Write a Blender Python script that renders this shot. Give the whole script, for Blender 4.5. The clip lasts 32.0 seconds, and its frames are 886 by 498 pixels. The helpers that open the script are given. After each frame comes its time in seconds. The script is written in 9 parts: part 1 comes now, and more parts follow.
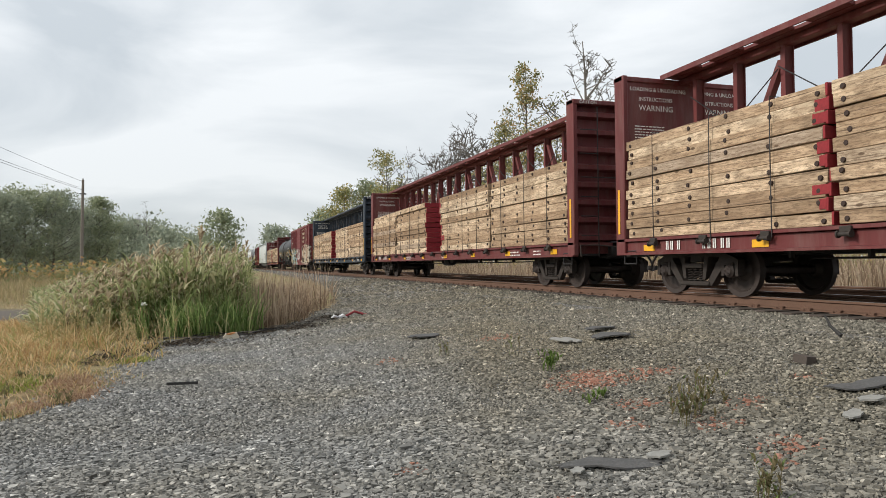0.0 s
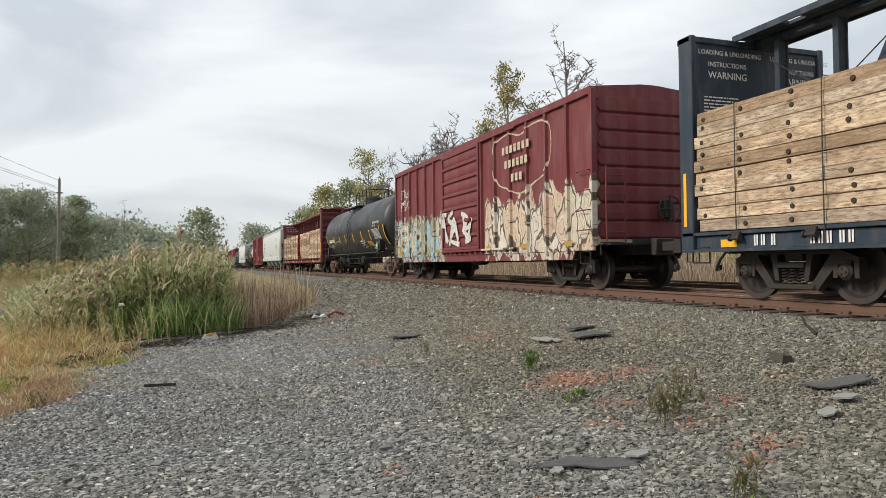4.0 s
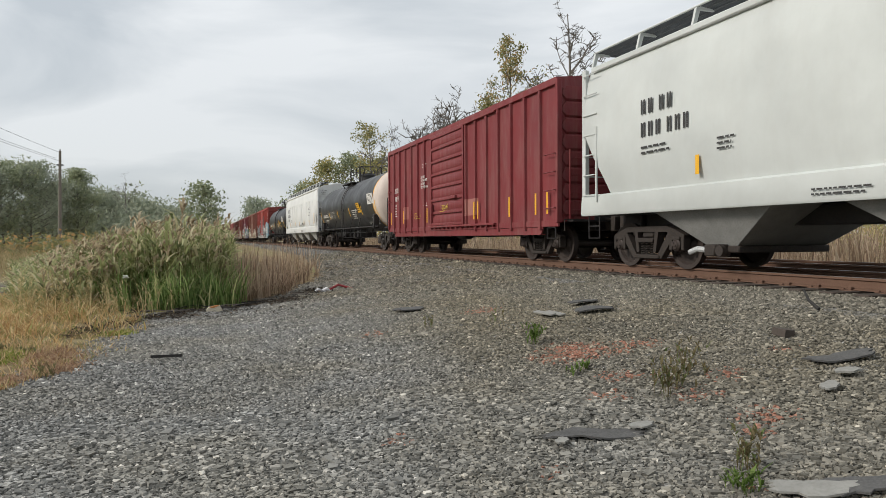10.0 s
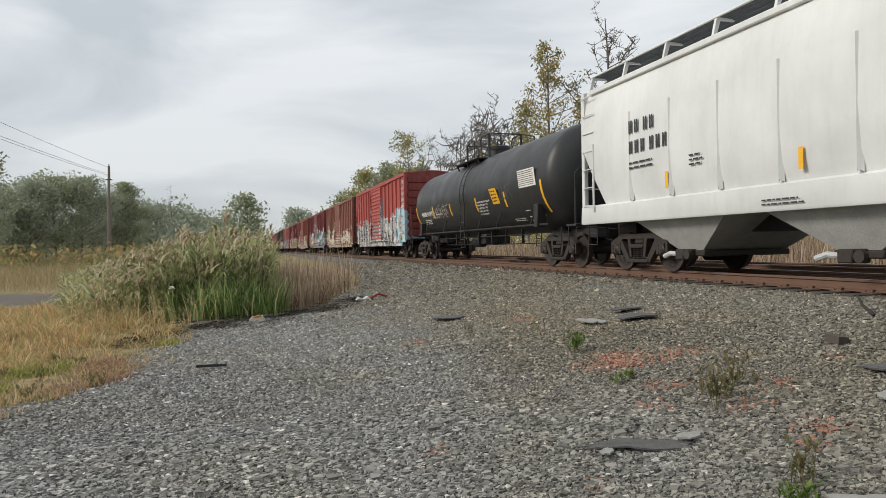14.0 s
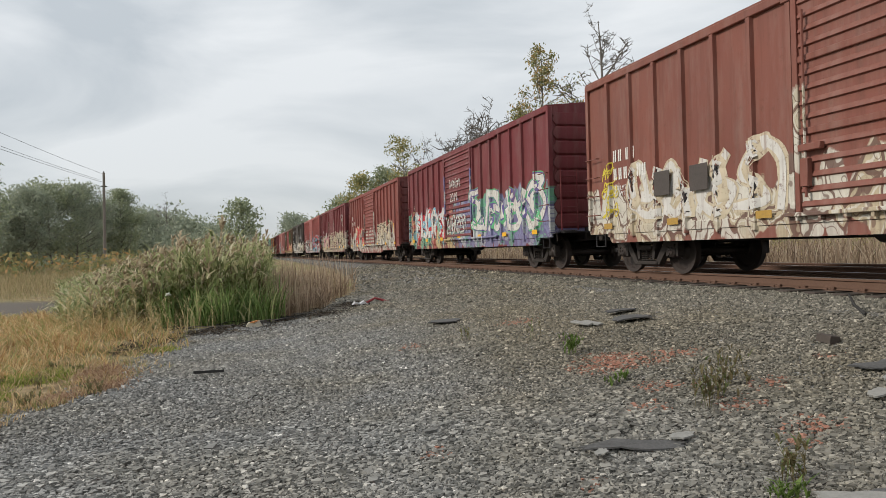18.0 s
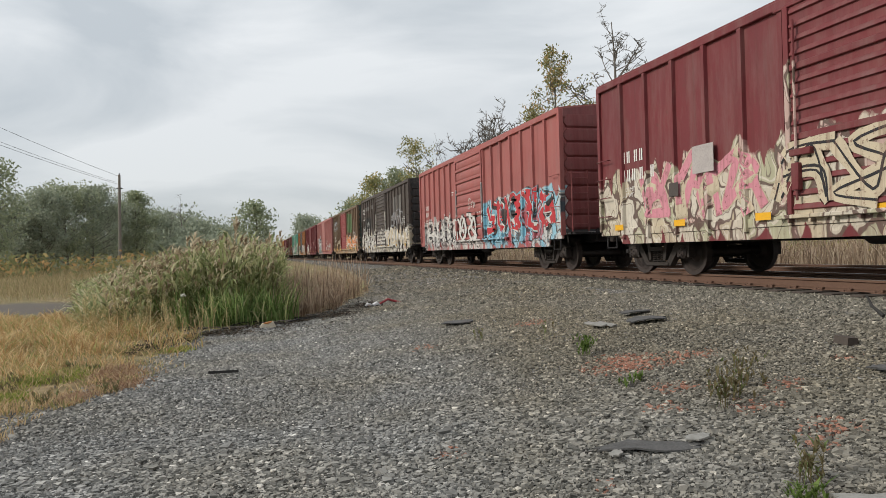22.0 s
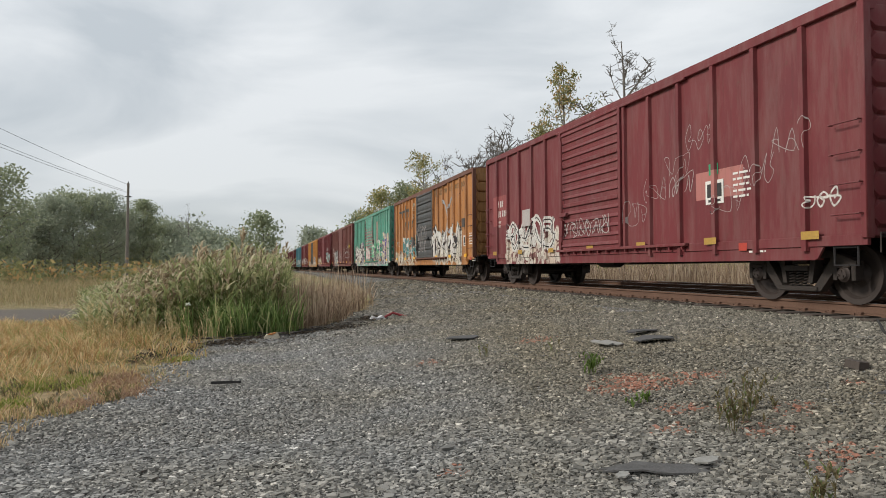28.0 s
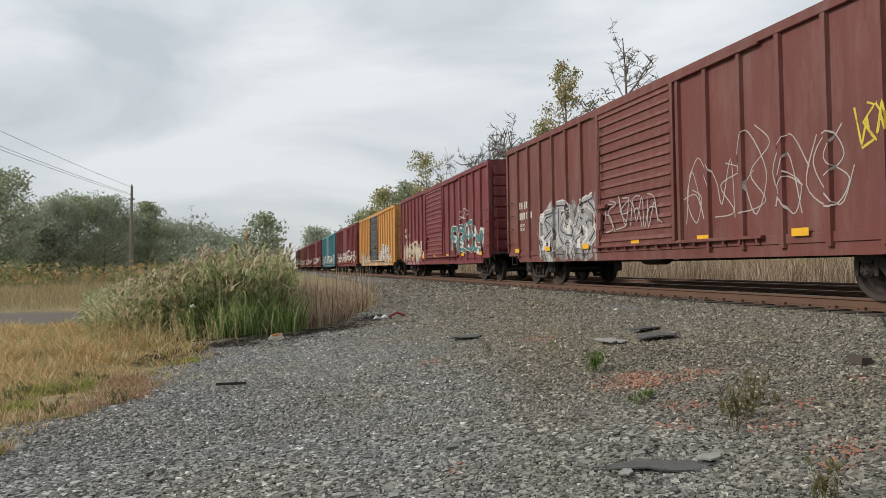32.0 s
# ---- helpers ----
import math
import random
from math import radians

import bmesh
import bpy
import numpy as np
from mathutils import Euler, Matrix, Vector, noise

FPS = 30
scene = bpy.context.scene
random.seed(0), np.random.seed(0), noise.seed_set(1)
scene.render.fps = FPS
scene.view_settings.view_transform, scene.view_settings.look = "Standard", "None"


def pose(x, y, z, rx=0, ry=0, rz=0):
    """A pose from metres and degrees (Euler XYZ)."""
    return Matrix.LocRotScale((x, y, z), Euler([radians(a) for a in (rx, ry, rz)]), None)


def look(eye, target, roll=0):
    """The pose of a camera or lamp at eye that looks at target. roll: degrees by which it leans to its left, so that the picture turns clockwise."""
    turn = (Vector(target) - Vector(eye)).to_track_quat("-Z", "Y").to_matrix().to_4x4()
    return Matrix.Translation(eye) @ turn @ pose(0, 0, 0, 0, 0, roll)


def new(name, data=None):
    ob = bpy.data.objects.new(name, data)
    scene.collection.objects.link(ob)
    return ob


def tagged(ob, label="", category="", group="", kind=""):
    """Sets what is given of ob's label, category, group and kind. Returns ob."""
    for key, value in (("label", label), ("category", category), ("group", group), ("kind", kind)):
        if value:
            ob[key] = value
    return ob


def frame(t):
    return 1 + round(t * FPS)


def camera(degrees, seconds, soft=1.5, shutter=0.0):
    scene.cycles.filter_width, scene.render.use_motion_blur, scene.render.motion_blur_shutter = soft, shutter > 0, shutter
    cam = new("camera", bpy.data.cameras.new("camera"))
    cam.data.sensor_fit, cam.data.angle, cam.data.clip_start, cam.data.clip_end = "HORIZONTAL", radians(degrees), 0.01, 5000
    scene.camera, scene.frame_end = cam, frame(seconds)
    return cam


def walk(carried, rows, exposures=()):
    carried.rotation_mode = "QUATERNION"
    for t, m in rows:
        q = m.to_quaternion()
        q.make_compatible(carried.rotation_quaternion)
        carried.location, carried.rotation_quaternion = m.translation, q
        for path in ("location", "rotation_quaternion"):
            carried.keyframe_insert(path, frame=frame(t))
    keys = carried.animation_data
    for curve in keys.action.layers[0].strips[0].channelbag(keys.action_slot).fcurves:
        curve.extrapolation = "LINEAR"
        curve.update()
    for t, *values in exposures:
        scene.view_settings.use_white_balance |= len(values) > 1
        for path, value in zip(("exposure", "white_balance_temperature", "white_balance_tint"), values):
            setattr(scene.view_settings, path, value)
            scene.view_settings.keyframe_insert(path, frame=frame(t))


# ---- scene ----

# A person stands beside a straight railway and lets a freight train pass.
# x runs across the track, y along it, away from the viewer; the ground at the viewer's feet is z = 0.
cam = camera(65.05, 32.0, 0.6)
EYE = 1.55
ROWS = [
    (0, 0.028, 0.009, -0.007, -17.99, 1.22, 0.54),
    (0.5, 0.044, 0.008, -0.007, -18.77, 1.15, 0.85),
    (1, 0.051, 0.011, 0.006, -20.03, 0.34, 1.06),
    (1.5, 0.033, 0.001, 0.002, -19.54, 1.35, 0.31),
    (2, 0.026, -0.008, 0.003, -19.04, 0.88, 0.60),
    (2.5, 0.036, 0.003, 0.003, -18.53, 0.91, 0.76),
    (3, 0.041, 0.002, 0.013, -19.05, 1.47, 0.80),
    (3.5, 0.047, 0.006, 0.001, -19.17, 1.09, 0.85),
    (5.5, 0.040, 0.023, 0.006, -22.06, 1.77, -0.70),
    (6, 0.030, 0.013, 0.008, -23.91, 1.49, -0.24),
    (6.5, 0.044, 0.016, -0.000, -25.63, 1.88, -2.52),
    (7, 0.024, 0.014, 0.009, -28.72, 3.06, -2.71),
    (7.5, 0.004, -0.019, 0.000, -21.89, 1.82, -0.25),
    (8, 0.013, -0.021, -0.004, -20.12, 0.17, 0.78),
    (8.5, 0.001, -0.026, 0.009, -18.62, -0.81, 1.58),
    (9, -0.003, -0.016, 0.002, -19.68, -1.06, 1.28),
    (9.5, 0.004, -0.001, -0.002, -19.73, -0.81, 0.36),
    (10, -0.002, 0.009, -0.010, -19.40, -0.95, 0.32),
    (10.5, 0.001, 0.012, -0.010, -18.81, -0.49, 0.48),
    (11, -0.021, 0.011, -0.008, -18.19, -0.54, 0.84),
    (11.5, -0.018, 0.021, 0.014, -16.88, -0.15, 0.91),
    (12, -0.007, 0.027, -0.008, -16.84, 0.04, 0.80),
    (12.5, -0.015, 0.029, -0.000, -16.78, -1.30, 0.78),
    (13, -0.021, 0.033, -0.011, -17.48, -0.77, 0.63),
    (13.5, -0.011, 0.035, -0.009, -16.20, -0.38, 0.96),
    (15.5, 0.011, 0.011, 0.005, -16.33, 0.10, 1.31),
    (16, 0.006, -0.002, 0.001, -15.86, 0.44, 1.33),
    (16.5, -0.004, -0.013, 0.005, -15.78, 0.18, 1.27),
    (17, -0.006, -0.020, 0.007, -15.66, -0.16, 1.30),
    (17.5, -0.011, -0.022, -0.001, -16.50, -0.14, 1.47),
    (18, -0.004, -0.025, 0.005, -16.50, 0.01, 1.63),
    (18.5, -0.004, -0.031, 0.006, -16.38, -0.15, 1.45),
    (19, -0.004, -0.028, 0.011, -16.08, -1.26, 1.60),
    (19.5, -0.008, -0.015, 0.004, -15.48, -1.24, 0.62),
    (20, -0.012, -0.023, 0.008, -15.15, -0.14, 1.03),
    (20.5, -0.011, -0.027, 0.005, -15.37, -0.62, 1.12),
    (21, -0.007, -0.032, -0.000, -15.32, 0.10, 1.80),
    (21.5, -0.003, -0.019, -0.003, -15.12, -0.23, 1.44),
    (22, -0.015, -0.024, -0.004, -15.47, 0.17, 1.62),
    (22.5, -0.024, -0.022, -0.006, -15.61, 1.14, 1.06),
    (23, -0.011, -0.006, -0.010, -16.16, 0.70, 1.21),
    (23.5, -0.025, -0.009, 0.006, -15.85, -0.14, 0.84),
    (24, -0.006, 0.009, -0.009, -17.23, 0.29, 0.30),
    (24.5, -0.017, -0.002, 0.003, -18.45, 0.64, -0.29),
    (25, -0.019, -0.008, -0.000, -19.25, 1.44, -0.58),
    (25.5, -0.016, -0.007, 0.000, -18.62, 1.79, -0.30),
    (27.5, -0.009, 0.019, 0.002, -15.61, 1.26, 0.52),
    (28, -0.016, 0.024, -0.010, -15.01, 1.40, 0.40),
    (28.5, -0.026, 0.028, -0.010, -13.80, 1.33, 0.71),
    (29, -0.015, 0.027, -0.011, -14.36, 1.39, 0.78),
    (29.5, -0.017, 0.017, -0.000, -16.66, 1.23, 1.50),
    (30, -0.016, 0.002, -0.011, -18.36, 0.42, 1.53),
    (30.5, -0.010, 0.021, -0.013, -17.44, 0.40, -0.27),
    (31, -0.028, -0.004, 0.007, -16.34, 1.52, 0.68),
    (31.5, -0.016, -0.002, 0.013, -15.70, 0.99, 0.62),
    (32, -0.013, -0.007, -0.000, -14.71, 1.31, 1.00),
]
walk(cam, [(t, pose(x, y, EYE + z, 90 + pitch, roll, yaw)) for t, x, y, z, yaw, pitch, roll in ROWS],
     exposures=[(0.0, 0.30), (3.5, 0.30), (7.0, 0.27), (9.0, 0.12), (32.0, 0.10)])

# ---- sky and sun: a bright overcast with soft streets of cloud ----
SUN_UP, SUN_ROUND = radians(32), radians(276)
world = bpy.data.worlds.new("sky")
scene.world = world
world.use_nodes = True
wn, wl = world.node_tree.nodes, world.node_tree.links
wn.clear()
w_out = wn.new("ShaderNodeOutputWorld")
w_bg = wn.new("ShaderNodeBackground")
w_sky = wn.new("ShaderNodeTexSky")
w_sky.sky_type, w_sky.sun_disc = "NISHITA", False
w_sky.sun_elevation, w_sky.sun_rotation = SUN_UP, SUN_ROUND
w_gain = wn.new("ShaderNodeVectorMath")
w_gain.operation = "SCALE"
w_gain.inputs["Scale"].default_value = 0.10
w_tc = wn.new("ShaderNodeTexCoord")
w_map = wn.new("ShaderNodeMapping")
w_map.inputs["Scale"].default_value = (1.0, 0.9, 3.0)
w_map.inputs["Rotation"].default_value = (0.0, 0.07, 0.3)
w_noise = wn.new("ShaderNodeTexNoise")
w_noise.inputs["Scale"].default_value, w_noise.inputs["Detail"].default_value = 2.2, 8.0
w_noise.inputs["Roughness"].default_value = 0.5
w_noise.inputs["Distortion"].default_value = 0.5
w_ramp = wn.new("ShaderNodeValToRGB")
w_ramp.color_ramp.elements[0].position, w_ramp.color_ramp.elements[0].color = 0.38, (0.58, 0.625, 0.66, 1)
w_ramp.color_ramp.elements[1].position, w_ramp.color_ramp.elements[1].color = 0.62, (0.875, 0.90, 0.915, 1)
w_mix = wn.new("ShaderNodeMix")
w_mix.data_type = "RGBA"
w_mix.inputs["Factor"].default_value = 0.88
wl.new(w_tc.outputs["Generated"], w_map.inputs["Vector"])
wl.new(w_map.outputs["Vector"], w_noise.inputs["Vector"])
wl.new(w_noise.outputs["Fac"], w_ramp.inputs["Fac"])
wl.new(w_sky.outputs["Color"], w_gain.inputs[0])
wl.new(w_gain.outputs["Vector"], w_mix.inputs["A"])
w_up = wn.new("ShaderNodeSeparateXYZ")
w_low = wn.new("ShaderNodeMapRange")
w_low.inputs["From Min"].default_value, w_low.inputs["From Max"].default_value = 0.0, 0.45
w_low.inputs["To Min"].default_value, w_low.inputs["To Max"].default_value = 0.80, 1.04
w_dim = wn.new("ShaderNodeVectorMath")
w_dim.operation = "SCALE"
wl.new(w_tc.outputs["Generated"], w_up.inputs[0])
wl.new(w_up.outputs["Z"], w_low.inputs["Value"])
wl.new(w_ramp.outputs["Color"], w_dim.inputs[0])
wl.new(w_low.outputs["Result"], w_dim.inputs["Scale"])
wl.new(w_dim.outputs["Vector"], w_mix.inputs["B"])
wl.new(w_mix.outputs["Result"], w_bg.inputs["Color"])
w_bg.inputs["Strength"].default_value = 1.0
wl.new(w_bg.outputs["Background"], w_out.inputs["Surface"])

sun_data = bpy.data.lights.new("sun", "SUN")
sun_data.energy, sun_data.angle, sun_data.color = 2.35, radians(12), (1.0, 0.94, 0.85)
sun = new("sun", sun_data)
sun_way = Vector((math.cos(SUN_UP) * math.sin(SUN_ROUND), math.cos(SUN_UP) * math.cos(SUN_ROUND), math.sin(SUN_UP)))
sun.matrix_world = look(sun_way * 300, (0, 0, 0))

# ---- small building tools ----
class Geo:
    """Vertices and faces of one mesh."""

    def __init__(self):
        self.v, self.f = [], []

    def add(self, vs, fs):
        o = len(self.v)
        self.v += [tuple(p) for p in vs]
        self.f += [tuple(i + o for i in q) for q in fs]
        return self

    def box(self, x0, x1, y0, y1, z0, z1, c=0.0):
        if not c:
            vs = [(x, y, z) for x in (x0, x1) for y in (y0, y1) for z in (z0, z1)]
            return self.add(vs, [(0, 1, 3, 2), (4, 6, 7, 5), (0, 4, 5, 1), (2, 3, 7, 6), (0, 2, 6, 4), (1, 5, 7, 3)])
        vs, at = [], {}
        for i, (x, sx) in enumerate(((x0, 1), (x1, -1))):
            for j, (y, sy) in enumerate(((y0, 1), (y1, -1))):
                for k, (z, sz) in enumerate(((z0, 1), (z1, -1))):
                    for a in range(3):
                        at[i, j, k, a] = len(vs)
                        vs.append((x + sx * c * (a != 0), y + sy * c * (a != 1), z + sz * c * (a != 2)))
        fs = []
        for s in (0, 1):
            fs.append([at[s, j, k, 0] for j, k in ((0, 0), (1, 0), (1, 1), (0, 1))])
            fs.append([at[i, s, k, 1] for i, k in ((0, 0), (1, 0), (1, 1), (0, 1))])
            fs.append([at[i, j, s, 2] for i, j in ((0, 0), (1, 0), (1, 1), (0, 1))])
            for r in (0, 1):
                fs.append([at[s, r, 0, 0], at[s, r, 1, 0], at[s, r, 1, 1], at[s, r, 0, 1]])
                fs.append([at[s, 0, r, 0], at[s, 1, r, 0], at[s, 1, r, 2], at[s, 0, r, 2]])
                fs.append([at[0, s, r, 1], at[1, s, r, 1], at[1, s, r, 2], at[0, s, r, 2]])
                for q in (0, 1):
                    fs.append([at[s, r, q, a] for a in range(3)])
        return self.add(vs, fs)

    def prism(self, poly, axis, a, b):
        """A polygon in the plane across the axis, drawn out from a to b."""
        n = len(poly)
        put = {"x": lambda p, t: (t, p[0], p[1]), "y": lambda p, t: (p[0], t, p[1]), "z": lambda p, t: (p[0], p[1], t)}[axis]
        vs = [put(p, a) for p in poly] + [put(p, b) for p in poly]
        fs = [tuple(range(n)), tuple(range(2 * n - 1, n - 1, -1))] + [(i, (i + 1) % n, n + (i + 1) % n, n + i) for i in range(n)]
        return self.add(vs, fs)

    def tube(self, pts, r, n=6, r1=None):
        pts = [Vector(p) for p in pts]
        vs, fs, side = [], [], None
        for i, p in enumerate(pts):
            d = (pts[min(i + 1, len(pts) - 1)] - pts[max(i - 1, 0)]).normalized()
            if side is None:
                side = d.cross(Vector((0.31, 0.57, 0.76))).normalized()
            side = (side - d * side.dot(d)).normalized()
            up = d.cross(side)
            rr = r if r1 is None else r + (r1 - r) * i / (len(pts) - 1)
            vs += [p + (side * math.cos(2 * math.pi * k / n) + up * math.sin(2 * math.pi * k / n)) * rr for k in range(n)]
            if i:
                o = (i - 1) * n
                fs += [(o + k, o + (k + 1) % n, o + n + (k + 1) % n, o + n + k) for k in range(n)]
        fs += [tuple(range(n))[::-1], tuple(range(len(vs) - n, len(vs)))]
        return self.add(vs, fs)

    def lathe(self, prof, axis, c, n=24):
        """A profile of (radius, along) turned about the axis through c."""
        vs, fs = [], []
        for r, t in prof:
            for k in range(n):
                a = 2 * math.pi * k / n
                u, w = r * math.cos(a), r * math.sin(a)
                vs.append({"x": (c[0] + t, c[1] + u, c[2] + w), "y": (c[0] + u, c[1] + t, c[2] + w), "z": (c[0] + u, c[1] + w, c[2] + t)}[axis])
        for i in range(len(prof) - 1):
            o = i * n
            fs += [(o + k, o + (k + 1) % n, o + n + (k + 1) % n, o + n + k) for k in range(n)]
        fs += [tuple(range(n)), tuple(range(len(vs) - n, len(vs)))]
        return self.add(vs, fs)

    def moved(self, m):
        self.v = [tuple(m @ Vector(p)) for p in self.v]
        return self

    def mesh(self, name, flat=False):
        me = bpy.data.meshes.new(name)
        me.from_pydata(self.v, [], self.f)
        bm = bmesh.new()
        bm.from_mesh(me)
        bmesh.ops.recalc_face_normals(bm, faces=bm.faces[:])
        bm.to_mesh(me)
        bm.free()
        if not flat:
            me.polygons.foreach_set("use_smooth", [True] * len(me.polygons))
            me.set_sharp_from_angle(angle=radians(38))
        me.materials.append(None)
        return me


def part(name, shape, material, parent, label="", m=None):
    """One mesh object under a thing, or under a part of it. The shape is a Geo, or a mesh that several parts share."""
    ob = new(name, shape.mesh(name) if isinstance(shape, Geo) else shape)
    ob.material_slots[0].link = "OBJECT"
    ob.material_slots[0].material = material
    ob.parent = parent
    if m is not None:
        ob.matrix_local = m
    if label:
        ob["label"] = label
    return ob


def solo(name, shape, material, label, category, group="", kind="", m=None):
    return tagged(part(name, shape, material, None, "", m), label, category, group, kind)


def root(name, label, category, group="", m=None):
    ob = tagged(new(name), label, category, group)
    ob.empty_display_size = 0.2
    if m is not None:
        ob.matrix_world = m
    return ob


KEPT = {}


def kept(key, make):
    """A mesh that is made once and shared by its repeats."""
    if key not in KEPT:
        KEPT[key] = make().mesh(key[0] if isinstance(key, tuple) else key)
    return KEPT[key]


def big_mesh(name, verts, faces, smooth=False):
    """A mesh from arrays, all faces with the same number of corners."""
    verts, faces = np.asarray(verts, np.float32), np.asarray(faces, np.int32)
    me = bpy.data.meshes.new(name)
    me.vertices.add(len(verts))
    me.vertices.foreach_set("co", verts.ravel())
    k = faces.shape[1]
    me.loops.add(faces.size)
    me.loops.foreach_set("vertex_index", faces.ravel())
    me.polygons.add(len(faces))
    me.polygons.foreach_set("loop_start", np.arange(0, faces.size, k, dtype=np.int32))
    me.polygons.foreach_set("loop_total", np.full(len(faces), k, np.int32))
    me.polygons.foreach_set("use_smooth", np.full(len(faces), smooth))
    me.update(calc_edges=True)
    me.materials.append(None)
    return me


# ---- materials ----
class Mat:
    """A node material under construction."""

    def __init__(self, name):
        self.m = bpy.data.materials.new(name)
        self.m.use_nodes = True
        self.t = self.m.node_tree
        self.t.nodes.clear()
        self.out = self.t.nodes.new("ShaderNodeOutputMaterial")
        self.b = self.t.nodes.new("ShaderNodeBsdfPrincipled")
        self.t.links.new(self.b.outputs[0], self.out.inputs["Surface"])
        self.tc = self.t.nodes.new("ShaderNodeTexCoord")

    def put(self, socket, value):
        if isinstance(value, bpy.types.NodeSocket):
            self.t.links.new(value, socket)
        elif hasattr(socket.default_value, "__len__") and len(socket.default_value) == 4 and len(value) == 3:
            socket.default_value = (*value, 1)
        else:
            socket.default_value = value

    def n(self, kind, ins, operation="", use_clamp=None, feature=""):
        node = self.t.nodes.new("ShaderNode" + kind)
        if operation:
            node.operation = operation
        if use_clamp is not None:
            node.use_clamp = use_clamp
        if feature:
            node.feature = feature
        for k, val in ins.items():
            self.put(node.inputs[k], val)
        return node

    def coord(self, scale=(1, 1, 1), shift=(0, 0, 0), space="Object"):
        return self.n("Mapping", {"Vector": self.tc.outputs[space], "Scale": scale, "Location": shift}).outputs[0]

    def noise(self, vec, scale, detail=4, rough=0.6):
        return self.n("TexNoise", {"Vector": vec, "Scale": scale, "Detail": detail, "Roughness": rough}).outputs["Fac"]

    def ramp(self, fac, stops, mode="LINEAR"):
        node = self.n("ValToRGB", {"Fac": fac})
        cr = node.color_ramp
        cr.interpolation = mode
        while len(cr.elements) < len(stops):
            cr.elements.new(0.5)
        for e, (p, c) in zip(cr.elements, stops):
            e.position = p
            e.color = (*c, 1) if hasattr(c, "__len__") else (c, c, c, 1)
        return node.outputs["Color"]

    def mix(self, fac, a, b, blend="MIX"):
        node = self.t.nodes.new("ShaderNodeMix")
        node.data_type, node.blend_type = "RGBA", blend
        self.put(node.inputs["Factor"], fac)
        self.put(node.inputs["A"], a)
        self.put(node.inputs["B"], b)
        return node.outputs["Result"]

    def math(self, op, a, b=0.0, c=0.0, clamp=False):
        node = self.n("Math", {0: a, 1: b, 2: c}, operation=op, use_clamp=clamp)
        return node.outputs[0]

    def bump(self, height, strength=0.3, distance=0.01):
        node = self.n("Bump", {"Height": height, "Strength": strength, "Distance": distance})
        self.put(self.b.inputs["Normal"], node.outputs[0])

    def done(self, color, rough=0.7, metal=0.0, spec=0.5):
        self.put(self.b.inputs["Base Color"], color)
        self.put(self.b.inputs["Roughness"], rough)
        self.put(self.b.inputs["Metallic"], metal)
        self.put(self.b.inputs["Specular IOR Level"], spec)
        return self.m


def worn(name, col, rough=0.7, metal=0.0, var=0.35, scale=3.0, dirt=None, bump=0.2, fine=40.0):
    """Plain paint, metal or earth with blotches at two scales and fine relief."""
    k = Mat(name)
    v = k.coord()
    c = k.mix(k.noise(v, scale), [x * (1 - var) for x in col], [min(1, x * (1 + var)) for x in col])
    f = k.noise(v, fine, 3)
    c = k.mix(k.ramp(f, [(0.42, 0.0), (0.75, 0.55)]), c, dirt or [x * 0.55 for x in col])
    k.bump(f, bump, 0.006)
    return k.done(c, rough, metal)


RUST = (0.10, 0.042, 0.026)


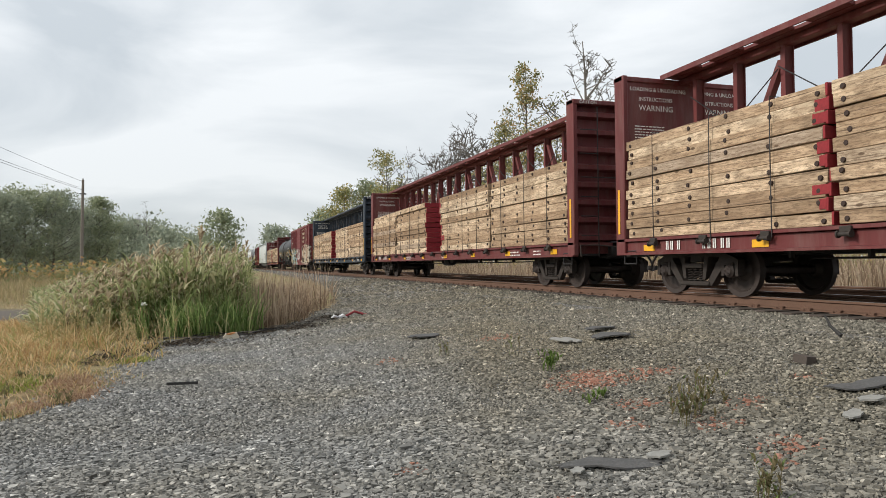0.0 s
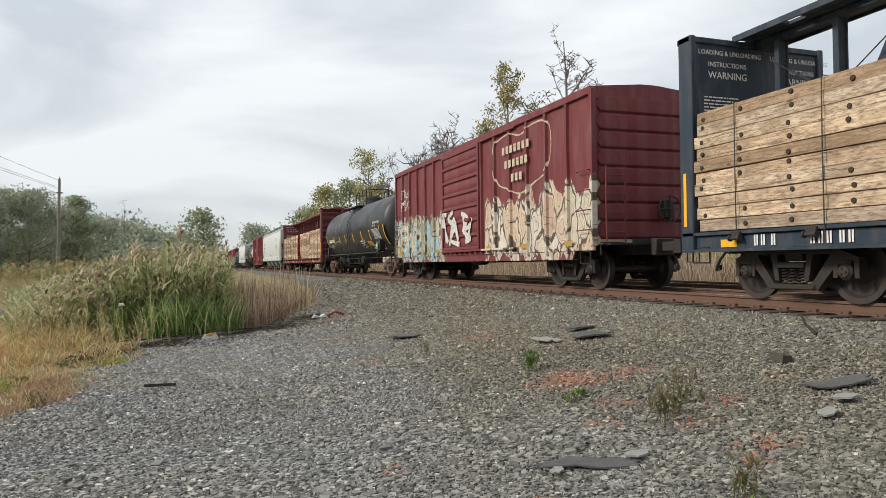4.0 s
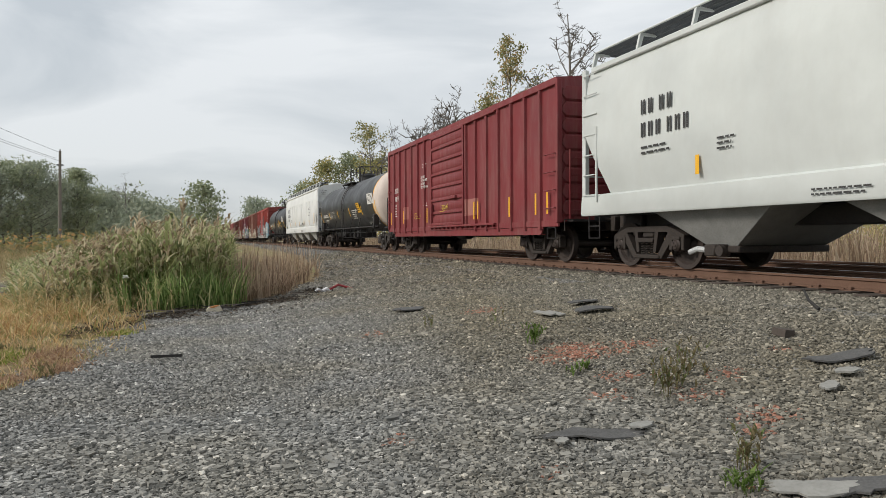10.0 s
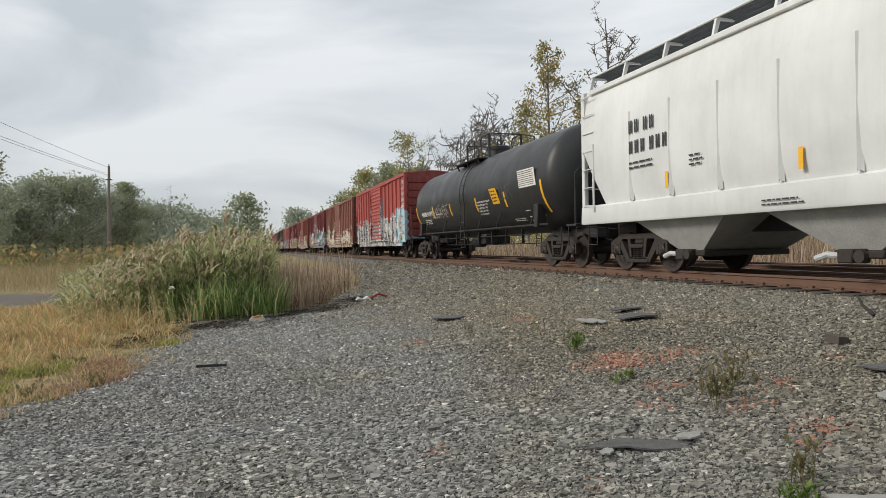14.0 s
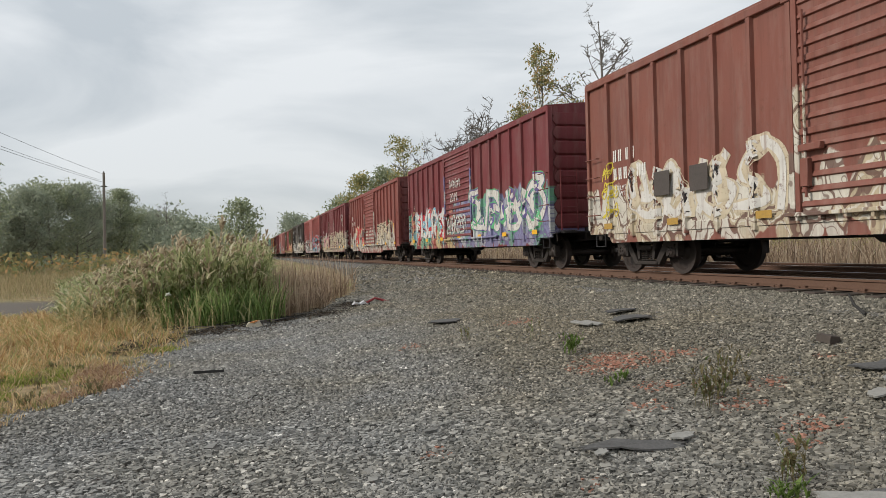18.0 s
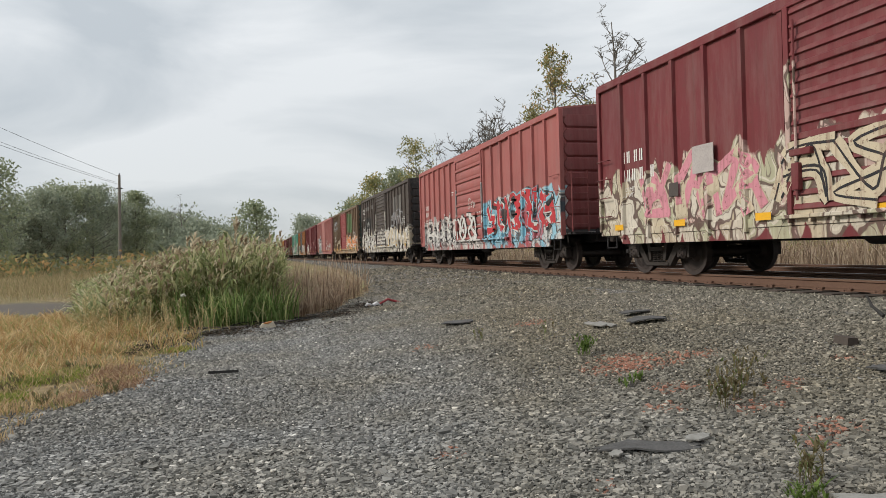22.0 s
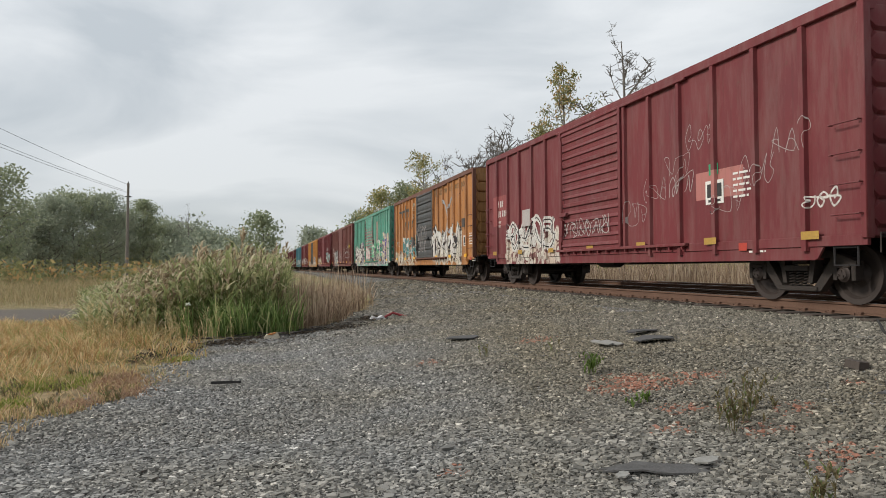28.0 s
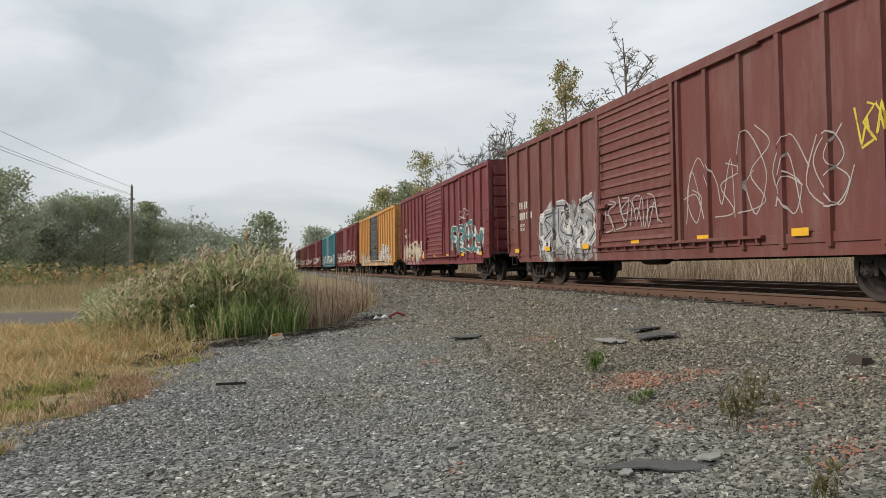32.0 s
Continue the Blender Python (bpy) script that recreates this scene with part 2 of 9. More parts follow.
def car_paint(name, col, rust=0.4, seed=0.0, fields=(), blots=(), rough=0.6, dusty=0.22):
    """Weathered car-body paint. fields: sprayed areas (y0, y1, z0, z1, colours, ragged); blots: plain repainted areas (y0, y1, z0, z1, colour)."""
    k = Mat(name)
    v = k.coord((1, 1, 1), (seed, seed * 1.7, seed * 0.6))
    raw = k.n("SeparateXYZ", {0: k.tc.outputs["Object"]}).outputs
    large = k.noise(v, 0.7, 5)
    c = k.mix(large, [x * 0.74 for x in col], [min(0.95, x * 1.22) for x in col])
    for y0, y1, z0, z1, bc in blots:
        inside = k.math("MULTIPLY", k.math("MULTIPLY", k.math("GREATER_THAN", raw[1], y0), k.math("LESS_THAN", raw[1], y1)),
                        k.math("MULTIPLY", k.math("GREATER_THAN", raw[2], z0), k.math("LESS_THAN", raw[2], z1)))
        c = k.mix(inside, c, k.mix(large, [x * 0.8 for x in bc], [min(0.95, x * 1.15) for x in bc]))
    for i, (y0, y1, z0, z1, cols, ragged) in enumerate(fields):
        z0 -= 0.42
        flat = (0.02, 1.0, 1.0)
        wob = k.noise(k.coord(flat, (seed + i * 3.1, 7.7 * i, seed)), 1.5, 5)
        lumps = k.math("ABSOLUTE", k.math("SINE", k.math("ADD", k.math("MULTIPLY", raw[1], 3.3), k.math("MULTIPLY", k.noise(k.coord((0.02, 1.0, 0.1), (i, seed, 0)), 0.9, 2), 9.0))))
        edge = k.math("MINIMUM", k.math("MINIMUM", k.math("SUBTRACT", raw[1], y0), k.math("SUBTRACT", y1, raw[1])),
                      k.math("MINIMUM", k.math("MULTIPLY", k.math("SUBTRACT", raw[2], z0), 1.5), k.math("SUBTRACT", z1, raw[2])))
        edge = k.math("ADD", edge, k.math("MULTIPLY", k.math("SUBTRACT", wob, 0.5), 1.5 * ragged))
        edge = k.math("ADD", edge, k.math("MULTIPLY", k.math("SUBTRACT", lumps, 0.8), 0.9 * ragged))
        mask = k.math("MULTIPLY", edge, 16.0, clamp=True)
        warp = k.n("TexNoise", {"Vector": k.coord((0.02, 1.0, 0.8), (i * 5.0, seed * 3, 2.0)), "Scale": 1.6, "Detail": 2.0, "Roughness": 0.5}).outputs["Color"]
        bent = k.n("VectorMath", {0: k.coord((0.02, 1.25, 0.72), (seed, i * 2.0, seed * 2)), 1: k.n("VectorMath", {0: warp, "Scale": 0.9}, operation="SCALE").outputs[0]}, operation="ADD").outputs[0]
        cell = k.n("TexVoronoi", {"Vector": bent, "Scale": 1.7, "Randomness": 1.0})
        rim = k.n("TexVoronoi", {"Vector": bent, "Scale": 1.7, "Randomness": 1.0}, feature="DISTANCE_TO_EDGE").outputs["Distance"]
        pickc = k.n("SeparateColor", {0: cell.outputs["Color"]}).outputs[0]
        m = len(cols) - 1
        fill = k.ramp(pickc, [(j / m, col_) for j, col_ in enumerate(cols[1:])], "CONSTANT")
        fill = k.mix(k.ramp(k.noise(v, 4.0, 5, 0.7), [(0.35, 0.0), (0.75, 0.45)]), fill, [x * 0.55 for x in cols[-1]])
        fill = k.mix(k.ramp(rim, [(0.085, 0.0), (0.095, 0.85), (0.125, 0.85), (0.135, 0.0)]), fill, cols[-1])
        fill = k.mix(k.ramp(rim, [(0.035, 0.92), (0.05, 0.0)]), fill, cols[0])
        inner = k.math("PINGPONG", k.math("MULTIPLY", cell.outputs["Distance"], 4.0), 0.5)
        fill = k.mix(k.ramp(inner, [(0.03, 0.7), (0.06, 0.0)]), fill, cols[0])
        drip = k.noise(k.coord((0.02, 9.0, 0.35), (seed, 1.0, i)), 1.6, 3)
        fade = k.math("MULTIPLY", k.ramp(drip, [(0.44, 0.0), (0.58, 0.85)]), k.math("MULTIPLY", k.math("SUBTRACT", z0 + 0.5, raw[2]), 0.9, clamp=True))
        fill = k.mix(fade, fill, c)
        c = k.mix(mask, c, fill)
    streak = k.noise(k.coord((5, 5, 0.28), (seed * 3, seed, 0)), 1.6, 4)
    c = k.mix(k.math("MULTIPLY", k.ramp(streak, [(0.5, 0.0), (0.72, 1.0)]), rust * 0.75), c, [x * 0.5 for x in RUST])
    spots = k.noise(v, 9.0, 6, 0.7)
    c = k.mix(k.math("MULTIPLY", k.ramp(spots, [(0.58, 0.0), (0.68, 1.0)]), rust), c, RUST)
    dust = k.noise(k.coord((1.6, 1.6, 0.3), (seed, seed * 1.7, 0)), 2.3, 5, 0.7)
    c = k.mix(k.math("MULTIPLY", k.ramp(dust, [(0.45, 0.0), (0.8, 1.0)]), dusty), c, (0.33, 0.28, 0.24))
    k.bump(k.noise(v, 14.0, 4), 0.12, 0.008)
    return k.done(c, k.ramp(large, [(0.3, rough - 0.1), (0.7, rough + 0.15)]), 0.0, 0.4)


def wood_mat(name, seed):
    """Rough-sawn, weathered hardwood timbers, each one of another tone."""
    k = Mat(name)
    info = k.n("ObjectInfo", {}).outputs["Random"]
    off = k.n("CombineXYZ", {0: k.math("MULTIPLY", info, 31.0), 1: k.math("MULTIPLY", info, 57.0), 2: seed}).outputs[0]
    v = k.n("VectorMath", {0: k.coord((3, 0.5, 6)), 1: off}, operation="ADD").outputs[0]
    grain = k.noise(v, 3.2, 7, 0.65)
    blot = k.noise(k.n("VectorMath", {0: k.coord((1, 0.8, 1)), 1: off}, operation="ADD").outputs[0], 1.4, 4)
    tone = k.ramp(info, [(0.0, (0.36, 0.25, 0.16)), (0.22, (0.54, 0.39, 0.255)), (0.5, (0.76, 0.58, 0.40)), (0.8, (0.84, 0.68, 0.49)), (0.9, (0.56, 0.45, 0.34)), (1.0, (0.42, 0.33, 0.25))])
    c = k.mix(k.ramp(grain, [(0.33, 0.0), (0.62, 1.0)]), k.mix(1.0, tone, (0.55, 0.50, 0.46), "MULTIPLY"), tone)
    c = k.mix(k.ramp(blot, [(0.45, 0.0), (0.68, 0.7)]), c, (0.22, 0.155, 0.10))
    saw = k.noise(k.n("VectorMath", {0: k.coord((4, 1.6, 9)), 1: off}, operation="ADD").outputs[0], 4.5, 6, 0.75)
    c = k.mix(k.ramp(saw, [(0.47, 0.0), (0.60, 0.75)]), c, (0.17, 0.115, 0.075))
    knot = k.n("TexVoronoi", {"Vector": k.n("VectorMath", {0: k.coord((1, 1.3, 3.0)), 1: off}, operation="ADD").outputs[0], "Scale": 1.3, "Randomness": 1.0}).outputs["Distance"]
    c = k.mix(k.ramp(knot, [(0.07, 0.85), (0.11, 0.0)]), c, (0.10, 0.062, 0.04))
    crack = k.noise(k.n("VectorMath", {0: k.coord((2, 0.22, 14)), 1: off}, operation="ADD").outputs[0], 2.6, 3)
    c = k.mix(k.ramp(crack, [(0.60, 0.0), (0.66, 0.8)]), c, (0.10, 0.07, 0.05))
    k.bump(k.mix(0.5, grain, saw), 0.9, 0.02)
    return k.done(c, 0.88, 0.0, 0.15)


STEEL_DARK = worn("black_steel", (0.022, 0.021, 0.022), 0.6, 0.2, 0.4, 4.0, (0.05, 0.035, 0.028))
TRUCK_MAT = worn("oily_cast_steel", (0.027, 0.022, 0.019), 0.75, 0.1, 0.4, 3.0, (0.07, 0.045, 0.032))
TRUCK_RUST = worn("rusty_cast_steel", (0.115, 0.058, 0.038), 0.85, 0.0, 0.4, 3.0, (0.06, 0.035, 0.028))
WHEEL_MAT = worn("rolled_wheel_steel", (0.048, 0.036, 0.031), 0.62, 0.25, 0.4, 5.0, (0.045, 0.032, 0.028))
RAIL_MAT = worn("rusty_rail", (0.135, 0.076, 0.050), 0.85, 0.0, 0.25, 2.0, (0.10, 0.05, 0.035))
RAIL_TOP = worn("polished_rail_head", (0.30, 0.27, 0.25), 0.35, 0.8, 0.2, 6.0)
TIE_MAT = worn("creosoted_tie", (0.07, 0.055, 0.045), 0.9, 0.0, 0.4, 5.0)
YELLOW = worn("yellow_reflective_tape", (0.80, 0.42, 0.015), 0.45, 0.0, 0.1, 2.0, (0.55, 0.30, 0.03), 0.05)
DULL_YELLOW = worn("grimy_reflective_tape", (0.42, 0.25, 0.045), 0.6, 0.0, 0.3, 5.0, (0.20, 0.13, 0.06), 0.05)
WHITE_INK = worn("white_stencil_paint", (0.72, 0.70, 0.66), 0.7, 0.0, 0.1, 3.0, (0.5, 0.46, 0.42), 0.05)
BLACK_INK = worn("black_stencil_paint", (0.03, 0.03, 0.03), 0.7, 0.0, 0.2, 3.0, (0.06, 0.05, 0.05), 0.05)
GREY_INK = worn("faded_stencil_paint", (0.42, 0.38, 0.36), 0.7, 0.0, 0.2, 3.0, None, 0.05)
GREEN_INK = worn("green_placard", (0.02, 0.30, 0.14), 0.5, 0.0, 0.1, 3.0, None, 0.05)
PLACARD_MAT = worn("data_plate", (0.46, 0.47, 0.47), 0.6, 0.0, 0.2, 6.0, (0.2, 0.2, 0.2), 0.05)
BOARD_MAT = worn("weathered_placard_board", (0.075, 0.062, 0.055), 0.8, 0.0, 0.3, 5.0)
RED_STEEL = worn("red_handle", (0.45, 0.05, 0.03), 0.6, 0.0, 0.2)
RED_WOOD = worn("red_painted_timber_ends", (0.26, 0.018, 0.024), 0.8, 0.0, 0.35, 3.0, (0.12, 0.012, 0.015), 0.4, 18.0)
WOODS = [wood_mat("sawn_timber", 1.0), wood_mat("sawn_timber_pale", 4.0)]
BOLT_MAT = worn("rusty_bolt", (0.055, 0.035, 0.028), 0.7, 0.4)

# ---- ground and tracks ----
TRACK_X, RAIL_Z, FAR_TRACK = 9.27, 0.96, 13.6


def ground_z(x, y):
    """Height of the ground: flat by the viewer, a low ballast bank up to the tracks, a ditch beyond."""
    base = float(np.interp(x, [-2600, -60, 1, 7.0, 7.8, 15.8, 18.5, 26, 2600], [0.3, 0, 0, 0.68, 0.74, 0.74, 0.0, 0.0, 0.3]))
    near = math.exp(-((x - 3) ** 2 + (y - 8) ** 2) / 900.0)
    if x < 7.0:
        base += near * 0.035 * noise.noise(Vector((x * 0.8, y * 0.8, 1.3))) + near * 0.05 * noise.noise(Vector((x * 0.22, y * 0.22, 5.0)))
    return base


GRAVEL_EDGE = [(-30, -4.0), (4, -3.6), (8.3, -2.15), (9.7, -1.45), (12.4, -1.25), (15.3, -1.6), (15.9, 0.3), (17.6, 2.0), (21, 3.4), (24, 4.1), (40, 5.6), (90, 6.3), (3000, 6.5)]


def gravel_left(y):
    """The left edge of the gravel at that distance."""
    return float(np.interp(y, [p[0] for p in GRAVEL_EDGE], [p[1] for p in GRAVEL_EDGE]))


RED_SPOTS = [(3.74, 6.35, 0.52), (3.86, 6.75, 0.42), (3.42, 6.55, 0.26), (4.35, 6.35, 0.30), (3.52, 5.33, 0.24), (3.12, 4.84, 0.20), (3.62, 4.46, 0.22), (4.23, 4.69, 0.24),
             (3.64, 3.80, 0.26), (3.45, 3.62, 0.18), (4.19, 10.1, 0.42), (1.37, 4.89, 0.12), (2.05, 3.74, 0.13), (2.37, 9.7, 0.22), (2.75, 2.9, 0.14), (5.1, 5.0, 0.2)]


def spots(k, soft, wob):
    """Where the rust-red ballast lies, 0 to 1."""
    pos = k.n("SeparateXYZ", {0: k.tc.outputs["Object"]}).outputs
    total = None
    for x, y, r in RED_SPOTS:
        d = k.n("VectorMath", {0: k.n("CombineXYZ", {0: pos[0], 1: pos[1], 2: 0.0}).outputs[0], 1: (x, y, 0)}, operation="DISTANCE").outputs["Value"]
        s = k.math("DIVIDE", k.math("SUBTRACT", k.math("ADD", r, k.math("MULTIPLY", k.math("SUBTRACT", wob, 0.5), 0.7)), d), soft, clamp=True)
        total = s if total is None else k.math("MAXIMUM", total, s)
    return total


def ground_material():
    k = Mat("gravel_and_dry_earth")
    v = k.coord()
    pos = k.n("SeparateXYZ", {0: v}).outputs
    wob = k.noise(v, 0.9, 5)
    cells = k.n("TexVoronoi", {"Vector": v, "Scale": 34.0, "Randomness": 1.0})
    hue = k.n("SeparateColor", {0: cells.outputs["Color"]}).outputs[0]
    stone = k.ramp(hue, [(0.0, (0.08, 0.077, 0.07)), (0.45, (0.17, 0.165, 0.15)), (0.8, (0.28, 0.27, 0.245)), (1.0, (0.48, 0.46, 0.43))])
    gap = k.n("TexVoronoi", {"Vector": v, "Scale": 34.0}, feature="DISTANCE_TO_EDGE").outputs["Distance"]
    stone = k.mix(k.ramp(gap, [(0.0, 0.75), (0.12, 0.0)]), stone, (0.05, 0.045, 0.04))
    stone = k.mix(k.math("MULTIPLY", spots(k, 0.25, wob), 0.85), stone, (0.27, 0.14, 0.095))
    earth = k.mix(k.ramp(k.noise(v, 2.2, 7, 0.7), [(0.35, 0.0), (0.65, 1.0)]), (0.13, 0.10, 0.055), (0.36, 0.27, 0.15))
    earth = k.mix(k.ramp(k.noise(v, 0.11, 5), [(0.45, 0.0), (0.62, 0.8)]), earth, (0.16, 0.16, 0.06))
    road = k.math("SUBTRACT", 3.4, k.math("ABSOLUTE", k.math("SUBTRACT", k.math("SUBTRACT", pos[1], 26.5), k.math("MULTIPLY", k.math("ADD", pos[0], 8.0), -0.25))))
    road = k.math("MULTIPLY", k.math("MULTIPLY", k.math("ADD", road, k.math("MULTIPLY", wob, 1.4)), 0.6, clamp=True), k.math("LESS_THAN", pos[0], -4.5))
    earth = k.mix(road, earth, (0.125, 0.108, 0.092))
    left = k.n("FloatCurve", {"Value": k.math("DIVIDE", pos[1], 100.0, clamp=True)})
    cm = left.mapping.curves[0]
    pts = [(0.0, -3.8)] + [p for p in GRAVEL_EDGE if 0 < p[0] <= 90] + [(100, 6.4)]
    cm.points[0].location = (0.0, (pts[0][1] + 10) / 20)
    cm.points[1].location = (1.0, (pts[-1][1] + 10) / 20)
    for y, x in pts[1:-1]:
        cm.points.new(y / 100, (x + 10) / 20)
    for p in cm.points:
        p.handle_type = "VECTOR"
    left.mapping.update()
    edge = k.math("SUBTRACT", pos[0], k.math("SUBTRACT", k.math("MULTIPLY", left.outputs[0], 20.0), 10.0))
    edge = k.math("ADD", edge, k.math("MULTIPLY", k.math("SUBTRACT", wob, 0.5), 1.5))
    gravel = k.math("MULTIPLY", k.math("MULTIPLY", k.math("ADD", edge, 0.2), 2.5, clamp=True), k.math("LESS_THAN", pos[0], 17.0))
    litter_ = k.math("MULTIPLY", k.math("SUBTRACT", 1.0, k.math("ABSOLUTE", k.math("DIVIDE", k.math("SUBTRACT", edge, 0.25), 0.55)), clamp=True), k.math("GREATER_THAN", pos[1], 11.5))
    stone = k.mix(k.math("MULTIPLY", litter_, k.ramp(k.noise(v, 3.0, 5), [(0.4, 0.0), (0.6, 0.85)])), stone, (0.035, 0.030, 0.026))
    c = k.mix(gravel, earth, stone)
    k.bump(k.mix(gravel, k.noise(v, 9.0, 5), cells.outputs["Distance"]), 0.8, 0.03)
    return k.done(c, 0.92, 0.0, 0.2)


def build_ground():
    xs = sorted({round(float(x), 3) for x in np.concatenate([np.linspace(-12, 16, 113), -12 - np.geomspace(0.6, 2500, 26), 16 + np.geomspace(0.6, 2500, 26)])})
    ys = sorted({round(float(y), 3) for y in np.concatenate([np.linspace(-3, 32, 120), -3 - np.geomspace(0.6, 2500, 22), 32 + np.geomspace(0.8, 2500, 30)])})
    verts = [(x, y, ground_z(x, y)) for y in ys for x in xs]
    w = len(xs)
    faces = [(j * w + i, j * w + i + 1, (j + 1) * w + i + 1, (j + 1) * w + i) for j in range(len(ys) - 1) for i in range(w - 1)]
    ob = new("ground", big_mesh("ground", verts, faces, True))
    ob.data.materials[0] = ground_material()
    tagged(ob, "grey crushed-stone ballast bank giving way to dry grassland", "ground", kind="structure")


build_ground()


def rail_profile(x, z):
    """A flat-bottomed rail's section, its head's top at z."""
    half = [(0.036, 0.0), (0.037, -0.032), (0.012, -0.045), (0.009, -0.135), (0.07, -0.155), (0.07, -0.172)]
    return [(x + a, z + b) for a, b in half] + [(x - a, z + b) for a, b in reversed(half)]


def build_track(name, cx, rail_z, label):
    track = root(name, label, "railway track", "tracks")
    track["kind"] = "structure"
    for s in (-1, 1):
        x = cx + s * 0.7525
        part("rail", Geo().prism(rail_profile(x, rail_z - 0.003), "y", -140, 640), RAIL_MAT, track)
        part("rail_head", Geo().box(x - 0.027, x + 0.027, -140, 640, rail_z - 0.004, rail_z), RAIL_TOP, track, "worn bright running surface of the rail")
    tie = kept(("tie", name), lambda: Geo().box(cx - 1.3, cx + 1.3, -0.115, 0.115, rail_z - 0.36, rail_z - 0.178, 0.012))
    plate = kept(("tie_plate", name), lambda: Geo().box(cx - 0.7525 - 0.19, cx - 0.7525 + 0.17, -0.1, 0.1, rail_z - 0.182, rail_z - 0.168, 0.004))
    clip = kept(("rail_anchor", name), lambda: Geo().box(cx - 0.7525 - 0.115, cx - 0.7525 - 0.055, -0.028, 0.028, rail_z - 0.172, rail_z - 0.13, 0.006).box(cx - 0.7525 - 0.16, cx - 0.7525 - 0.13, 0.05, 0.08, rail_z - 0.172, rail_z - 0.145, 0.005))
    for i in range(150 if name == "near_track" else 60):
        y = -4 + i * 0.53 if name == "near_track" else 2 + i * 0.53
        part("tie", tie, TIE_MAT, track, m=pose(0, y, 0))
        if name == "near_track" and i < 110:
            part("tie_plate", plate, RAIL_MAT, track, m=pose(0, y, 0))
            part("rail_anchor", clip, RAIL_MAT, track, m=pose(0, y, 0))
    return track


build_track("near_track", TRACK_X, RAIL_Z, "rusty steel rails on timber ties in grey ballast")
build_track("far_track", FAR_TRACK, RAIL_Z - 0.04, "second pair of dull dark rails beyond the train")


def stone_material():
    k = Mat("crushed_limestone")
    rnd = k.n("NewGeometry", {}).outputs["Random Per Island"]
    c = k.ramp(rnd, [(0.0, (0.095, 0.095, 0.090)), (0.3, (0.182, 0.181, 0.172)), (0.6, (0.245, 0.242, 0.229)), (0.86, (0.322, 0.316, 0.299)), (0.98, (0.43, 0.42, 0.395)), (1.0, (0.70, 0.68, 0.64))])
    v = k.coord()
    wob = k.noise(v, 0.9, 5)
    warm = k.noise(v, 0.35, 3)
    c = k.mix(k.ramp(warm, [(0.42, 0.0), (0.62, 0.5)]), c, k.mix(1.0, c, (1.0, 0.92, 0.76), "MULTIPLY"))
    side = k.math("ADD", k.n("SeparateXYZ", {0: v}).outputs[0], k.math("MULTIPLY", k.math("SUBTRACT", wob, 0.5), 4.0))
    c = k.mix(k.math("DIVIDE", k.math("SUBTRACT", side, 0.8), 3.2, clamp=True), c, k.mix(1.0, c, (0.79, 0.74, 0.64), "MULTIPLY"))
    hit = k.math("LESS_THAN", k.math("FRACT", k.math("MULTIPLY", rnd, 17.0)), k.math("MULTIPLY", spots(k, 0.45, wob), 0.8))
    c = k.mix(hit, c, k.mix(k.math("FRACT", k.math("MULTIPLY", rnd, 91.0)), (0.27, 0.125, 0.085), (0.37, 0.20, 0.145)))
    k.bump(k.noise(v, 60.0, 4), 0.35, 0.006)
    return k.done(c, 0.9, 0.0, 0.25)


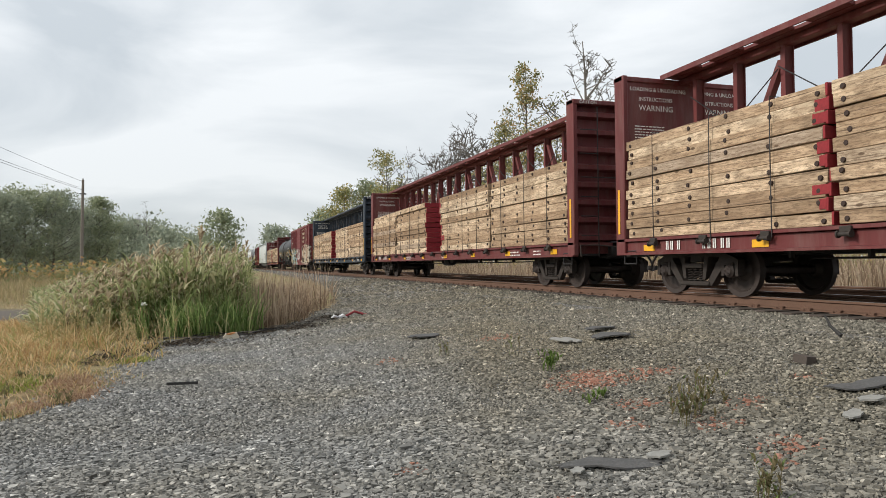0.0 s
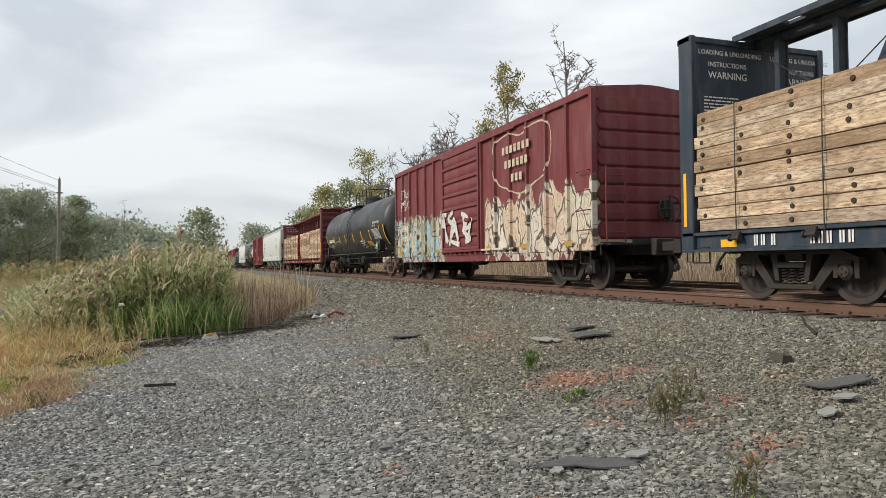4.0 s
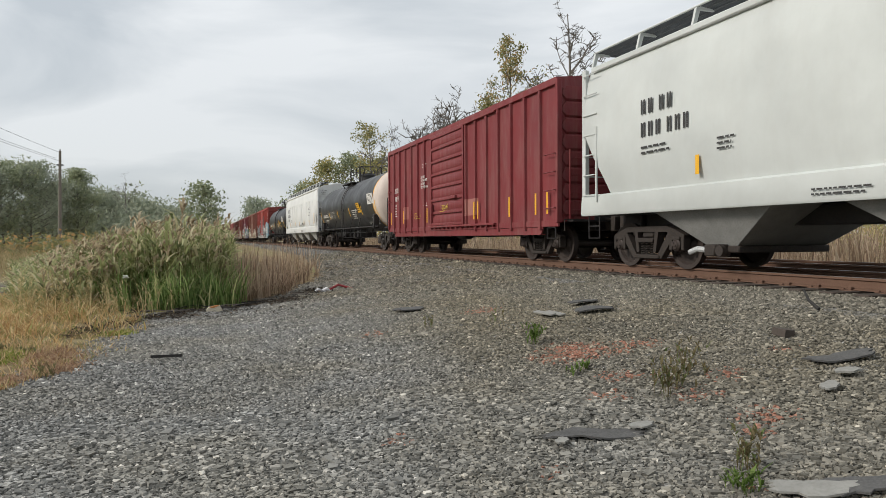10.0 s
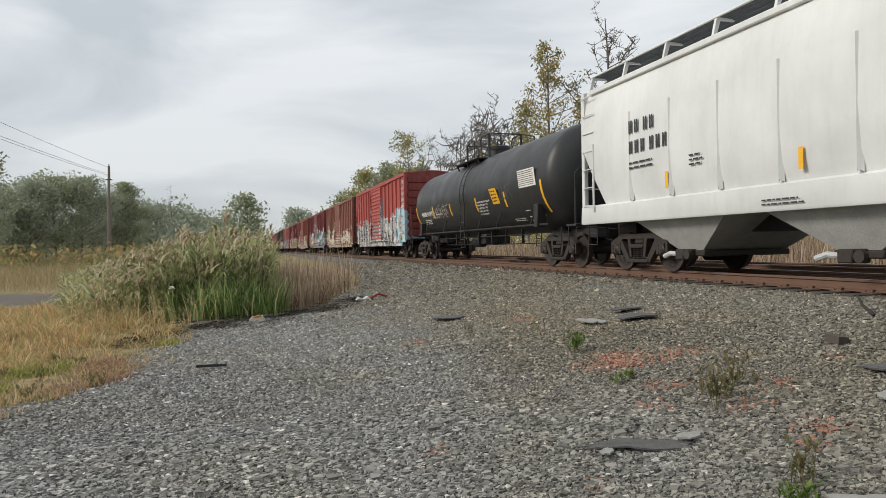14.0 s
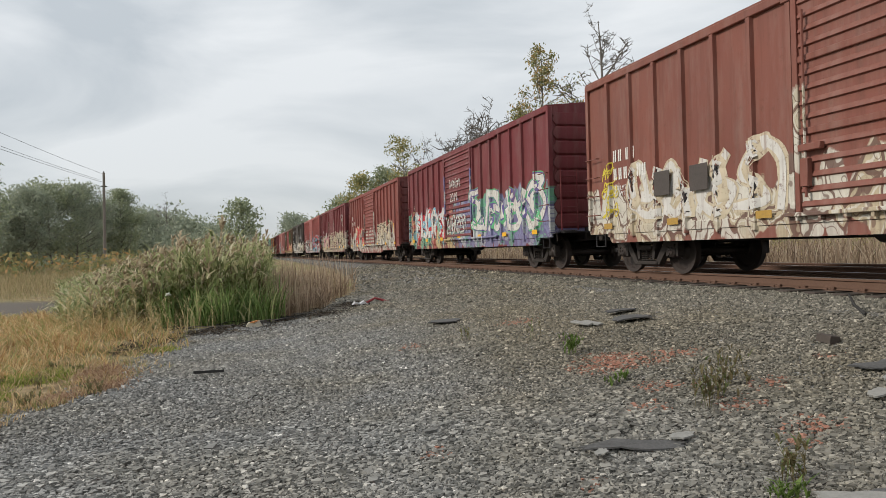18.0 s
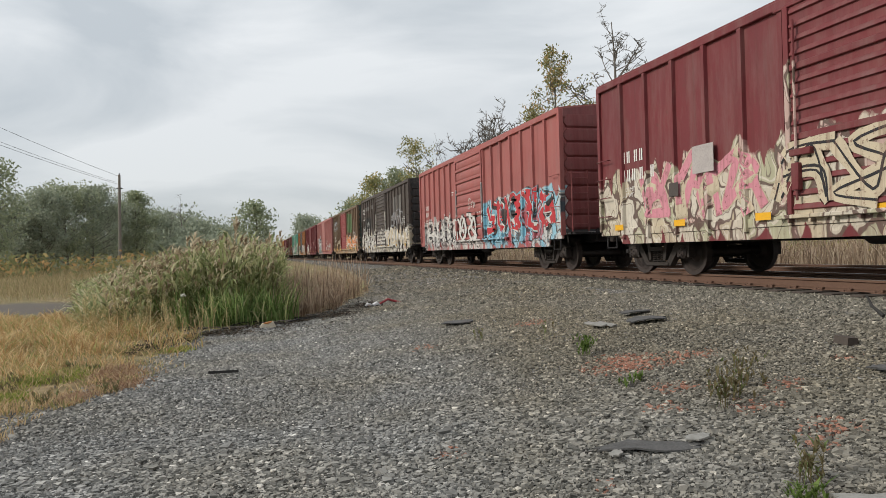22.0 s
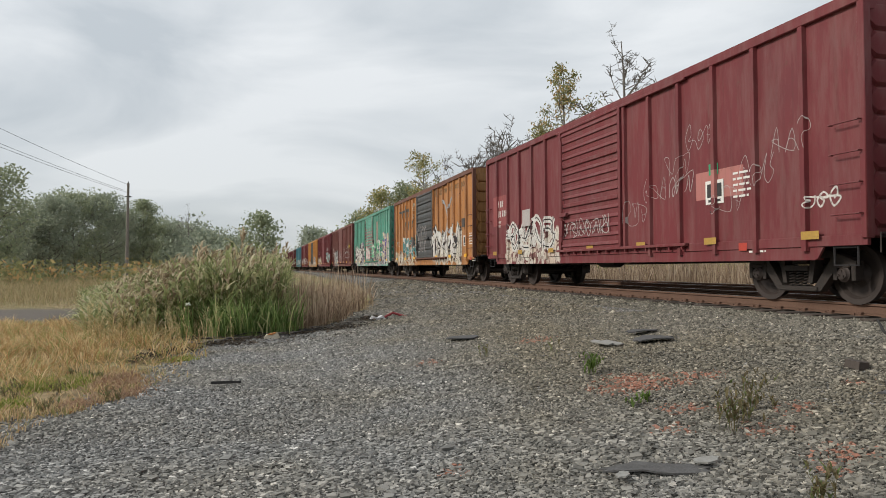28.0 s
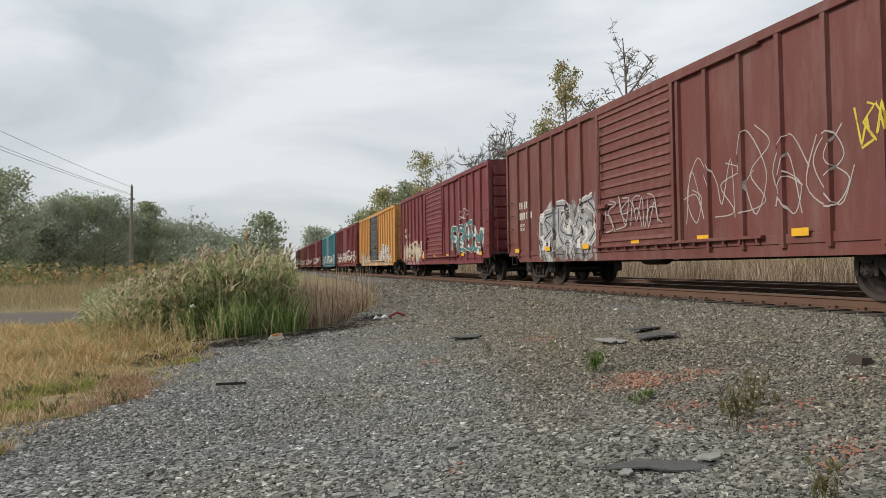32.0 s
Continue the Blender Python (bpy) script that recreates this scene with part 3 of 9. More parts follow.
def scatter_stones():
    rng = np.random.default_rng(5)
    bands = [(1.0, 4.6, 2900, 0.0110), (4.6, 7.0, 2300, 0.0122), (7.0, 9.0, 1750, 0.0145), (9.0, 14.0, 1150, 0.0170), (14.0, 22.0, 420, 0.025), (22.0, 40.0, 48, 0.043)]
    knob = np.array([(1, 0, 0), (-1, 0, 0), (0, 1, 0), (0, -1, 0), (0, 0, 1), (0, 0, -1)], float)
    tris = np.array([(0, 2, 4), (2, 1, 4), (1, 3, 4), (3, 0, 4), (2, 0, 5), (1, 2, 5), (3, 1, 5), (0, 3, 5)])
    P, S = [], []
    for r0, r1, dens, size in bands:
        a0, a1 = radians(-32), radians(76)
        n = int((r1 ** 2 - r0 ** 2) / 2 * (a1 - a0) * dens)
        r = np.sqrt(rng.uniform(r0 ** 2, r1 ** 2, n))
        a = rng.uniform(a0, a1, n)
        x, y = r * np.sin(a), r * np.cos(a)
        lim = np.interp(y, [p[0] for p in GRAVEL_EDGE], [p[1] for p in GRAVEL_EDGE])
        deg = np.degrees(a)
        thin = np.clip(1 - np.maximum(-20 - deg, deg - 63) / 13, 0, 1) * np.clip((r - 0.9) / 1.4, 0, 1)
        ok = (x < 8.38) & (x > lim + rng.normal(0, 0.22, n)) & (rng.uniform(0, 1, n) < thin)
        x, y = x[ok], y[ok]
        P.append(np.stack([x, y], 1))
        S.append(size * rng.lognormal(0, 0.25, len(x)))
    P, S = np.concatenate(P), np.concatenate(S)
    n = len(P)
    Z = np.array([ground_z(x, y) for x, y in P])
    cube = np.array([(x, y, z) for x in (-0.8, 0.8) for y in (-0.8, 0.8) for z in (-0.8, 0.8)], float)
    quads = np.array([(0, 1, 3, 2), (4, 6, 7, 5), (0, 4, 5, 1), (2, 3, 7, 6), (1, 5, 7, 3)])
    reach = np.hypot(P[:, 0], P[:, 1])
    close, far = reach < 6.4, reach > 9.5
    roof = np.array([(0.9, 0.7, -0.5), (-0.8, 0.9, -0.5), (-0.9, -0.8, -0.5), (0.8, -0.9, -0.5), (0.1, 0.0, 0.75)])
    sides = np.array([(0, 1, 4), (1, 2, 4), (2, 3, 4), (3, 0, 4)])
    stone = stone_material()
    for pick, core, cells, lean in ((close, cube, quads, 0.75), (~close & ~far, knob, tris, 6.28), (far, roof, sides, 0.5)):
        m, q = int(pick.sum()), len(core)
        shape = core[None] * rng.uniform(0.7, 1.3, (m, q, 1)) * rng.uniform(0.7, 1.3, (m, 1, 3)) + rng.normal(0, 0.2, (m, q, 3))
        spin = rng.uniform(0, 6.28, m)
        cs, sn = np.cos(spin)[:, None], np.sin(spin)[:, None]
        shape = np.stack([shape[:, :, 0] * cs - shape[:, :, 1] * sn, shape[:, :, 0] * sn + shape[:, :, 1] * cs, shape[:, :, 2]], 2)
        ax = rng.normal(0, 1, (m, 3))
        ax /= np.linalg.norm(ax, axis=1)[:, None]
        th = rng.uniform(0, lean, m)
        c, s = np.cos(th)[:, None, None], np.sin(th)[:, None, None]
        shape = shape * c + np.cross(ax[:, None, :], shape) * s + ax[:, None, :] * (shape * ax[:, None, :]).sum(2, keepdims=True) * (1 - c)
        shape *= np.array([1.18, 1.0, 0.76])
        V = shape * S[pick][:, None, None] + np.stack([P[pick, 0], P[pick, 1], Z[pick] + S[pick] * 0.4], 1)[:, None, :]
        F = cells[None] + (np.arange(m) * q)[:, None, None]
        ob = new("gravel", big_mesh("gravel", V.reshape(-1, 3), F.reshape(-1, cells.shape[1])))
        ob.data.materials[0] = stone
        tagged(ob, "loose angular grey ballast stones with some rust-red ones", "gravel", kind="stuff")


scatter_stones()

# ---- the train ----
def run(t):
    """How far the train has gone by t seconds, in metres towards the viewer."""
    return 12.488 * t + 0.01592 * t * t


MOVERS, WHEELS, WHEEL_R = [], [], 0.42
EAVE, FLOOR_Z, HALF, SKIRT_Z = 4.23, 0.95, 1.42, 0.64
FACE_OUT = Matrix(((0, 0, -1, 0), (-1, 0, 0, 0), (0, 1, 0, 0), (0, 0, 0, 1)))     # a flat thing that faces the viewer's side
FACE_FRONT = Matrix(((1, 0, 0, 0), (0, 0, -1, 0), (0, 1, 0, 0), (0, 0, 0, 1)))    # a flat thing that faces the train's head


def letters(name, text, size, material, parent, x, y, z, facing=FACE_OUT, label=""):
    """Stencilled words whose left end is at y, foot at z."""
    key = ("letters", text, size)
    if key not in KEPT:
        cu = bpy.data.curves.new("letters", "FONT")
        cu.body, cu.size, cu.extrude, cu.resolution_u, cu.space_line = text, size, 0.0015, 2, 0.95
        ob = bpy.data.objects.new("letters", cu)
        scene.collection.objects.link(ob)
        me = bpy.data.meshes.new_from_object(ob.evaluated_get(bpy.context.evaluated_depsgraph_get()))
        bpy.data.objects.remove(ob)
        me.materials.clear()
        me.materials.append(None)
        KEPT[key] = me
    return part(name, KEPT[key], material, parent, label, Matrix.Translation((x, y, z)) @ facing)


def bars(rows, gap=0.0):
    """Plain bars in the place of small print: rows of (left, foot, width, height) on the plane."""
    g = Geo()
    for a, b, w, h in rows:
        g.box(a, a + w, b, b + h, 0, 0.002)
    return g


def print_block(wide, lines, h, seed, fill=0.75):
    """Lines of words that are too small to read, as bars."""
    rng = random.Random(seed)
    rows = []
    for i in range(lines):
        a = 0.0
        end = wide * rng.uniform(fill, 1.0)
        while a < end:
            w = min(rng.uniform(1.2, 4.5) * h * 0.8, end - a)
            rows.append((a, -(i + 1) * h * 1.65, w, h * 0.62))
            a += w + h * 0.6
    return bars(rows)


def mark_block(n_top, n_low, h):
    """A car's painted identification, as one bar for each character."""
    rows = []
    for k, n in enumerate((n_top, n_low)):
        for i in range(n):
            a = i * h * 0.78 + (h * 0.35 if i >= n / 2 else 0)
            rows += [(a, -(k + 1) * h * 1.5, h * 0.17, h * 0.95), (a + h * 0.28, -(k + 1) * h * 1.5, h * 0.17, h * 0.95)]
    return bars(rows)


# -- running gear --
def side_frame():
    g = Geo()
    g.prism([(-1.10, 0.60), (-0.75, 0.62), (-0.62, 0.72), (0.62, 0.72), (0.75, 0.62), (1.10, 0.60), (1.10, 0.66), (0.80, 0.78), (0.60, 0.84), (-0.60, 0.84), (-0.80, 0.78), (-1.10, 0.66)], "x", -0.07, 0.07)
    for s in (-1, 1):
        g.prism([(s * 0.80, 0.62), (s * 0.66, 0.72), (s * 0.30, 0.20), (s * 0.44, 0.17)], "x", -0.065, 0.065)
        g.prism([(s * 0.30, 0.30), (s * 0.38, 0.72), (s * 0.27, 0.72), (s * 0.22, 0.30)], "x", -0.08, 0.08)
        g.prism([(s * 1.10, 0.62), (s * 1.10, 0.36), (s * 1.03, 0.36), (s * 1.02, 0.60)], "x", -0.075, 0.075)
        g.prism([(s * 0.70, 0.62), (s * 0.70, 0.36), (s * 0.77, 0.36), (s * 0.78, 0.62)], "x", -0.075, 0.075)
        g.box(-0.09, 0.09, s * 0.889 - 0.11, s * 0.889 + 0.11, 0.555, 0.62, 0.01)
    g.box(-0.10, 0.10, -0.40, 0.40, 0.16, 0.25, 0.02)
    return g.moved(Matrix.Diagonal((1, 1, 0.92, 1)))


def spring_nest():
    g = Geo()
    for y in (-0.155, 0.0, 0.155):
        pts = [(0.062 * math.cos(a * 0.7) * (1 if y else 1.1), y + 0.062 * math.sin(a * 0.7), 0.25 + 0.25 * a / 45) for a in range(46)]
        g.tube(pts, 0.014, 4)
    g.box(-0.11, 0.11, -0.25, 0.25, 0.50, 0.60, 0.015)
    return g.moved(Matrix.Diagonal((1, 1, 0.92, 1)))


def wheelset():
    g = Geo()
    for s in (-1, 1):
        prof = [(0.10, -0.075), (0.15, -0.070), (0.20, -0.035), (0.36, -0.030), (0.395, -0.068), (0.452, -0.066), (0.457, 0.0), (0.462, 0.045), (0.486, 0.055), (0.486, 0.075), (0.40, 0.068), (0.36, 0.01), (0.2, 0.005), (0.12, 0.07)]
        g.lathe([(r, s * -1 * a * -1) for r, a in prof] if s < 0 else [(r, -a) for r, a in prof], "x", (s * 0.76, 0, 0), 26)
    g.lathe([(0.08, -0.86), (0.085, 0.86)], "x", (0, 0, 0), 12)
    for s in (-1, 1):
        g.lathe([(0.118, s * 0.88), (0.125, s * 0.92), (0.125, s * 1.075), (0.10, s * 1.09), (0.085, s * 1.115), (0.05, s * 1.12)], "x", (0, 0, 0), 20)
        for k in range(3):
            a = 2 * math.pi * k / 3
            g.lathe([(0.017, s * 1.11), (0.017, s * 1.135)], "x", (0, 0.05 * math.cos(a), 0.05 * math.sin(a)), 6)
    return g.moved(Matrix.Diagonal((1, 0.92, 0.92, 1)))


def bolster():
    g = Geo()
    g.box(-1.04, 1.04, -0.17, 0.17, 0.56, 0.70, 0.02).box(-0.5, 0.5, -0.22, 0.22, 0.45, 0.68, 0.03)
    g.lathe([(0.22, 0.68), (0.20, 0.80)], "z", (0, 0, 0), 16)
    for s in (-1, 1):
        g.box(-0.72, 0.72, s * 0.34 - 0.04, s * 0.34 + 0.04, 0.30, 0.40, 0.01)
        for q in (-1, 1):
            g.box(q * 0.76 - 0.07, q * 0.76 + 0.07, s * 0.40, s * 0.46, 0.28, 0.56, 0.01)
    return g


def add_trucks(car, half, mid, rusty=False):
    frame_mat = TRUCK_RUST if rusty else TRUCK_MAT
    for s in (-1, 1):
        truck = part("truck", kept("bolster", bolster), frame_mat, car, "cast steel two-axle truck", pose(0, s * half, 0))
        for q in (-1, 1):
            part("side_frame", kept("side_frame", side_frame), frame_mat, truck, m=pose(q * 1.0, 0, 0))
            part("spring_nest", kept("spring_nest", spring_nest), frame_mat, truck, m=pose(q * 1.0, 0, 0))
            ws = part("wheelset", kept("wheelset", wheelset), WHEEL_MAT, truck, "axle with two steel wheels", pose(0, q * 0.889, WHEEL_R))
            WHEELS.append((ws, q * 0.889, mid + s * half))


def coupler_geo():
    g = Geo()
    g.box(-0.09, 0.09, -0.55, 0.12, 0.78, 0.98, 0.02)
    g.prism([(-0.16, -0.5), (0.17, -0.5), (0.19, -0.72), (0.06, -0.80), (-0.02, -0.66), (-0.14, -0.70), (-0.20, -0.60)], "z", 0.74, 1.02)
    g.box(-0.24, 0.24, -0.05, 0.12, 0.70, 1.06, 0.02)
    return g


def end_gear(car, end, reach, z_sill=1.05, grab=True):
    """Coupler, lever, hose and sill steps at both ends of a car."""
    for s in (-1, 1):
        turn = pose(0, s * end, 0, 0, 0, 0 if s < 0 else 180)
        part("coupler", kept(("coupler", round(reach, 2)), coupler_geo), TRUCK_MAT, car, m=turn @ pose(0, -(reach - 0.62), 0))
        part("air_hose", kept("air_hose", lambda: Geo().tube([(0.35, 0, 0.82), (0.35, -0.18, 0.78), (0.33, -0.42, 0.58), (0.26, -0.58, 0.42), (0.12, -0.72, 0.40), (0.0, -0.80, 0.44)], 0.026, 7).box(-0.03, 0.05, -0.86, -0.76, 0.40, 0.50, 0.01)), STEEL_DARK, car, m=turn)
        part("uncoupling_lever", kept("uncoupling_lever", lambda: Geo().tube([(-1.32, -0.10, 0.72), (-1.34, -0.12, 0.98), (-0.9, -0.16, 0.98), (-0.3, -0.22, 0.92), (-0.1, -0.30, 1.0)], 0.014, 6)), TRUCK_MAT, car, m=turn)
        part("striker_beam", kept("striker_beam", lambda: Geo().box(-0.45, 0.45, 0.0, 0.7, 0.72, 1.08, 0.03)), STEEL_DARK, car, m=turn)
        for q in (-1, 1):
            part("sill_step", kept(("sill_step", z_sill), lambda: Geo().tube([(0, -0.2, z_sill), (0, -0.2, 0.55), (0, 0.2, 0.55), (0, 0.2, z_sill)], 0.018, 5).tube([(0, -0.2, 0.80), (0, 0.2, 0.80)], 0.014, 5)), STEEL_DARK, car, m=pose(q * 1.40, s * (end - 0.38), 0))


def brake_gear(car, long_y):
    g = Geo()
    g.lathe([(0.02, -0.5), (0.19, -0.5), (0.21, -0.45), (0.21, 0.32), (0.17, 0.38), (0.02, 0.38)], "y", (-0.55, 0.8, 0.72), 16)
    g.box(-0.9, -0.45, -0.9, -0.35, 0.62, 0.98, 0.03).box(-0.3, 0.3, -0.28, 0.28, 0.6, 0.95, 0.03)
    part("brake_reservoir", g, STEEL_DARK, car)
    rod = Geo().tube([(-0.5, -long_y, 0.62), (-0.42, 0, 0.60), (-0.5, long_y, 0.62)], 0.018, 5).tube([(-0.95, -long_y, 0.88), (-0.95, long_y, 0.88)], 0.022, 5)
    for y in np.arange(-long_y + 0.6, long_y, 1.35):
        rod.box(-0.99, -0.91, y - 0.025, y + 0.025, 0.62, 1.05)
    part("brake_rigging", rod, STEEL_DARK, car)


def centre_sill(car, L):
    part("centre_sill", Geo().box(-0.36, 0.36, -L / 2 + 0.2, L / 2 - 0.2, 0.72, 1.08, 0.02), STEEL_DARK, car)


def rungs(n, w, pitch, r=0.013, back=0.07):
    """Grab irons one over another, on the plane x = 0, standing off towards -x."""
    g = Geo()
    for i in range(n):
        z = i * pitch
        g.tube([(0, -w / 2, z), (-back, -w / 2, z), (-back, w / 2, z), (0, w / 2, z)], r, 5)
    return g


def place_car(name, front, rear, label, category, group="train cars"):
    mid = (front + rear) / 2
    car = root(name, label, category, group, pose(TRACK_X, mid, RAIL_Z))
    MOVERS.append((car, mid, 0.0, 0.0))
    return car, rear - front, mid


# -- spray-can lettering: strokes that lie on the car's side and over its posts --
HOOKS = [[[(0.0, 0.05), (0.22, 0.95), (0.55, 0.25), (0.75, 0.7), (1.05, 0.9)]], [[(0.1, 1.0), (0.0, 0.3), (0.45, 0.0), (0.9, 0.35), (0.5, 0.62), (0.75, 1.0)]],
         [[(1.0, 1.0), (0.25, 0.85), (0.65, 0.45), (0.0, 0.1), (0.5, -0.02)]], [[(0.0, 0.55), (0.5, 1.0), (1.0, 0.5), (0.55, 0.0), (0.3, 0.42), (0.6, 0.6)]],
         [[(0.1, 0.0), (0.45, 0.9), (0.85, 0.05), (0.65, 0.5), (0.15, 0.42)]], [[(0.05, 0.1), (0.3, 0.9), (0.95, 0.95)], [(0.25, 0.5), (0.7, 0.55), (1.0, 0.0)]]]


def tangle(rng, bold):
    """One sign in a unit box: a single bold letter, or a knot of thin strokes."""
    out = []
    for k in range(2):
        flip, over = rng.random() < 0.5, rng.random() < 0.5
        for s in rng.choice(HOOKS):
            out.append([((1 - a if flip else a) * 0.95 + 0.02 + rng.uniform(-0.1, 0.1) + 0.12 * k, (1 - b if over else b) * rng.uniform(0.85, 1.02) + rng.uniform(-0.06, 0.06)) for a, b in s])
    return out


def ribbon(g, pts, w, skin, off):
    """A stroke of paint of width w through pts (along, up), laid on the skin."""
    path = []
    for (a, b), (c, d) in zip(pts, pts[1:]):
        n = max(2, int(math.hypot(c - a, d - b) / 0.05))
        path += [(a + (c - a) * i / n, b + (d - b) * i / n) for i in range(n)]
    path.append(pts[-1])
    vs, fs = [], []
    for i, (a, b) in enumerate(path):
        p, q = path[max(i - 2, 0)], path[min(i + 2, len(path) - 1)]
        d = Vector((q[0] - p[0], q[1] - p[1]))
        d = d.normalized() if d.length > 1e-6 else Vector((1, 0))
        ww = w * (0.85 + 0.3 * noise.noise(Vector((a * 3, b * 3, off * 900))))
        for s in (-0.5, 0.5):
            y, z = a - d.y * ww * s, max(b + d.x * ww * s, SKIRT_Z + 0.03)
            vs.append((-(skin(y, z) + off + 0.0007 * i / len(path)), y, z))
        if i:
            k = 2 * i
            fs.append((k - 2, k - 1, k + 1, k))
    g.add(vs, fs)


def smooth(pts, n=5):
    out = []
    for i in range(len(pts) - 1):
        p0, p1, p2, p3 = pts[max(i - 1, 0)], pts[i], pts[i + 1], pts[min(i + 2, len(pts) - 1)]
        for k in range(n):
            t = k / n
            out.append(tuple(0.5 * (2 * b + (c - a) * t + (2 * a - 5 * b + 4 * c - d) * t * t + (3 * b - a - 3 * c + d) * t ** 3) for a, b, c, d in zip(p0, p1, p2, p3)))
    return out + [pts[-1]]


def graffito(car, skin, y_left, y_right, z0, z1, n, coats, seed, w=0.16, curvy=True, label="sprayed graffiti letter"):
    """n made-up letters between two places on the car's side. coats: (material, widening), laid one over another."""
    rng = random.Random(seed)
    bold = w >= 0.1
    if bold:
        n = max(2, round(n * 0.8))
    step = (y_left - y_right) / n
    w = min(max(w, 0.17 * (z1 - z0)), 0.22 * step) if bold else 0.8 * w
    for i in range(n):
        lean, high = rng.uniform(-0.15, 0.15), rng.uniform(0.85, 1.05)
        lines = []
        for stroke in tangle(rng, bold):
            pts = [(y_left - step * (i + 0.02 + 0.96 * (a + lean * b)), z0 + (z1 - z0) * high * b) for a, b in stroke]
            lines.append(smooth(pts) if curvy else pts)
        g, ends = Geo(), []
        for j, (material, _) in enumerate(coats):
            wide = (len(coats) - 1 - j) * 0.06 if bold else 0.0
            if bold and j and material is SPRAY["black"]:
                wide = 0.045 - w
            for q, pts in enumerate(lines):
                ribbon(g, pts, w + wide, skin, 0.004 + 0.0005 * (i % 3) + 0.0009 * q + 0.0030 * j)
            ends.append((len(g.f), material))
        sign = part("graffiti_letter", g, coats[0][0], car, label)
        for j, (_, material) in enumerate(ends):
            if j:
                sign.data.materials.append(None)
                sign.material_slots[j].link = "OBJECT"
                sign.material_slots[j].material = material
        sign.data.polygons.foreach_set("material_index", [sum(f >= e for e, _ in ends) for f in range(len(g.f))])


def scrawl(car, skin, y, z, wide, high, material, seed, w=0.035):
    """A thin quick signature in one line, in one row or two, as from a paint stick."""
    rng = random.Random(seed)
    rows = max(1, min(3, round(high / 0.38)))
    tall = high / rows
    pts = []
    for r in range(rows):
        n = max(3, int(wide / (tall * 0.62)))
        foot = z + high - (r + 1) * tall
        for i in range(n):
            flip, over = rng.random() < 0.5, rng.random() < 0.5
            size = rng.uniform(0.55, 0.95)
            for a, b in rng.choice(HOOKS)[0]:
                a, b = (1 - a if flip else a), (1 - b if over else b)
                pts.append((y - wide * (i + 0.1 + 0.8 * a + 0.2 * b) / n, foot + tall * size * b + rng.uniform(-0.03, 0.03) * tall))
    g = Geo()
    ribbon(g, smooth(pts, 4), w * 0.8, skin, 0.006)
    part("scrawl", g, material, car, "thin sprayed scrawl")


def tag_lines(car, skin, y, z, wide, rows, high, material, seed, w=0.03):
    """Rows of quick thin signs one under another."""
    for i in range(rows):
        graffito(car, skin, y, y - wide, z - (i + 1) * high * 1.35, z - (i + 1) * high * 1.35 + high, max(2, int(wide / high / 0.7)), [(material, 0.0)], seed + i, w, True, "thin sprayed signs")


def spray(name, col):
    k = Mat(name)
    v = k.coord()
    c = k.mix(k.noise(v, 3.0, 5), [x * 0.72 for x in col], [min(0.9, x * 1.15) for x in col])
    chips = k.noise(v, 11.0, 6, 0.75)
    c = k.mix(k.ramp(chips, [(0.56, 0.0), (0.64, 0.75)]), c, (0.13, 0.055, 0.04))
    drips = k.noise(k.coord((8, 8, 0.4)), 1.5, 4)
    c = k.mix(k.ramp(drips, [(0.52, 0.0), (0.68, 0.55)]), c, (0.20, 0.11, 0.08))
    return k.done(c, 0.7, 0.0, 0.3)


SPRAY = {"white": spray("white_spray", (0.62, 0.60, 0.56)), "cream": spray("cream_spray", (0.55, 0.47, 0.34)), "black": spray("black_spray", (0.025, 0.025, 0.028)),
         "blue": spray("sky_blue_spray", (0.20, 0.42, 0.52)), "red": spray("red_spray", (0.50, 0.04, 0.05)), "green": spray("green_spray", (0.12, 0.42, 0.20)),
         "grey": spray("silver_spray", (0.34, 0.35, 0.36)), "orange": spray("orange_spray", (0.62, 0.22, 0.07)), "teal": spray("teal_spray", (0.06, 0.20, 0.20)),
         "purple": spray("violet_spray", (0.13, 0.10, 0.27)), "yellow": spray("yellow_spray", (0.62, 0.50, 0.06)), "pink": spray("pink_spray", (0.60, 0.25, 0.30))}


# -- boxcars --


def end_rib_geo():
    g = Geo()
    prof = [(0.0, -0.195), (0.05, -0.145), (0.058, 0.0), (0.05, 0.145), (0.0, 0.195)]
    n = len(prof)
    for x0, x1 in ((-1.34, 1.34),):
        vs = [(x0 + 0.12, -d, h) for d, h in prof] + [(x1 - 0.12, -d, h) for d, h in prof] + [(x0, 0.0, 0.0), (x1, 0.0, 0.0)]
        fs = [(i, i + 1, n + i + 1, n + i) for i in range(n - 1)] + [(2 * n, i + 1, i) for i in range(n - 1)] + [(2 * n + 1, n + i, n + i + 1) for i in range(n - 1)]
        g.add(vs, fs)
    return g


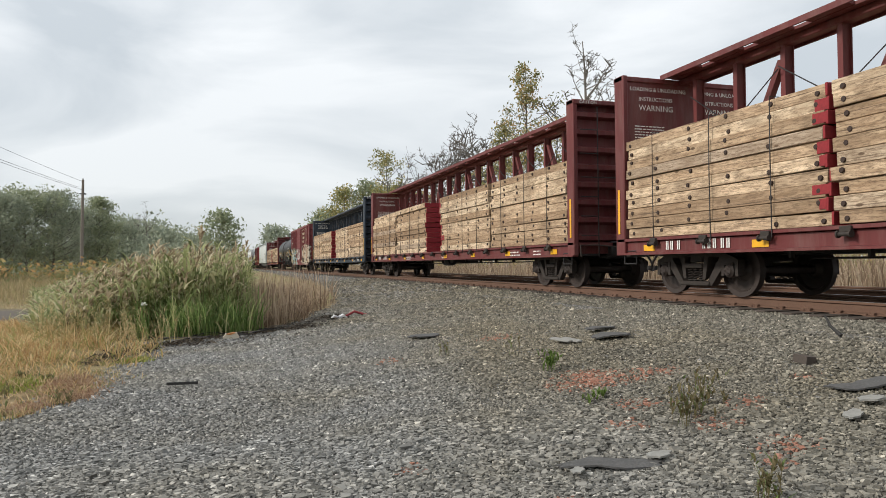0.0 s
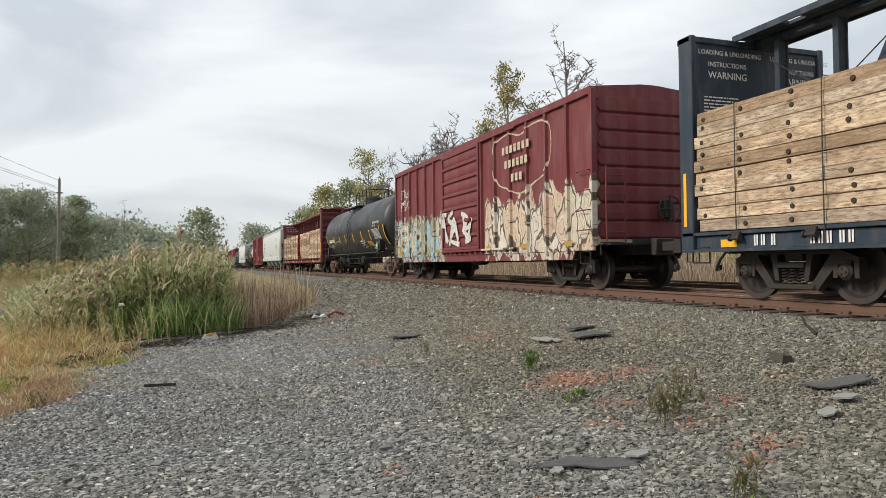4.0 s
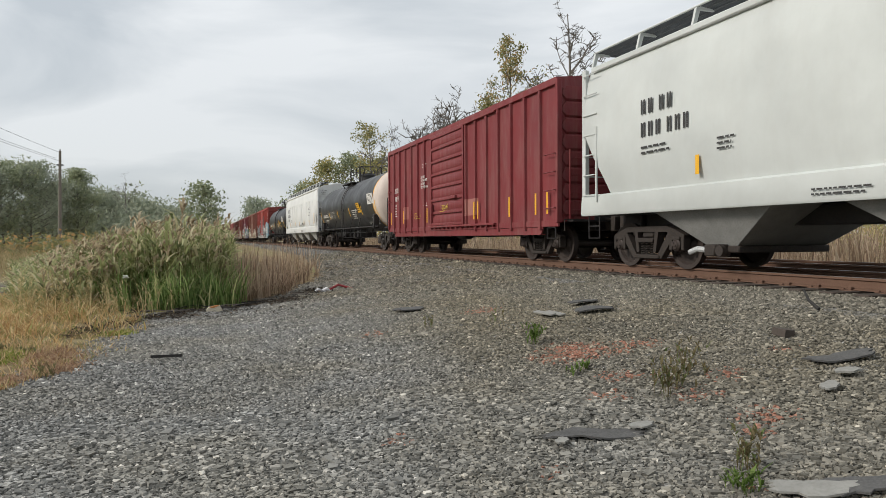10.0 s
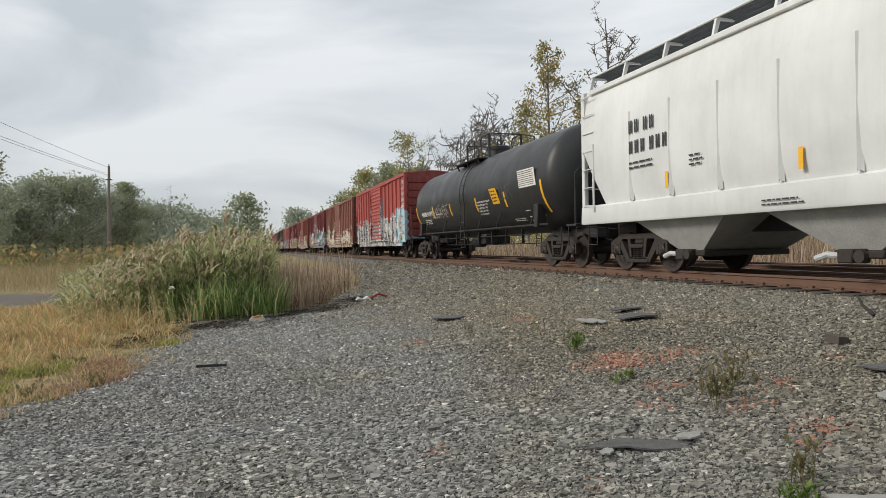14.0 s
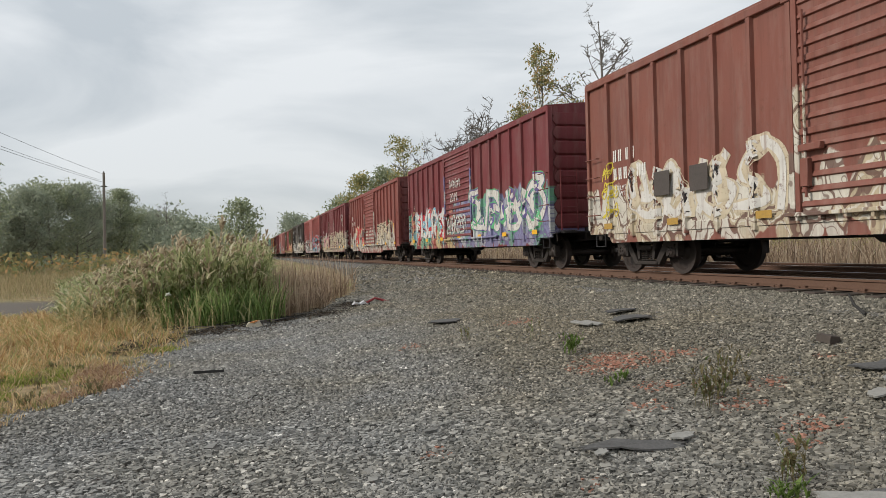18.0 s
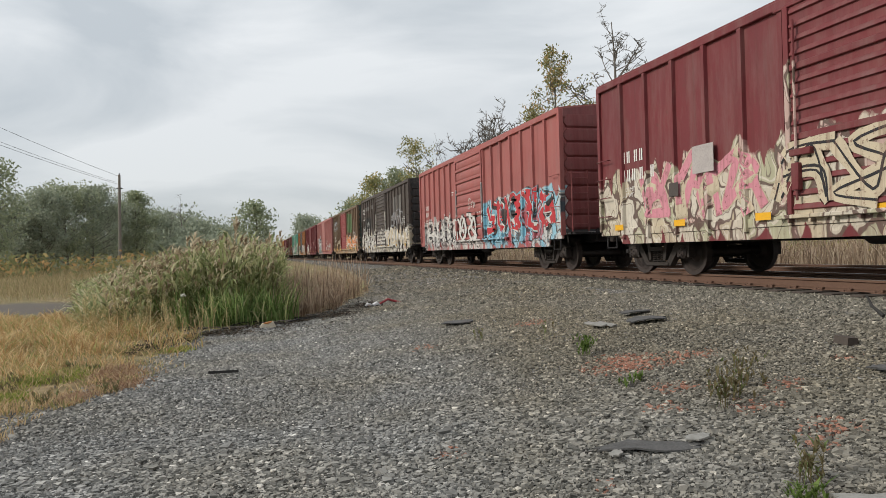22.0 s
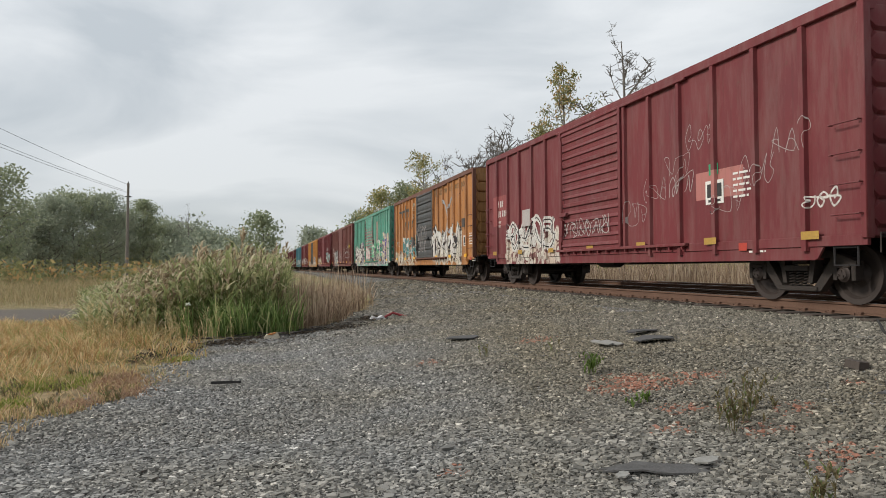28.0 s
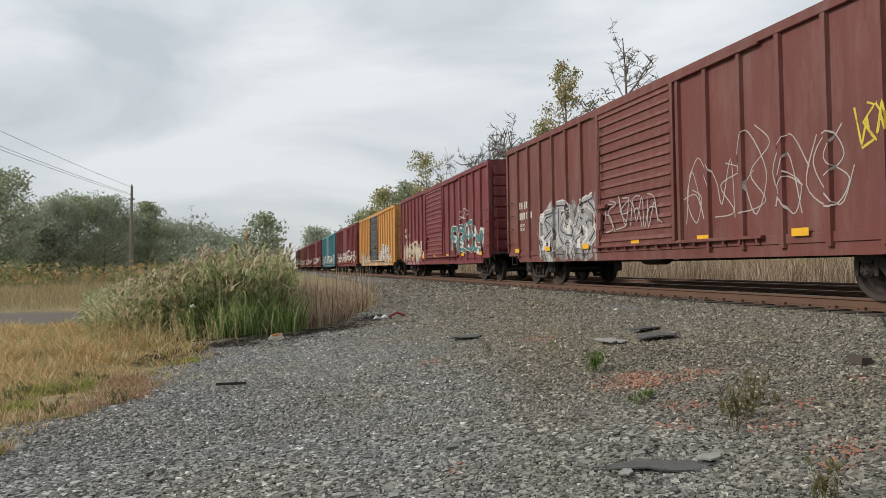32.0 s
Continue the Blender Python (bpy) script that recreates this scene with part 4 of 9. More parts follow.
def door_pieces(kind, w, h):
    """The raised pieces of a door leaf: (name, geometry, place)."""
    out = []
    if kind == "ribbed":
        n = 15
        for i in range(n):
            z = (i + 0.5) * h / n
            if i in (5, 10):
                out.append(("door_belt", lambda: Geo().box(-0.075, -0.031, -w / 2 + 0.11, w / 2 - 0.11, -0.05, 0.05, 0.012), z))
            else:
                out.append(("door_rib", lambda: Geo().prism([(-0.031, -0.042), (-0.066, -0.026), (-0.060, 0.012), (-0.031, 0.050)], "y", -w / 2 + 0.12, w / 2 - 0.12), z))
    else:
        n = 7
        for i in range(n + 1):
            out.append(("door_rail", lambda: Geo().box(-0.072, -0.021, -w / 2 + 0.101, w / 2 - 0.101, -0.045, 0.045, 0.015), min(max(i * h / n, 0.05), h - 0.05)))
        for i in range(n):
            out.append(("door_panel", lambda: Geo().prism([(-0.021, -0.13), (-0.036, -0.10), (-0.036, 0.10), (-0.021, 0.13)], "y", -w / 2 + 0.14, w / 2 - 0.14), (i + 0.5) * h / n))
    return out


def boxcar(front, rear, paint, label, door="ribbed", door_paint=None, end_paint=None, ribs=(6, 6), door_at=0.10, deep=0.0, seed=1, yellow=True, high=0.0, trim=None, roof_paint=None, rusty=False, dirty=False):
    car, L, mid = place_car("boxcar", front, rear, label, "boxcar")
    # Ends take their own paint, mostly the side colour darkened for their shade.
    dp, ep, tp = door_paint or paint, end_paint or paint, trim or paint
    eave, a, b = EAVE + high, -L / 2, L / 2
    dw = 3.2
    d0, d1 = door_at - dw / 2, door_at + dw / 2
    part("body", Geo().box(-HALF, HALF, a + 0.09, b - 0.09, FLOOR_Z, eave), paint, car)
    roof = Geo().prism([(-HALF - 0.06, eave), (-HALF - 0.06, eave + 0.035), (-0.2, eave + 0.16), (0.2, eave + 0.16), (HALF + 0.06, eave + 0.035), (HALF + 0.06, eave)], "y", a + 0.05, b - 0.05)
    for y in np.linspace(a + 0.6, b - 0.6, 14):
        roof.prism([(-HALF - 0.03, eave + 0.03), (-0.2, eave + 0.195), (0.2, eave + 0.195), (HALF + 0.03, eave + 0.03)], "y", y - 0.04, y + 0.04)
    part("roof", roof, roof_paint or tp, car)
    for s in (-1, 1):
        part("top_rail", Geo().box(s * (HALF + 0.03) - 0.04, s * (HALF + 0.03) + 0.04, a + 0.03, b - 0.03, eave - 0.13, eave + 0.005, 0.012), tp, car)
        sill = Geo().box(s * HALF - 0.03, s * HALF + 0.03, a + 0.03, b - 0.03, 0.82, FLOOR_Z + 0.02, 0.006)
        sill.prism([(a + 0.80, 0.815), (a + 0.92, SKIRT_Z), (b - 0.92, SKIRT_Z), (b - 0.80, 0.815)], "x", s * (HALF - 0.01) - 0.018, s * (HALF - 0.01) + 0.018)
        sill.box(s * (HALF - 0.06) - 0.07, s * (HALF - 0.06) + 0.07, a + 0.95, b - 0.95, SKIRT_Z - 0.012, SKIRT_Z + 0.012)
        if deep:
            sill.prism([(d0 - 2.2, SKIRT_Z), (d0 - 1.5, SKIRT_Z - deep), (d1 + 1.5, SKIRT_Z - deep), (d1 + 2.2, SKIRT_Z)], "x", s * (HALF - 0.01) - 0.03, s * (HALF - 0.01) + 0.03)
        part("side_sill", sill, paint, car)
        for e in (a, b):
            part("corner_post", Geo().box(s * (HALF - 0.01) - 0.075, s * (HALF - 0.01) + 0.065, e - 0.0 if e < 0 else e - 0.11, e + 0.11 if e < 0 else e, FLOOR_Z - 0.04, eave, 0.015), tp, car)
    rib_h = eave - 0.13 - (FLOOR_Z + 0.10)
    rib = [(0.0, -0.062), (-0.07, -0.045), (-0.07, 0.045), (0.0, 0.062)]
    ys = [a + 0.11 + (d0 - a - 0.11) * (i + 1) / (ribs[1] + 1) - 0.04 for i in range(ribs[1])] + [d0 - 0.09] + [d1 + 0.09] + [d1 + (b - 0.11 - d1) * (i + 1) / (ribs[0] + 1) + 0.04 for i in range(ribs[0])]
    for s in (-1, 1):
        for y in ys:
            part("side_post", Geo().prism([(s * HALF - s * dx, y + dy) for dx, dy in rib], "z", 0.76 if abs(y) < L / 2 - 0.9 and not d0 - 0.1 < y < d1 + 0.1 else FLOOR_Z, FLOOR_Z + 0.10 + rib_h), paint, car)
    dh = eave - 0.16 - FLOOR_Z - 0.02
    for s in (-1, 1):
        turn = pose(s * (HALF + 0.035), door_at, FLOOR_Z + 0.03, 0, 0, 0 if s < 0 else 180)
        thick = 0.03 if door == "ribbed" else 0.02
        leaf = part("door", Geo().box(-thick, 0.02, -dw / 2, dw / 2, 0, dh).moved(turn), dp, car, "ribbed sliding door" if door == "ribbed" else "panelled plug door")
        for name, make, z in door_pieces(door, dw, dh):
            part(name, kept((name, dw), make), dp, leaf, m=turn @ pose(0, 0, z))
        for q in (-1, 1):
            part("door_stile", kept(("door_stile", round(dh, 2)), lambda: Geo().box(-0.073, -0.019, -0.05, 0.05, 0, dh, 0.01)), dp, leaf, m=turn @ pose(0, q * (dw / 2 - 0.05), 0))
        lever_y = 1.35 if door == "ribbed" else -0.75
        lm = TRUCK_RUST if rusty else dp
        if door == "ribbed":
            part("door_lever", kept("door_lever", lambda: Geo().tube([(-0.11, 0, 0.2), (-0.11, 0, 2.85)], 0.02, 6)), lm, leaf, m=turn @ pose(0, lever_y, 0))
        part("lever_bracket", kept("lever_bracket", lambda: Geo().box(-0.15, -0.06, -0.2, 0.2, -0.05, 0.05, 0.01)), lm, leaf, m=turn @ pose(0, lever_y - 0.1, 0.9))
        part("door_latch", kept("door_latch", lambda: Geo().box(-0.15, -0.06, -0.07, 0.07, -0.2, 0.2, 0.01)), lm, leaf, m=turn @ pose(0, 1.35, 0.55))
        track = Geo().box(s * (HALF + 0.08) - 0.05, s * (HALF + 0.08) + 0.05, d0 - 2.4, d1 + 0.2, FLOOR_Z - 0.03, FLOOR_Z + 0.03, 0.01)
        for y in np.arange(d0 - 2.3, d1 + 0.2, 0.42):
            track.box(s * (HALF + 0.07) - 0.04, s * (HALF + 0.07) + 0.04, y, y + 0.05, FLOOR_Z - 0.09, FLOOR_Z - 0.02)
        part("door_track", track, tp, car)
        part("top_track", Geo().box(s * (HALF + 0.06) - 0.035, s * (HALF + 0.06) + 0.035, d0 - 2.4, d1 + 0.2, eave - 0.17, eave - 0.11, 0.01), tp, car)
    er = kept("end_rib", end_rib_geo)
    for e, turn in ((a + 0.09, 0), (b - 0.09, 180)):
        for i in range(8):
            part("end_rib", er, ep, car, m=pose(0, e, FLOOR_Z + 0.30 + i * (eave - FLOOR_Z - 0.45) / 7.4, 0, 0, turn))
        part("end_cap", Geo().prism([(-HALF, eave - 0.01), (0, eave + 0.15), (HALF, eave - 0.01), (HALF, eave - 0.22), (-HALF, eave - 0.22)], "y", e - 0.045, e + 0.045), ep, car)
    grab = kept("grab_iron", lambda: rungs(1, 0.50, 0.42))
    for s in (-1, 1):
        for e in (-1, 1):
            for i in range(4 if s < 0 else 2):
                part("grab_iron", grab, tp, car, m=pose(s * (HALF + 0.05), e * (L / 2 - 0.31), FLOOR_Z + 0.30 + 0.42 * i, 0, 0, 0 if s < 0 else 180))
    lad = kept("end_ladder", lambda: Geo().tube([(-0.23, 0, -0.1), (-0.23, 0, 1.5)], 0.018, 5).tube([(0.23, 0, -0.1), (0.23, 0, 1.5)], 0.018, 5).tube([(-0.23, 0, 0.1), (0.23, 0, 0.1)], 0.013, 5).tube([(-0.23, 0, 0.5), (0.23, 0, 0.5)], 0.013, 5).tube([(-0.23, 0, 0.9), (0.23, 0, 0.9)], 0.013, 5).tube([(-0.23, 0, 1.3), (0.23, 0, 1.3)], 0.013, 5))
    for e in (-1, 1):
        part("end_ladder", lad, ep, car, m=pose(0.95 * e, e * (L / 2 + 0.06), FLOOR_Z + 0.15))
    part("end_walk", kept("end_walk", lambda: Geo().box(-1.2, 1.2, -0.28, 0.0, 0, 0.04)), STEEL_DARK, car, m=pose(0, a + 0.05, FLOOR_Z - 0.02))
    wheel = kept("brake_wheel", lambda: Geo().tube([(0.28 * math.cos(k * math.pi / 10), 0, 0.28 * math.sin(k * math.pi / 10)) for k in range(21)], 0.016, 5).tube([(-0.28, 0, 0), (0.28, 0, 0)], 0.012, 5).tube([(0, 0, -0.28), (0, 0, 0.28)], 0.012, 5).box(-0.12, 0.12, 0.02, 0.2, -0.2, 0.2, 0.02))
    part("brake_wheel", wheel, STEEL_DARK, car, m=pose(0.35, a - 0.14, FLOOR_Z + 0.75))
    add_trucks(car, L / 2 - 1.70, mid, rusty)
    end_gear(car, L / 2 - 0.05, 1.05)
    centre_sill(car, L)
    brake_gear(car, L / 2 - 3.2)
    if yellow:
        tape = kept("reflector", lambda: Geo().box(0, 0.34, 0, 0.12, 0, 0.004))
        for i in range(7):
            y = b - 0.75 - i * (L - 1.9) / 6
            part("reflector", tape, DULL_YELLOW if dirty else YELLOW, car, "yellow reflective tape", Matrix.Translation((-(HALF + 0.075), y, FLOOR_Z - 0.02)) @ FACE_OUT)

    def skin(y, z):
        if d0 < y < d1:
            return HALF + 0.105
        if z < FLOOR_Z + 0.02:
            return HALF + 0.032
        return HALF + (0.07 if any(abs(y - q) < 0.075 for q in ys) else 0.0)

    return car, skin, L


def small_print(car, rows, material=WHITE_INK, x=-(HALF + 0.012)):
    """Blocks of lettering too small to read: (left, top, width, lines, letter height)."""
    for i, (y, z, w, n, h) in enumerate(rows):
        part("fine_print", print_block(w, n, h, int(y * 31 + z * 7) + i), material, car, m=Matrix.Translation((x, y, z)) @ FACE_OUT)


def car_marks(car, y, z, top=4, low=6, h=0.26, material=WHITE_INK, x=-(HALF + 0.012)):
    part("car_mark", mark_block(top, low, h), material, car, "white stencilled car mark", Matrix.Translation((x, y, z)) @ FACE_OUT)
    if low:
        letters("stencil_words", "LD LMT\nLT WT", 0.13, material, car, x, y - 0.05, z - 3.0 * h - 0.22)


def stencil_box(car, y, z, green=True):
    """The ruled inspection stencil by a car's front, with a small sticker over it."""
    box = part("inspection_stencil", bars([(0, 0, 0.5, 0.42)]), WHITE_INK, car, "white ruled inspection stencil", Matrix.Translation((-(HALF + 0.012), y, z)) @ FACE_OUT)
    for left in (0.05, 0.27):
        part("stencil_panel", bars([(left, 0.12, 0.18, 0.24)]), BLACK_INK, box, m=pose(0, 0, 0.003))
    part("stencil_line", bars([(0.08, 0.035, 0.34, 0.045)]), BLACK_INK, box, m=pose(0, 0, 0.003))
    if green:
        part("green_sticker", bars([(0, 0, 0.26, 0.2)]), GREEN_INK, car, "small green sticker", Matrix.Translation((-(HALF + 0.012), y - 0.1, z + 0.52)) @ FACE_OUT)
    part("red_sticker", bars([(0, 0, 0.2, 0.13)]), RED_STEEL, car, "small red sticker", Matrix.Translation((-(HALF + 0.036), y - 0.9, 0.80)) @ FACE_OUT)
    small_print(car, [(y - 0.75, z + 0.55, 0.5, 5, 0.06), (y - 1.12, 0.93, 0.4, 2, 0.05)])


def placard_board(car, y, z, wide=0.5, high=0.46, material=None):
    part("placard_board", Geo().box(-0.012, 0.0, -wide / 2, wide / 2, 0, high, 0.004), material or BOARD_MAT, car, "dark square placard board", pose(-(HALF + 0.078), y, z))


# -- centre-beam flatcars with their loads of timber mats --
def mat_geo(length, deep, high, seed, which):
    """One layer of a load: the outer timber, or the block of timbers behind it."""
    rng = random.Random(seed)
    w = deep / 4
    j0, j1, jx = rng.uniform(-0.05, 0.05), rng.uniform(-0.05, 0.05), rng.uniform(0, 0.03)
    if which == "outer":
        return Geo().box(jx, w - 0.012, -length / 2 + j0, length / 2 + j1, 0, high - rng.uniform(0.0, 0.014), 0.007)
    return Geo().box(w, deep - 0.012, -length / 2 + 0.02, length / 2 - 0.02, 0, high - 0.012, 0.014)


def bolt_geo():
    return Geo().lathe([(0.032, -0.006), (0.038, 0.0), (0.038, 0.03), (0.02, 0.03)], "x", (-0.004, 0, 0), 8)


def timber_stack(mid_car, y, z, length, layers, seed, red_front, red_rear, side):
    """A strapped stack of timber mats that rides on the deck, with its ends painted red where they show so."""
    high = 0.193
    x = -1.44 if side < 0 else 0.20
    deep = 1.24
    words = "strapped stack of rough-sawn timber mats" + (", ends painted red" if red_front or red_rear else ", on a flatcar deck")
    st = root("timber_stack", words, "timber stack", "timber loads", pose(TRACK_X, mid_car + y, RAIL_Z))
    MOVERS.append((st, mid_car + y, 0.0, 0.0))
    rng = random.Random(seed)
    m = z
    for i in range(layers):
        v = rng.randrange(6)
        jy, jx = rng.uniform(-0.05, 0.05), rng.uniform(-0.03, 0.04)
        layer = part("timber_mat", kept(("timber_mat", length), lambda: mat_geo(length, deep, high, 1, "core")), WOODS[rng.random() > 0.6], st, m=pose(x + jx, jy, m))
        if side < 0:
            part("outer_timber", kept(("outer_timber", length, v), lambda: mat_geo(length, deep, high, v + int(length * 100), "outer")), WOODS[rng.random() > 0.6], layer, m=pose(0, 0, 0, rng.uniform(-0.22, 0.22), rng.uniform(-3, 3), rng.uniform(-0.25, 0.25)))
            for f in (-0.47, -0.29, -0.10, 0.10, 0.29, 0.47):
                if rng.random() < 0.85:
                    part("bolt_head", kept("bolt_head", bolt_geo), BOLT_MAT, layer, m=pose(0, (f + rng.uniform(-0.008, 0.008)) * length, high * (0.5 + rng.uniform(-0.2, 0.2)), rng.uniform(0, 40)))
        for flag, e in ((red_front, -1), (red_rear, 1)):
            if flag:
                part("painted_end", kept(("painted_end", deep), lambda: Geo().box(-0.004, deep, -0.02, 0.02, 0.004, high - 0.008, 0.006)), RED_WOOD, layer, "red-painted end", pose(0, e * (length / 2 + 0.03), 0))
                if side < 0 and rng.random() < 0.25:
                    run_ = rng.uniform(0.06, 0.34)
                    part("paint_splash", Geo().box(-0.006, 0.02, -run_ if e > 0 else 0, 0 if e > 0 else run_, 0.01 + rng.uniform(0, 0.05), high - 0.02), RED_WOOD, layer, "red overspray", pose(0, e * (length / 2 + 0.02), 0))
        m += high + 0.002
    for f in (-0.3, -0.02, 0.31):
        xs = -1.475 if side < 0 else 1.475
        part("strap", Geo().tube([(xs, f * length, z - 0.12), (xs * 1.005, f * length, (z + m) / 2), (xs, f * length, m + 0.012), (xs * 0.12, f * length, m + 0.02)], 0.009, 4), STEEL_DARK, st, "steel cable strap")
    return m


def centerbeam(front, rear, paint, label, seed, layers=10, text_lines=("LOADING & UNLOADING", "INSTRUCTIONS", "WARNING"), white=WHITE_INK, reds=((0, 0), (0, 1), (1, 0), (0, 0))):
    car, L, mid = place_car("centerbeam_flatcar", front, rear, label, "flatcar")
    a, b, deck, top, wall = -L / 2, L / 2, 1.04, 4.43, 4.40
    part("deck", Geo().box(-1.40, 1.40, a + 0.05, b - 0.05, deck - 0.07, deck), paint, car)
    for s in (-1, 1):
        part("side_sill", Geo().prism([(s * 1.46, deck), (s * 1.46, deck - 0.05), (s * 1.40, deck - 0.06), (s * 1.40, deck - 0.27), (s * 1.48, deck - 0.28), (s * 1.48, deck - 0.32), (s * 1.34, deck - 0.32), (s * 1.34, deck)], "y", a + 0.05, b - 0.05), paint, car)
        winch = kept("winch", lambda: Geo().box(-0.035, 0.03, -0.09, 0.09, -0.06, 0.03, 0.012).lathe([(0.05, -0.11), (0.05, -0.085), (0.03, -0.08), (0.03, 0.08), (0.05, 0.085), (0.05, 0.11)], "y", (-0.03, 0, -0.08), 10))
        for i in range(15):
            part("winch", winch, TRUCK_MAT, car, m=pose(s * 1.47, a + 1.3 + i * (L - 2.6) / 14, deck - 0.04, 0, 0, 0 if s < 0 else 180))
    part("centre_sill", Geo().box(-0.45, 0.45, a + 0.3, b - 0.3, 0.68, deck - 0.06, 0.02), STEEL_DARK, car)
    n = 18
    post = kept("centre_post", lambda: Geo().box(-0.10, -0.085, -0.05, 0.05, 0, top - 0.19 - deck).box(0.085, 0.10, -0.05, 0.05, 0, top - 0.19 - deck).box(-0.09, 0.09, -0.015, 0.015, 0, top - 0.19 - deck))
    pitch = (L - 1.6) / n
    for i in range(n + 1):
        y = a + 0.8 + i * pitch
        part("centre_post", post, paint, car, m=pose(0, y, deck))
        if i < n and i % 2 == 0:
            rise = top - 0.34 - deck
            lo, hi = (y + 0.05, y + pitch * 0.86) if i < n / 2 else (y + pitch * 0.95, y + pitch * 0.14)
            part("diagonal_brace", Geo().prism([(hi, deck + rise * 0.98), (hi + (0.13 if hi > lo else -0.13), deck + rise * 0.98), (lo + (0.13 if hi > lo else -0.13), deck + rise * 0.42), (lo, deck + rise * 0.42)], "x", -0.06, 0.06), paint, car)
            part("cross_cable", Geo().tube([(-0.2, y, deck + 1.3), (-0.2, y + pitch * 2, top - 0.55)], 0.012, 4).tube([(-0.2, y, top - 0.6), (-0.2, y + pitch * 2, deck + 1.3)], 0.012, 4), STEEL_DARK, car)
    part("chord_web", Geo().box(-0.09, 0.09, a + 0.25, b - 0.25, top - 0.19, top - 0.068, 0.015), paint, car)
    for q in (-1, 1):
        plate = Geo().box(q * 0.50 - 0.02, q * 0.50 + 0.02, a + 0.25, b - 0.25, top - 0.10, top)
        plate.box(min(q * 0.40, q * 0.485), max(q * 0.40, q * 0.485), a + 0.25, b - 0.25, top - 0.05, top - 0.01)
        plate.box(min(0, q * 0.24), max(0, q * 0.24), a + 0.25, b - 0.25, top - 0.065, top - 0.012)
        ends = [a + 0.25] + [a + 0.8 + (i + 0.5) * pitch + d for i in range(n) for d in (-0.17, 0.17)] + [b - 0.25]
        for y0, y1 in zip(ends[::2], ends[1::2]):
            plate.box(min(q * 0.24, q * 0.40), max(q * 0.24, q * 0.40), y0, y1, top - 0.052, top - 0.008)
        part("top_chord", plate, paint, car, "slotted top chord of the centre beam")
    for e, turn in ((a, 0), (b, 180)):
        base = pose(0, e, 0, 0, 0, turn)
        bulk = part("bulkhead", Geo().box(-1.36, 1.36, 0.22, 0.26, deck - 0.25, wall - 0.06), paint, car, m=base)
        for s in (-1, 1):
            part("bulkhead_post", Geo().box(s * 1.40 - 0.06, s * 1.40 + 0.06, 0.0, 0.33, deck - 0.30, wall - 0.04, 0.02), paint, bulk)
        part("bulkhead_post", Geo().box(-0.13, 0.13, 0.0, 0.22, deck - 0.2, wall - 0.1, 0.02), paint, bulk)
        part("bulkhead_cap", Geo().box(-1.46, 1.46, -0.02, 0.30, wall - 0.15, wall - 0.05, 0.012), paint, bulk)
        for i in range(8):
            part("bulkhead_rib", kept("bulkhead_rib", lambda: Geo().prism([(0.22, -0.10), (0.07, -0.05), (0.07, 0.05), (0.22, 0.10)], "x", -1.34, 1.34)), paint, bulk, m=pose(0, 0, deck + 0.12 + i * 0.41))
        part("end_ladder", kept("bulk_ladder", lambda: Geo().add(*[[(0, 0, 0)], []]).tube([(-1.3, -0.05, 0.75), (-0.85, -0.05, 0.75)], 0.014, 5).tube([(-1.3, -0.05, 1.2), (-0.85, -0.05, 1.2)], 0.014, 5).tube([(-1.3, -0.05, 1.65), (-0.85, -0.05, 1.65)], 0.014, 5).tube([(-1.3, -0.05, 2.1), (-0.85, -0.05, 2.1)], 0.014, 5).tube([(-1.3, -0.05, 2.55), (0.9, -0.05, 2.55)], 0.014, 5).tube([(-1.3, -0.05, 3.1), (-0.85, -0.05, 3.1)], 0.014, 5).tube([(-1.3, -0.05, 3.65), (-0.85, -0.05, 3.65)], 0.014, 5).tube([(-0.85, -0.05, 0.7), (-0.85, -0.05, 4.2)], 0.014, 5)), STEEL_DARK, bulk)
        part("brake_wheel", KEPT.get("brake_wheel") or kept("brake_wheel_small", lambda: Geo().tube([(0.28 * math.cos(k * math.pi / 10), 0, 0.28 * math.sin(k * math.pi / 10)) for k in range(21)], 0.016, 5).box(-0.12, 0.12, 0.0, 0.2, -0.2, 0.2, 0.02)), STEEL_DARK, bulk, m=pose(-0.1, -0.12, 2.0))
        for s in (-1, 1):
            part("reflector", kept("post_tape", lambda: Geo().box(0, 0.07, 0, 0.9, 0, 0.004)), YELLOW, bulk, "yellow reflective tape", Matrix.Translation((-1.463, 0.20, 1.15)) @ FACE_OUT if s < 0 else Matrix.Translation((1.463, 0.1, 1.15)) @ pose(0, 0, 0, 0, 0, 180) @ FACE_OUT)
    face = b - 0.265
    for x0 in (-1.25, 0.28):
        for i, words in enumerate(text_lines):
            letters("warning_words", words, 0.115 if i < 2 else 0.17, white, car, x0 + (0.0 if i == 0 else 0.2), face, 4.08 - i * 0.2, FACE_FRONT)
        part("fine_print", print_block(0.9, 6, 0.035, seed), white, car, m=Matrix.Translation((x0 + 0.1, face, 3.4)) @ FACE_FRONT)
    letters("warning_words", "CAUTION", 0.10, white, car, -1.3, a - 0.024, wall - 0.14, FACE_FRONT)
    letters("warning_words", "ATTENTION", 0.10, white, car, 0.0, a - 0.024, wall - 0.14, FACE_FRONT)
    part("fine_print", print_block(0.9, 3, 0.05, seed + 3), white, car, m=Matrix.Translation((0.25, a + 0.05, 3.9)) @ FACE_FRONT)
    car_marks(car, b - 1.6, deck + 0.015, 3, 0, 0.17, white, -1.415)
    part("car_mark", mark_block(5, 0, 0.17), white, car, "white stencilled car mark", Matrix.Translation((-1.415, b - 2.6, deck + 0.015)) @ FACE_OUT)
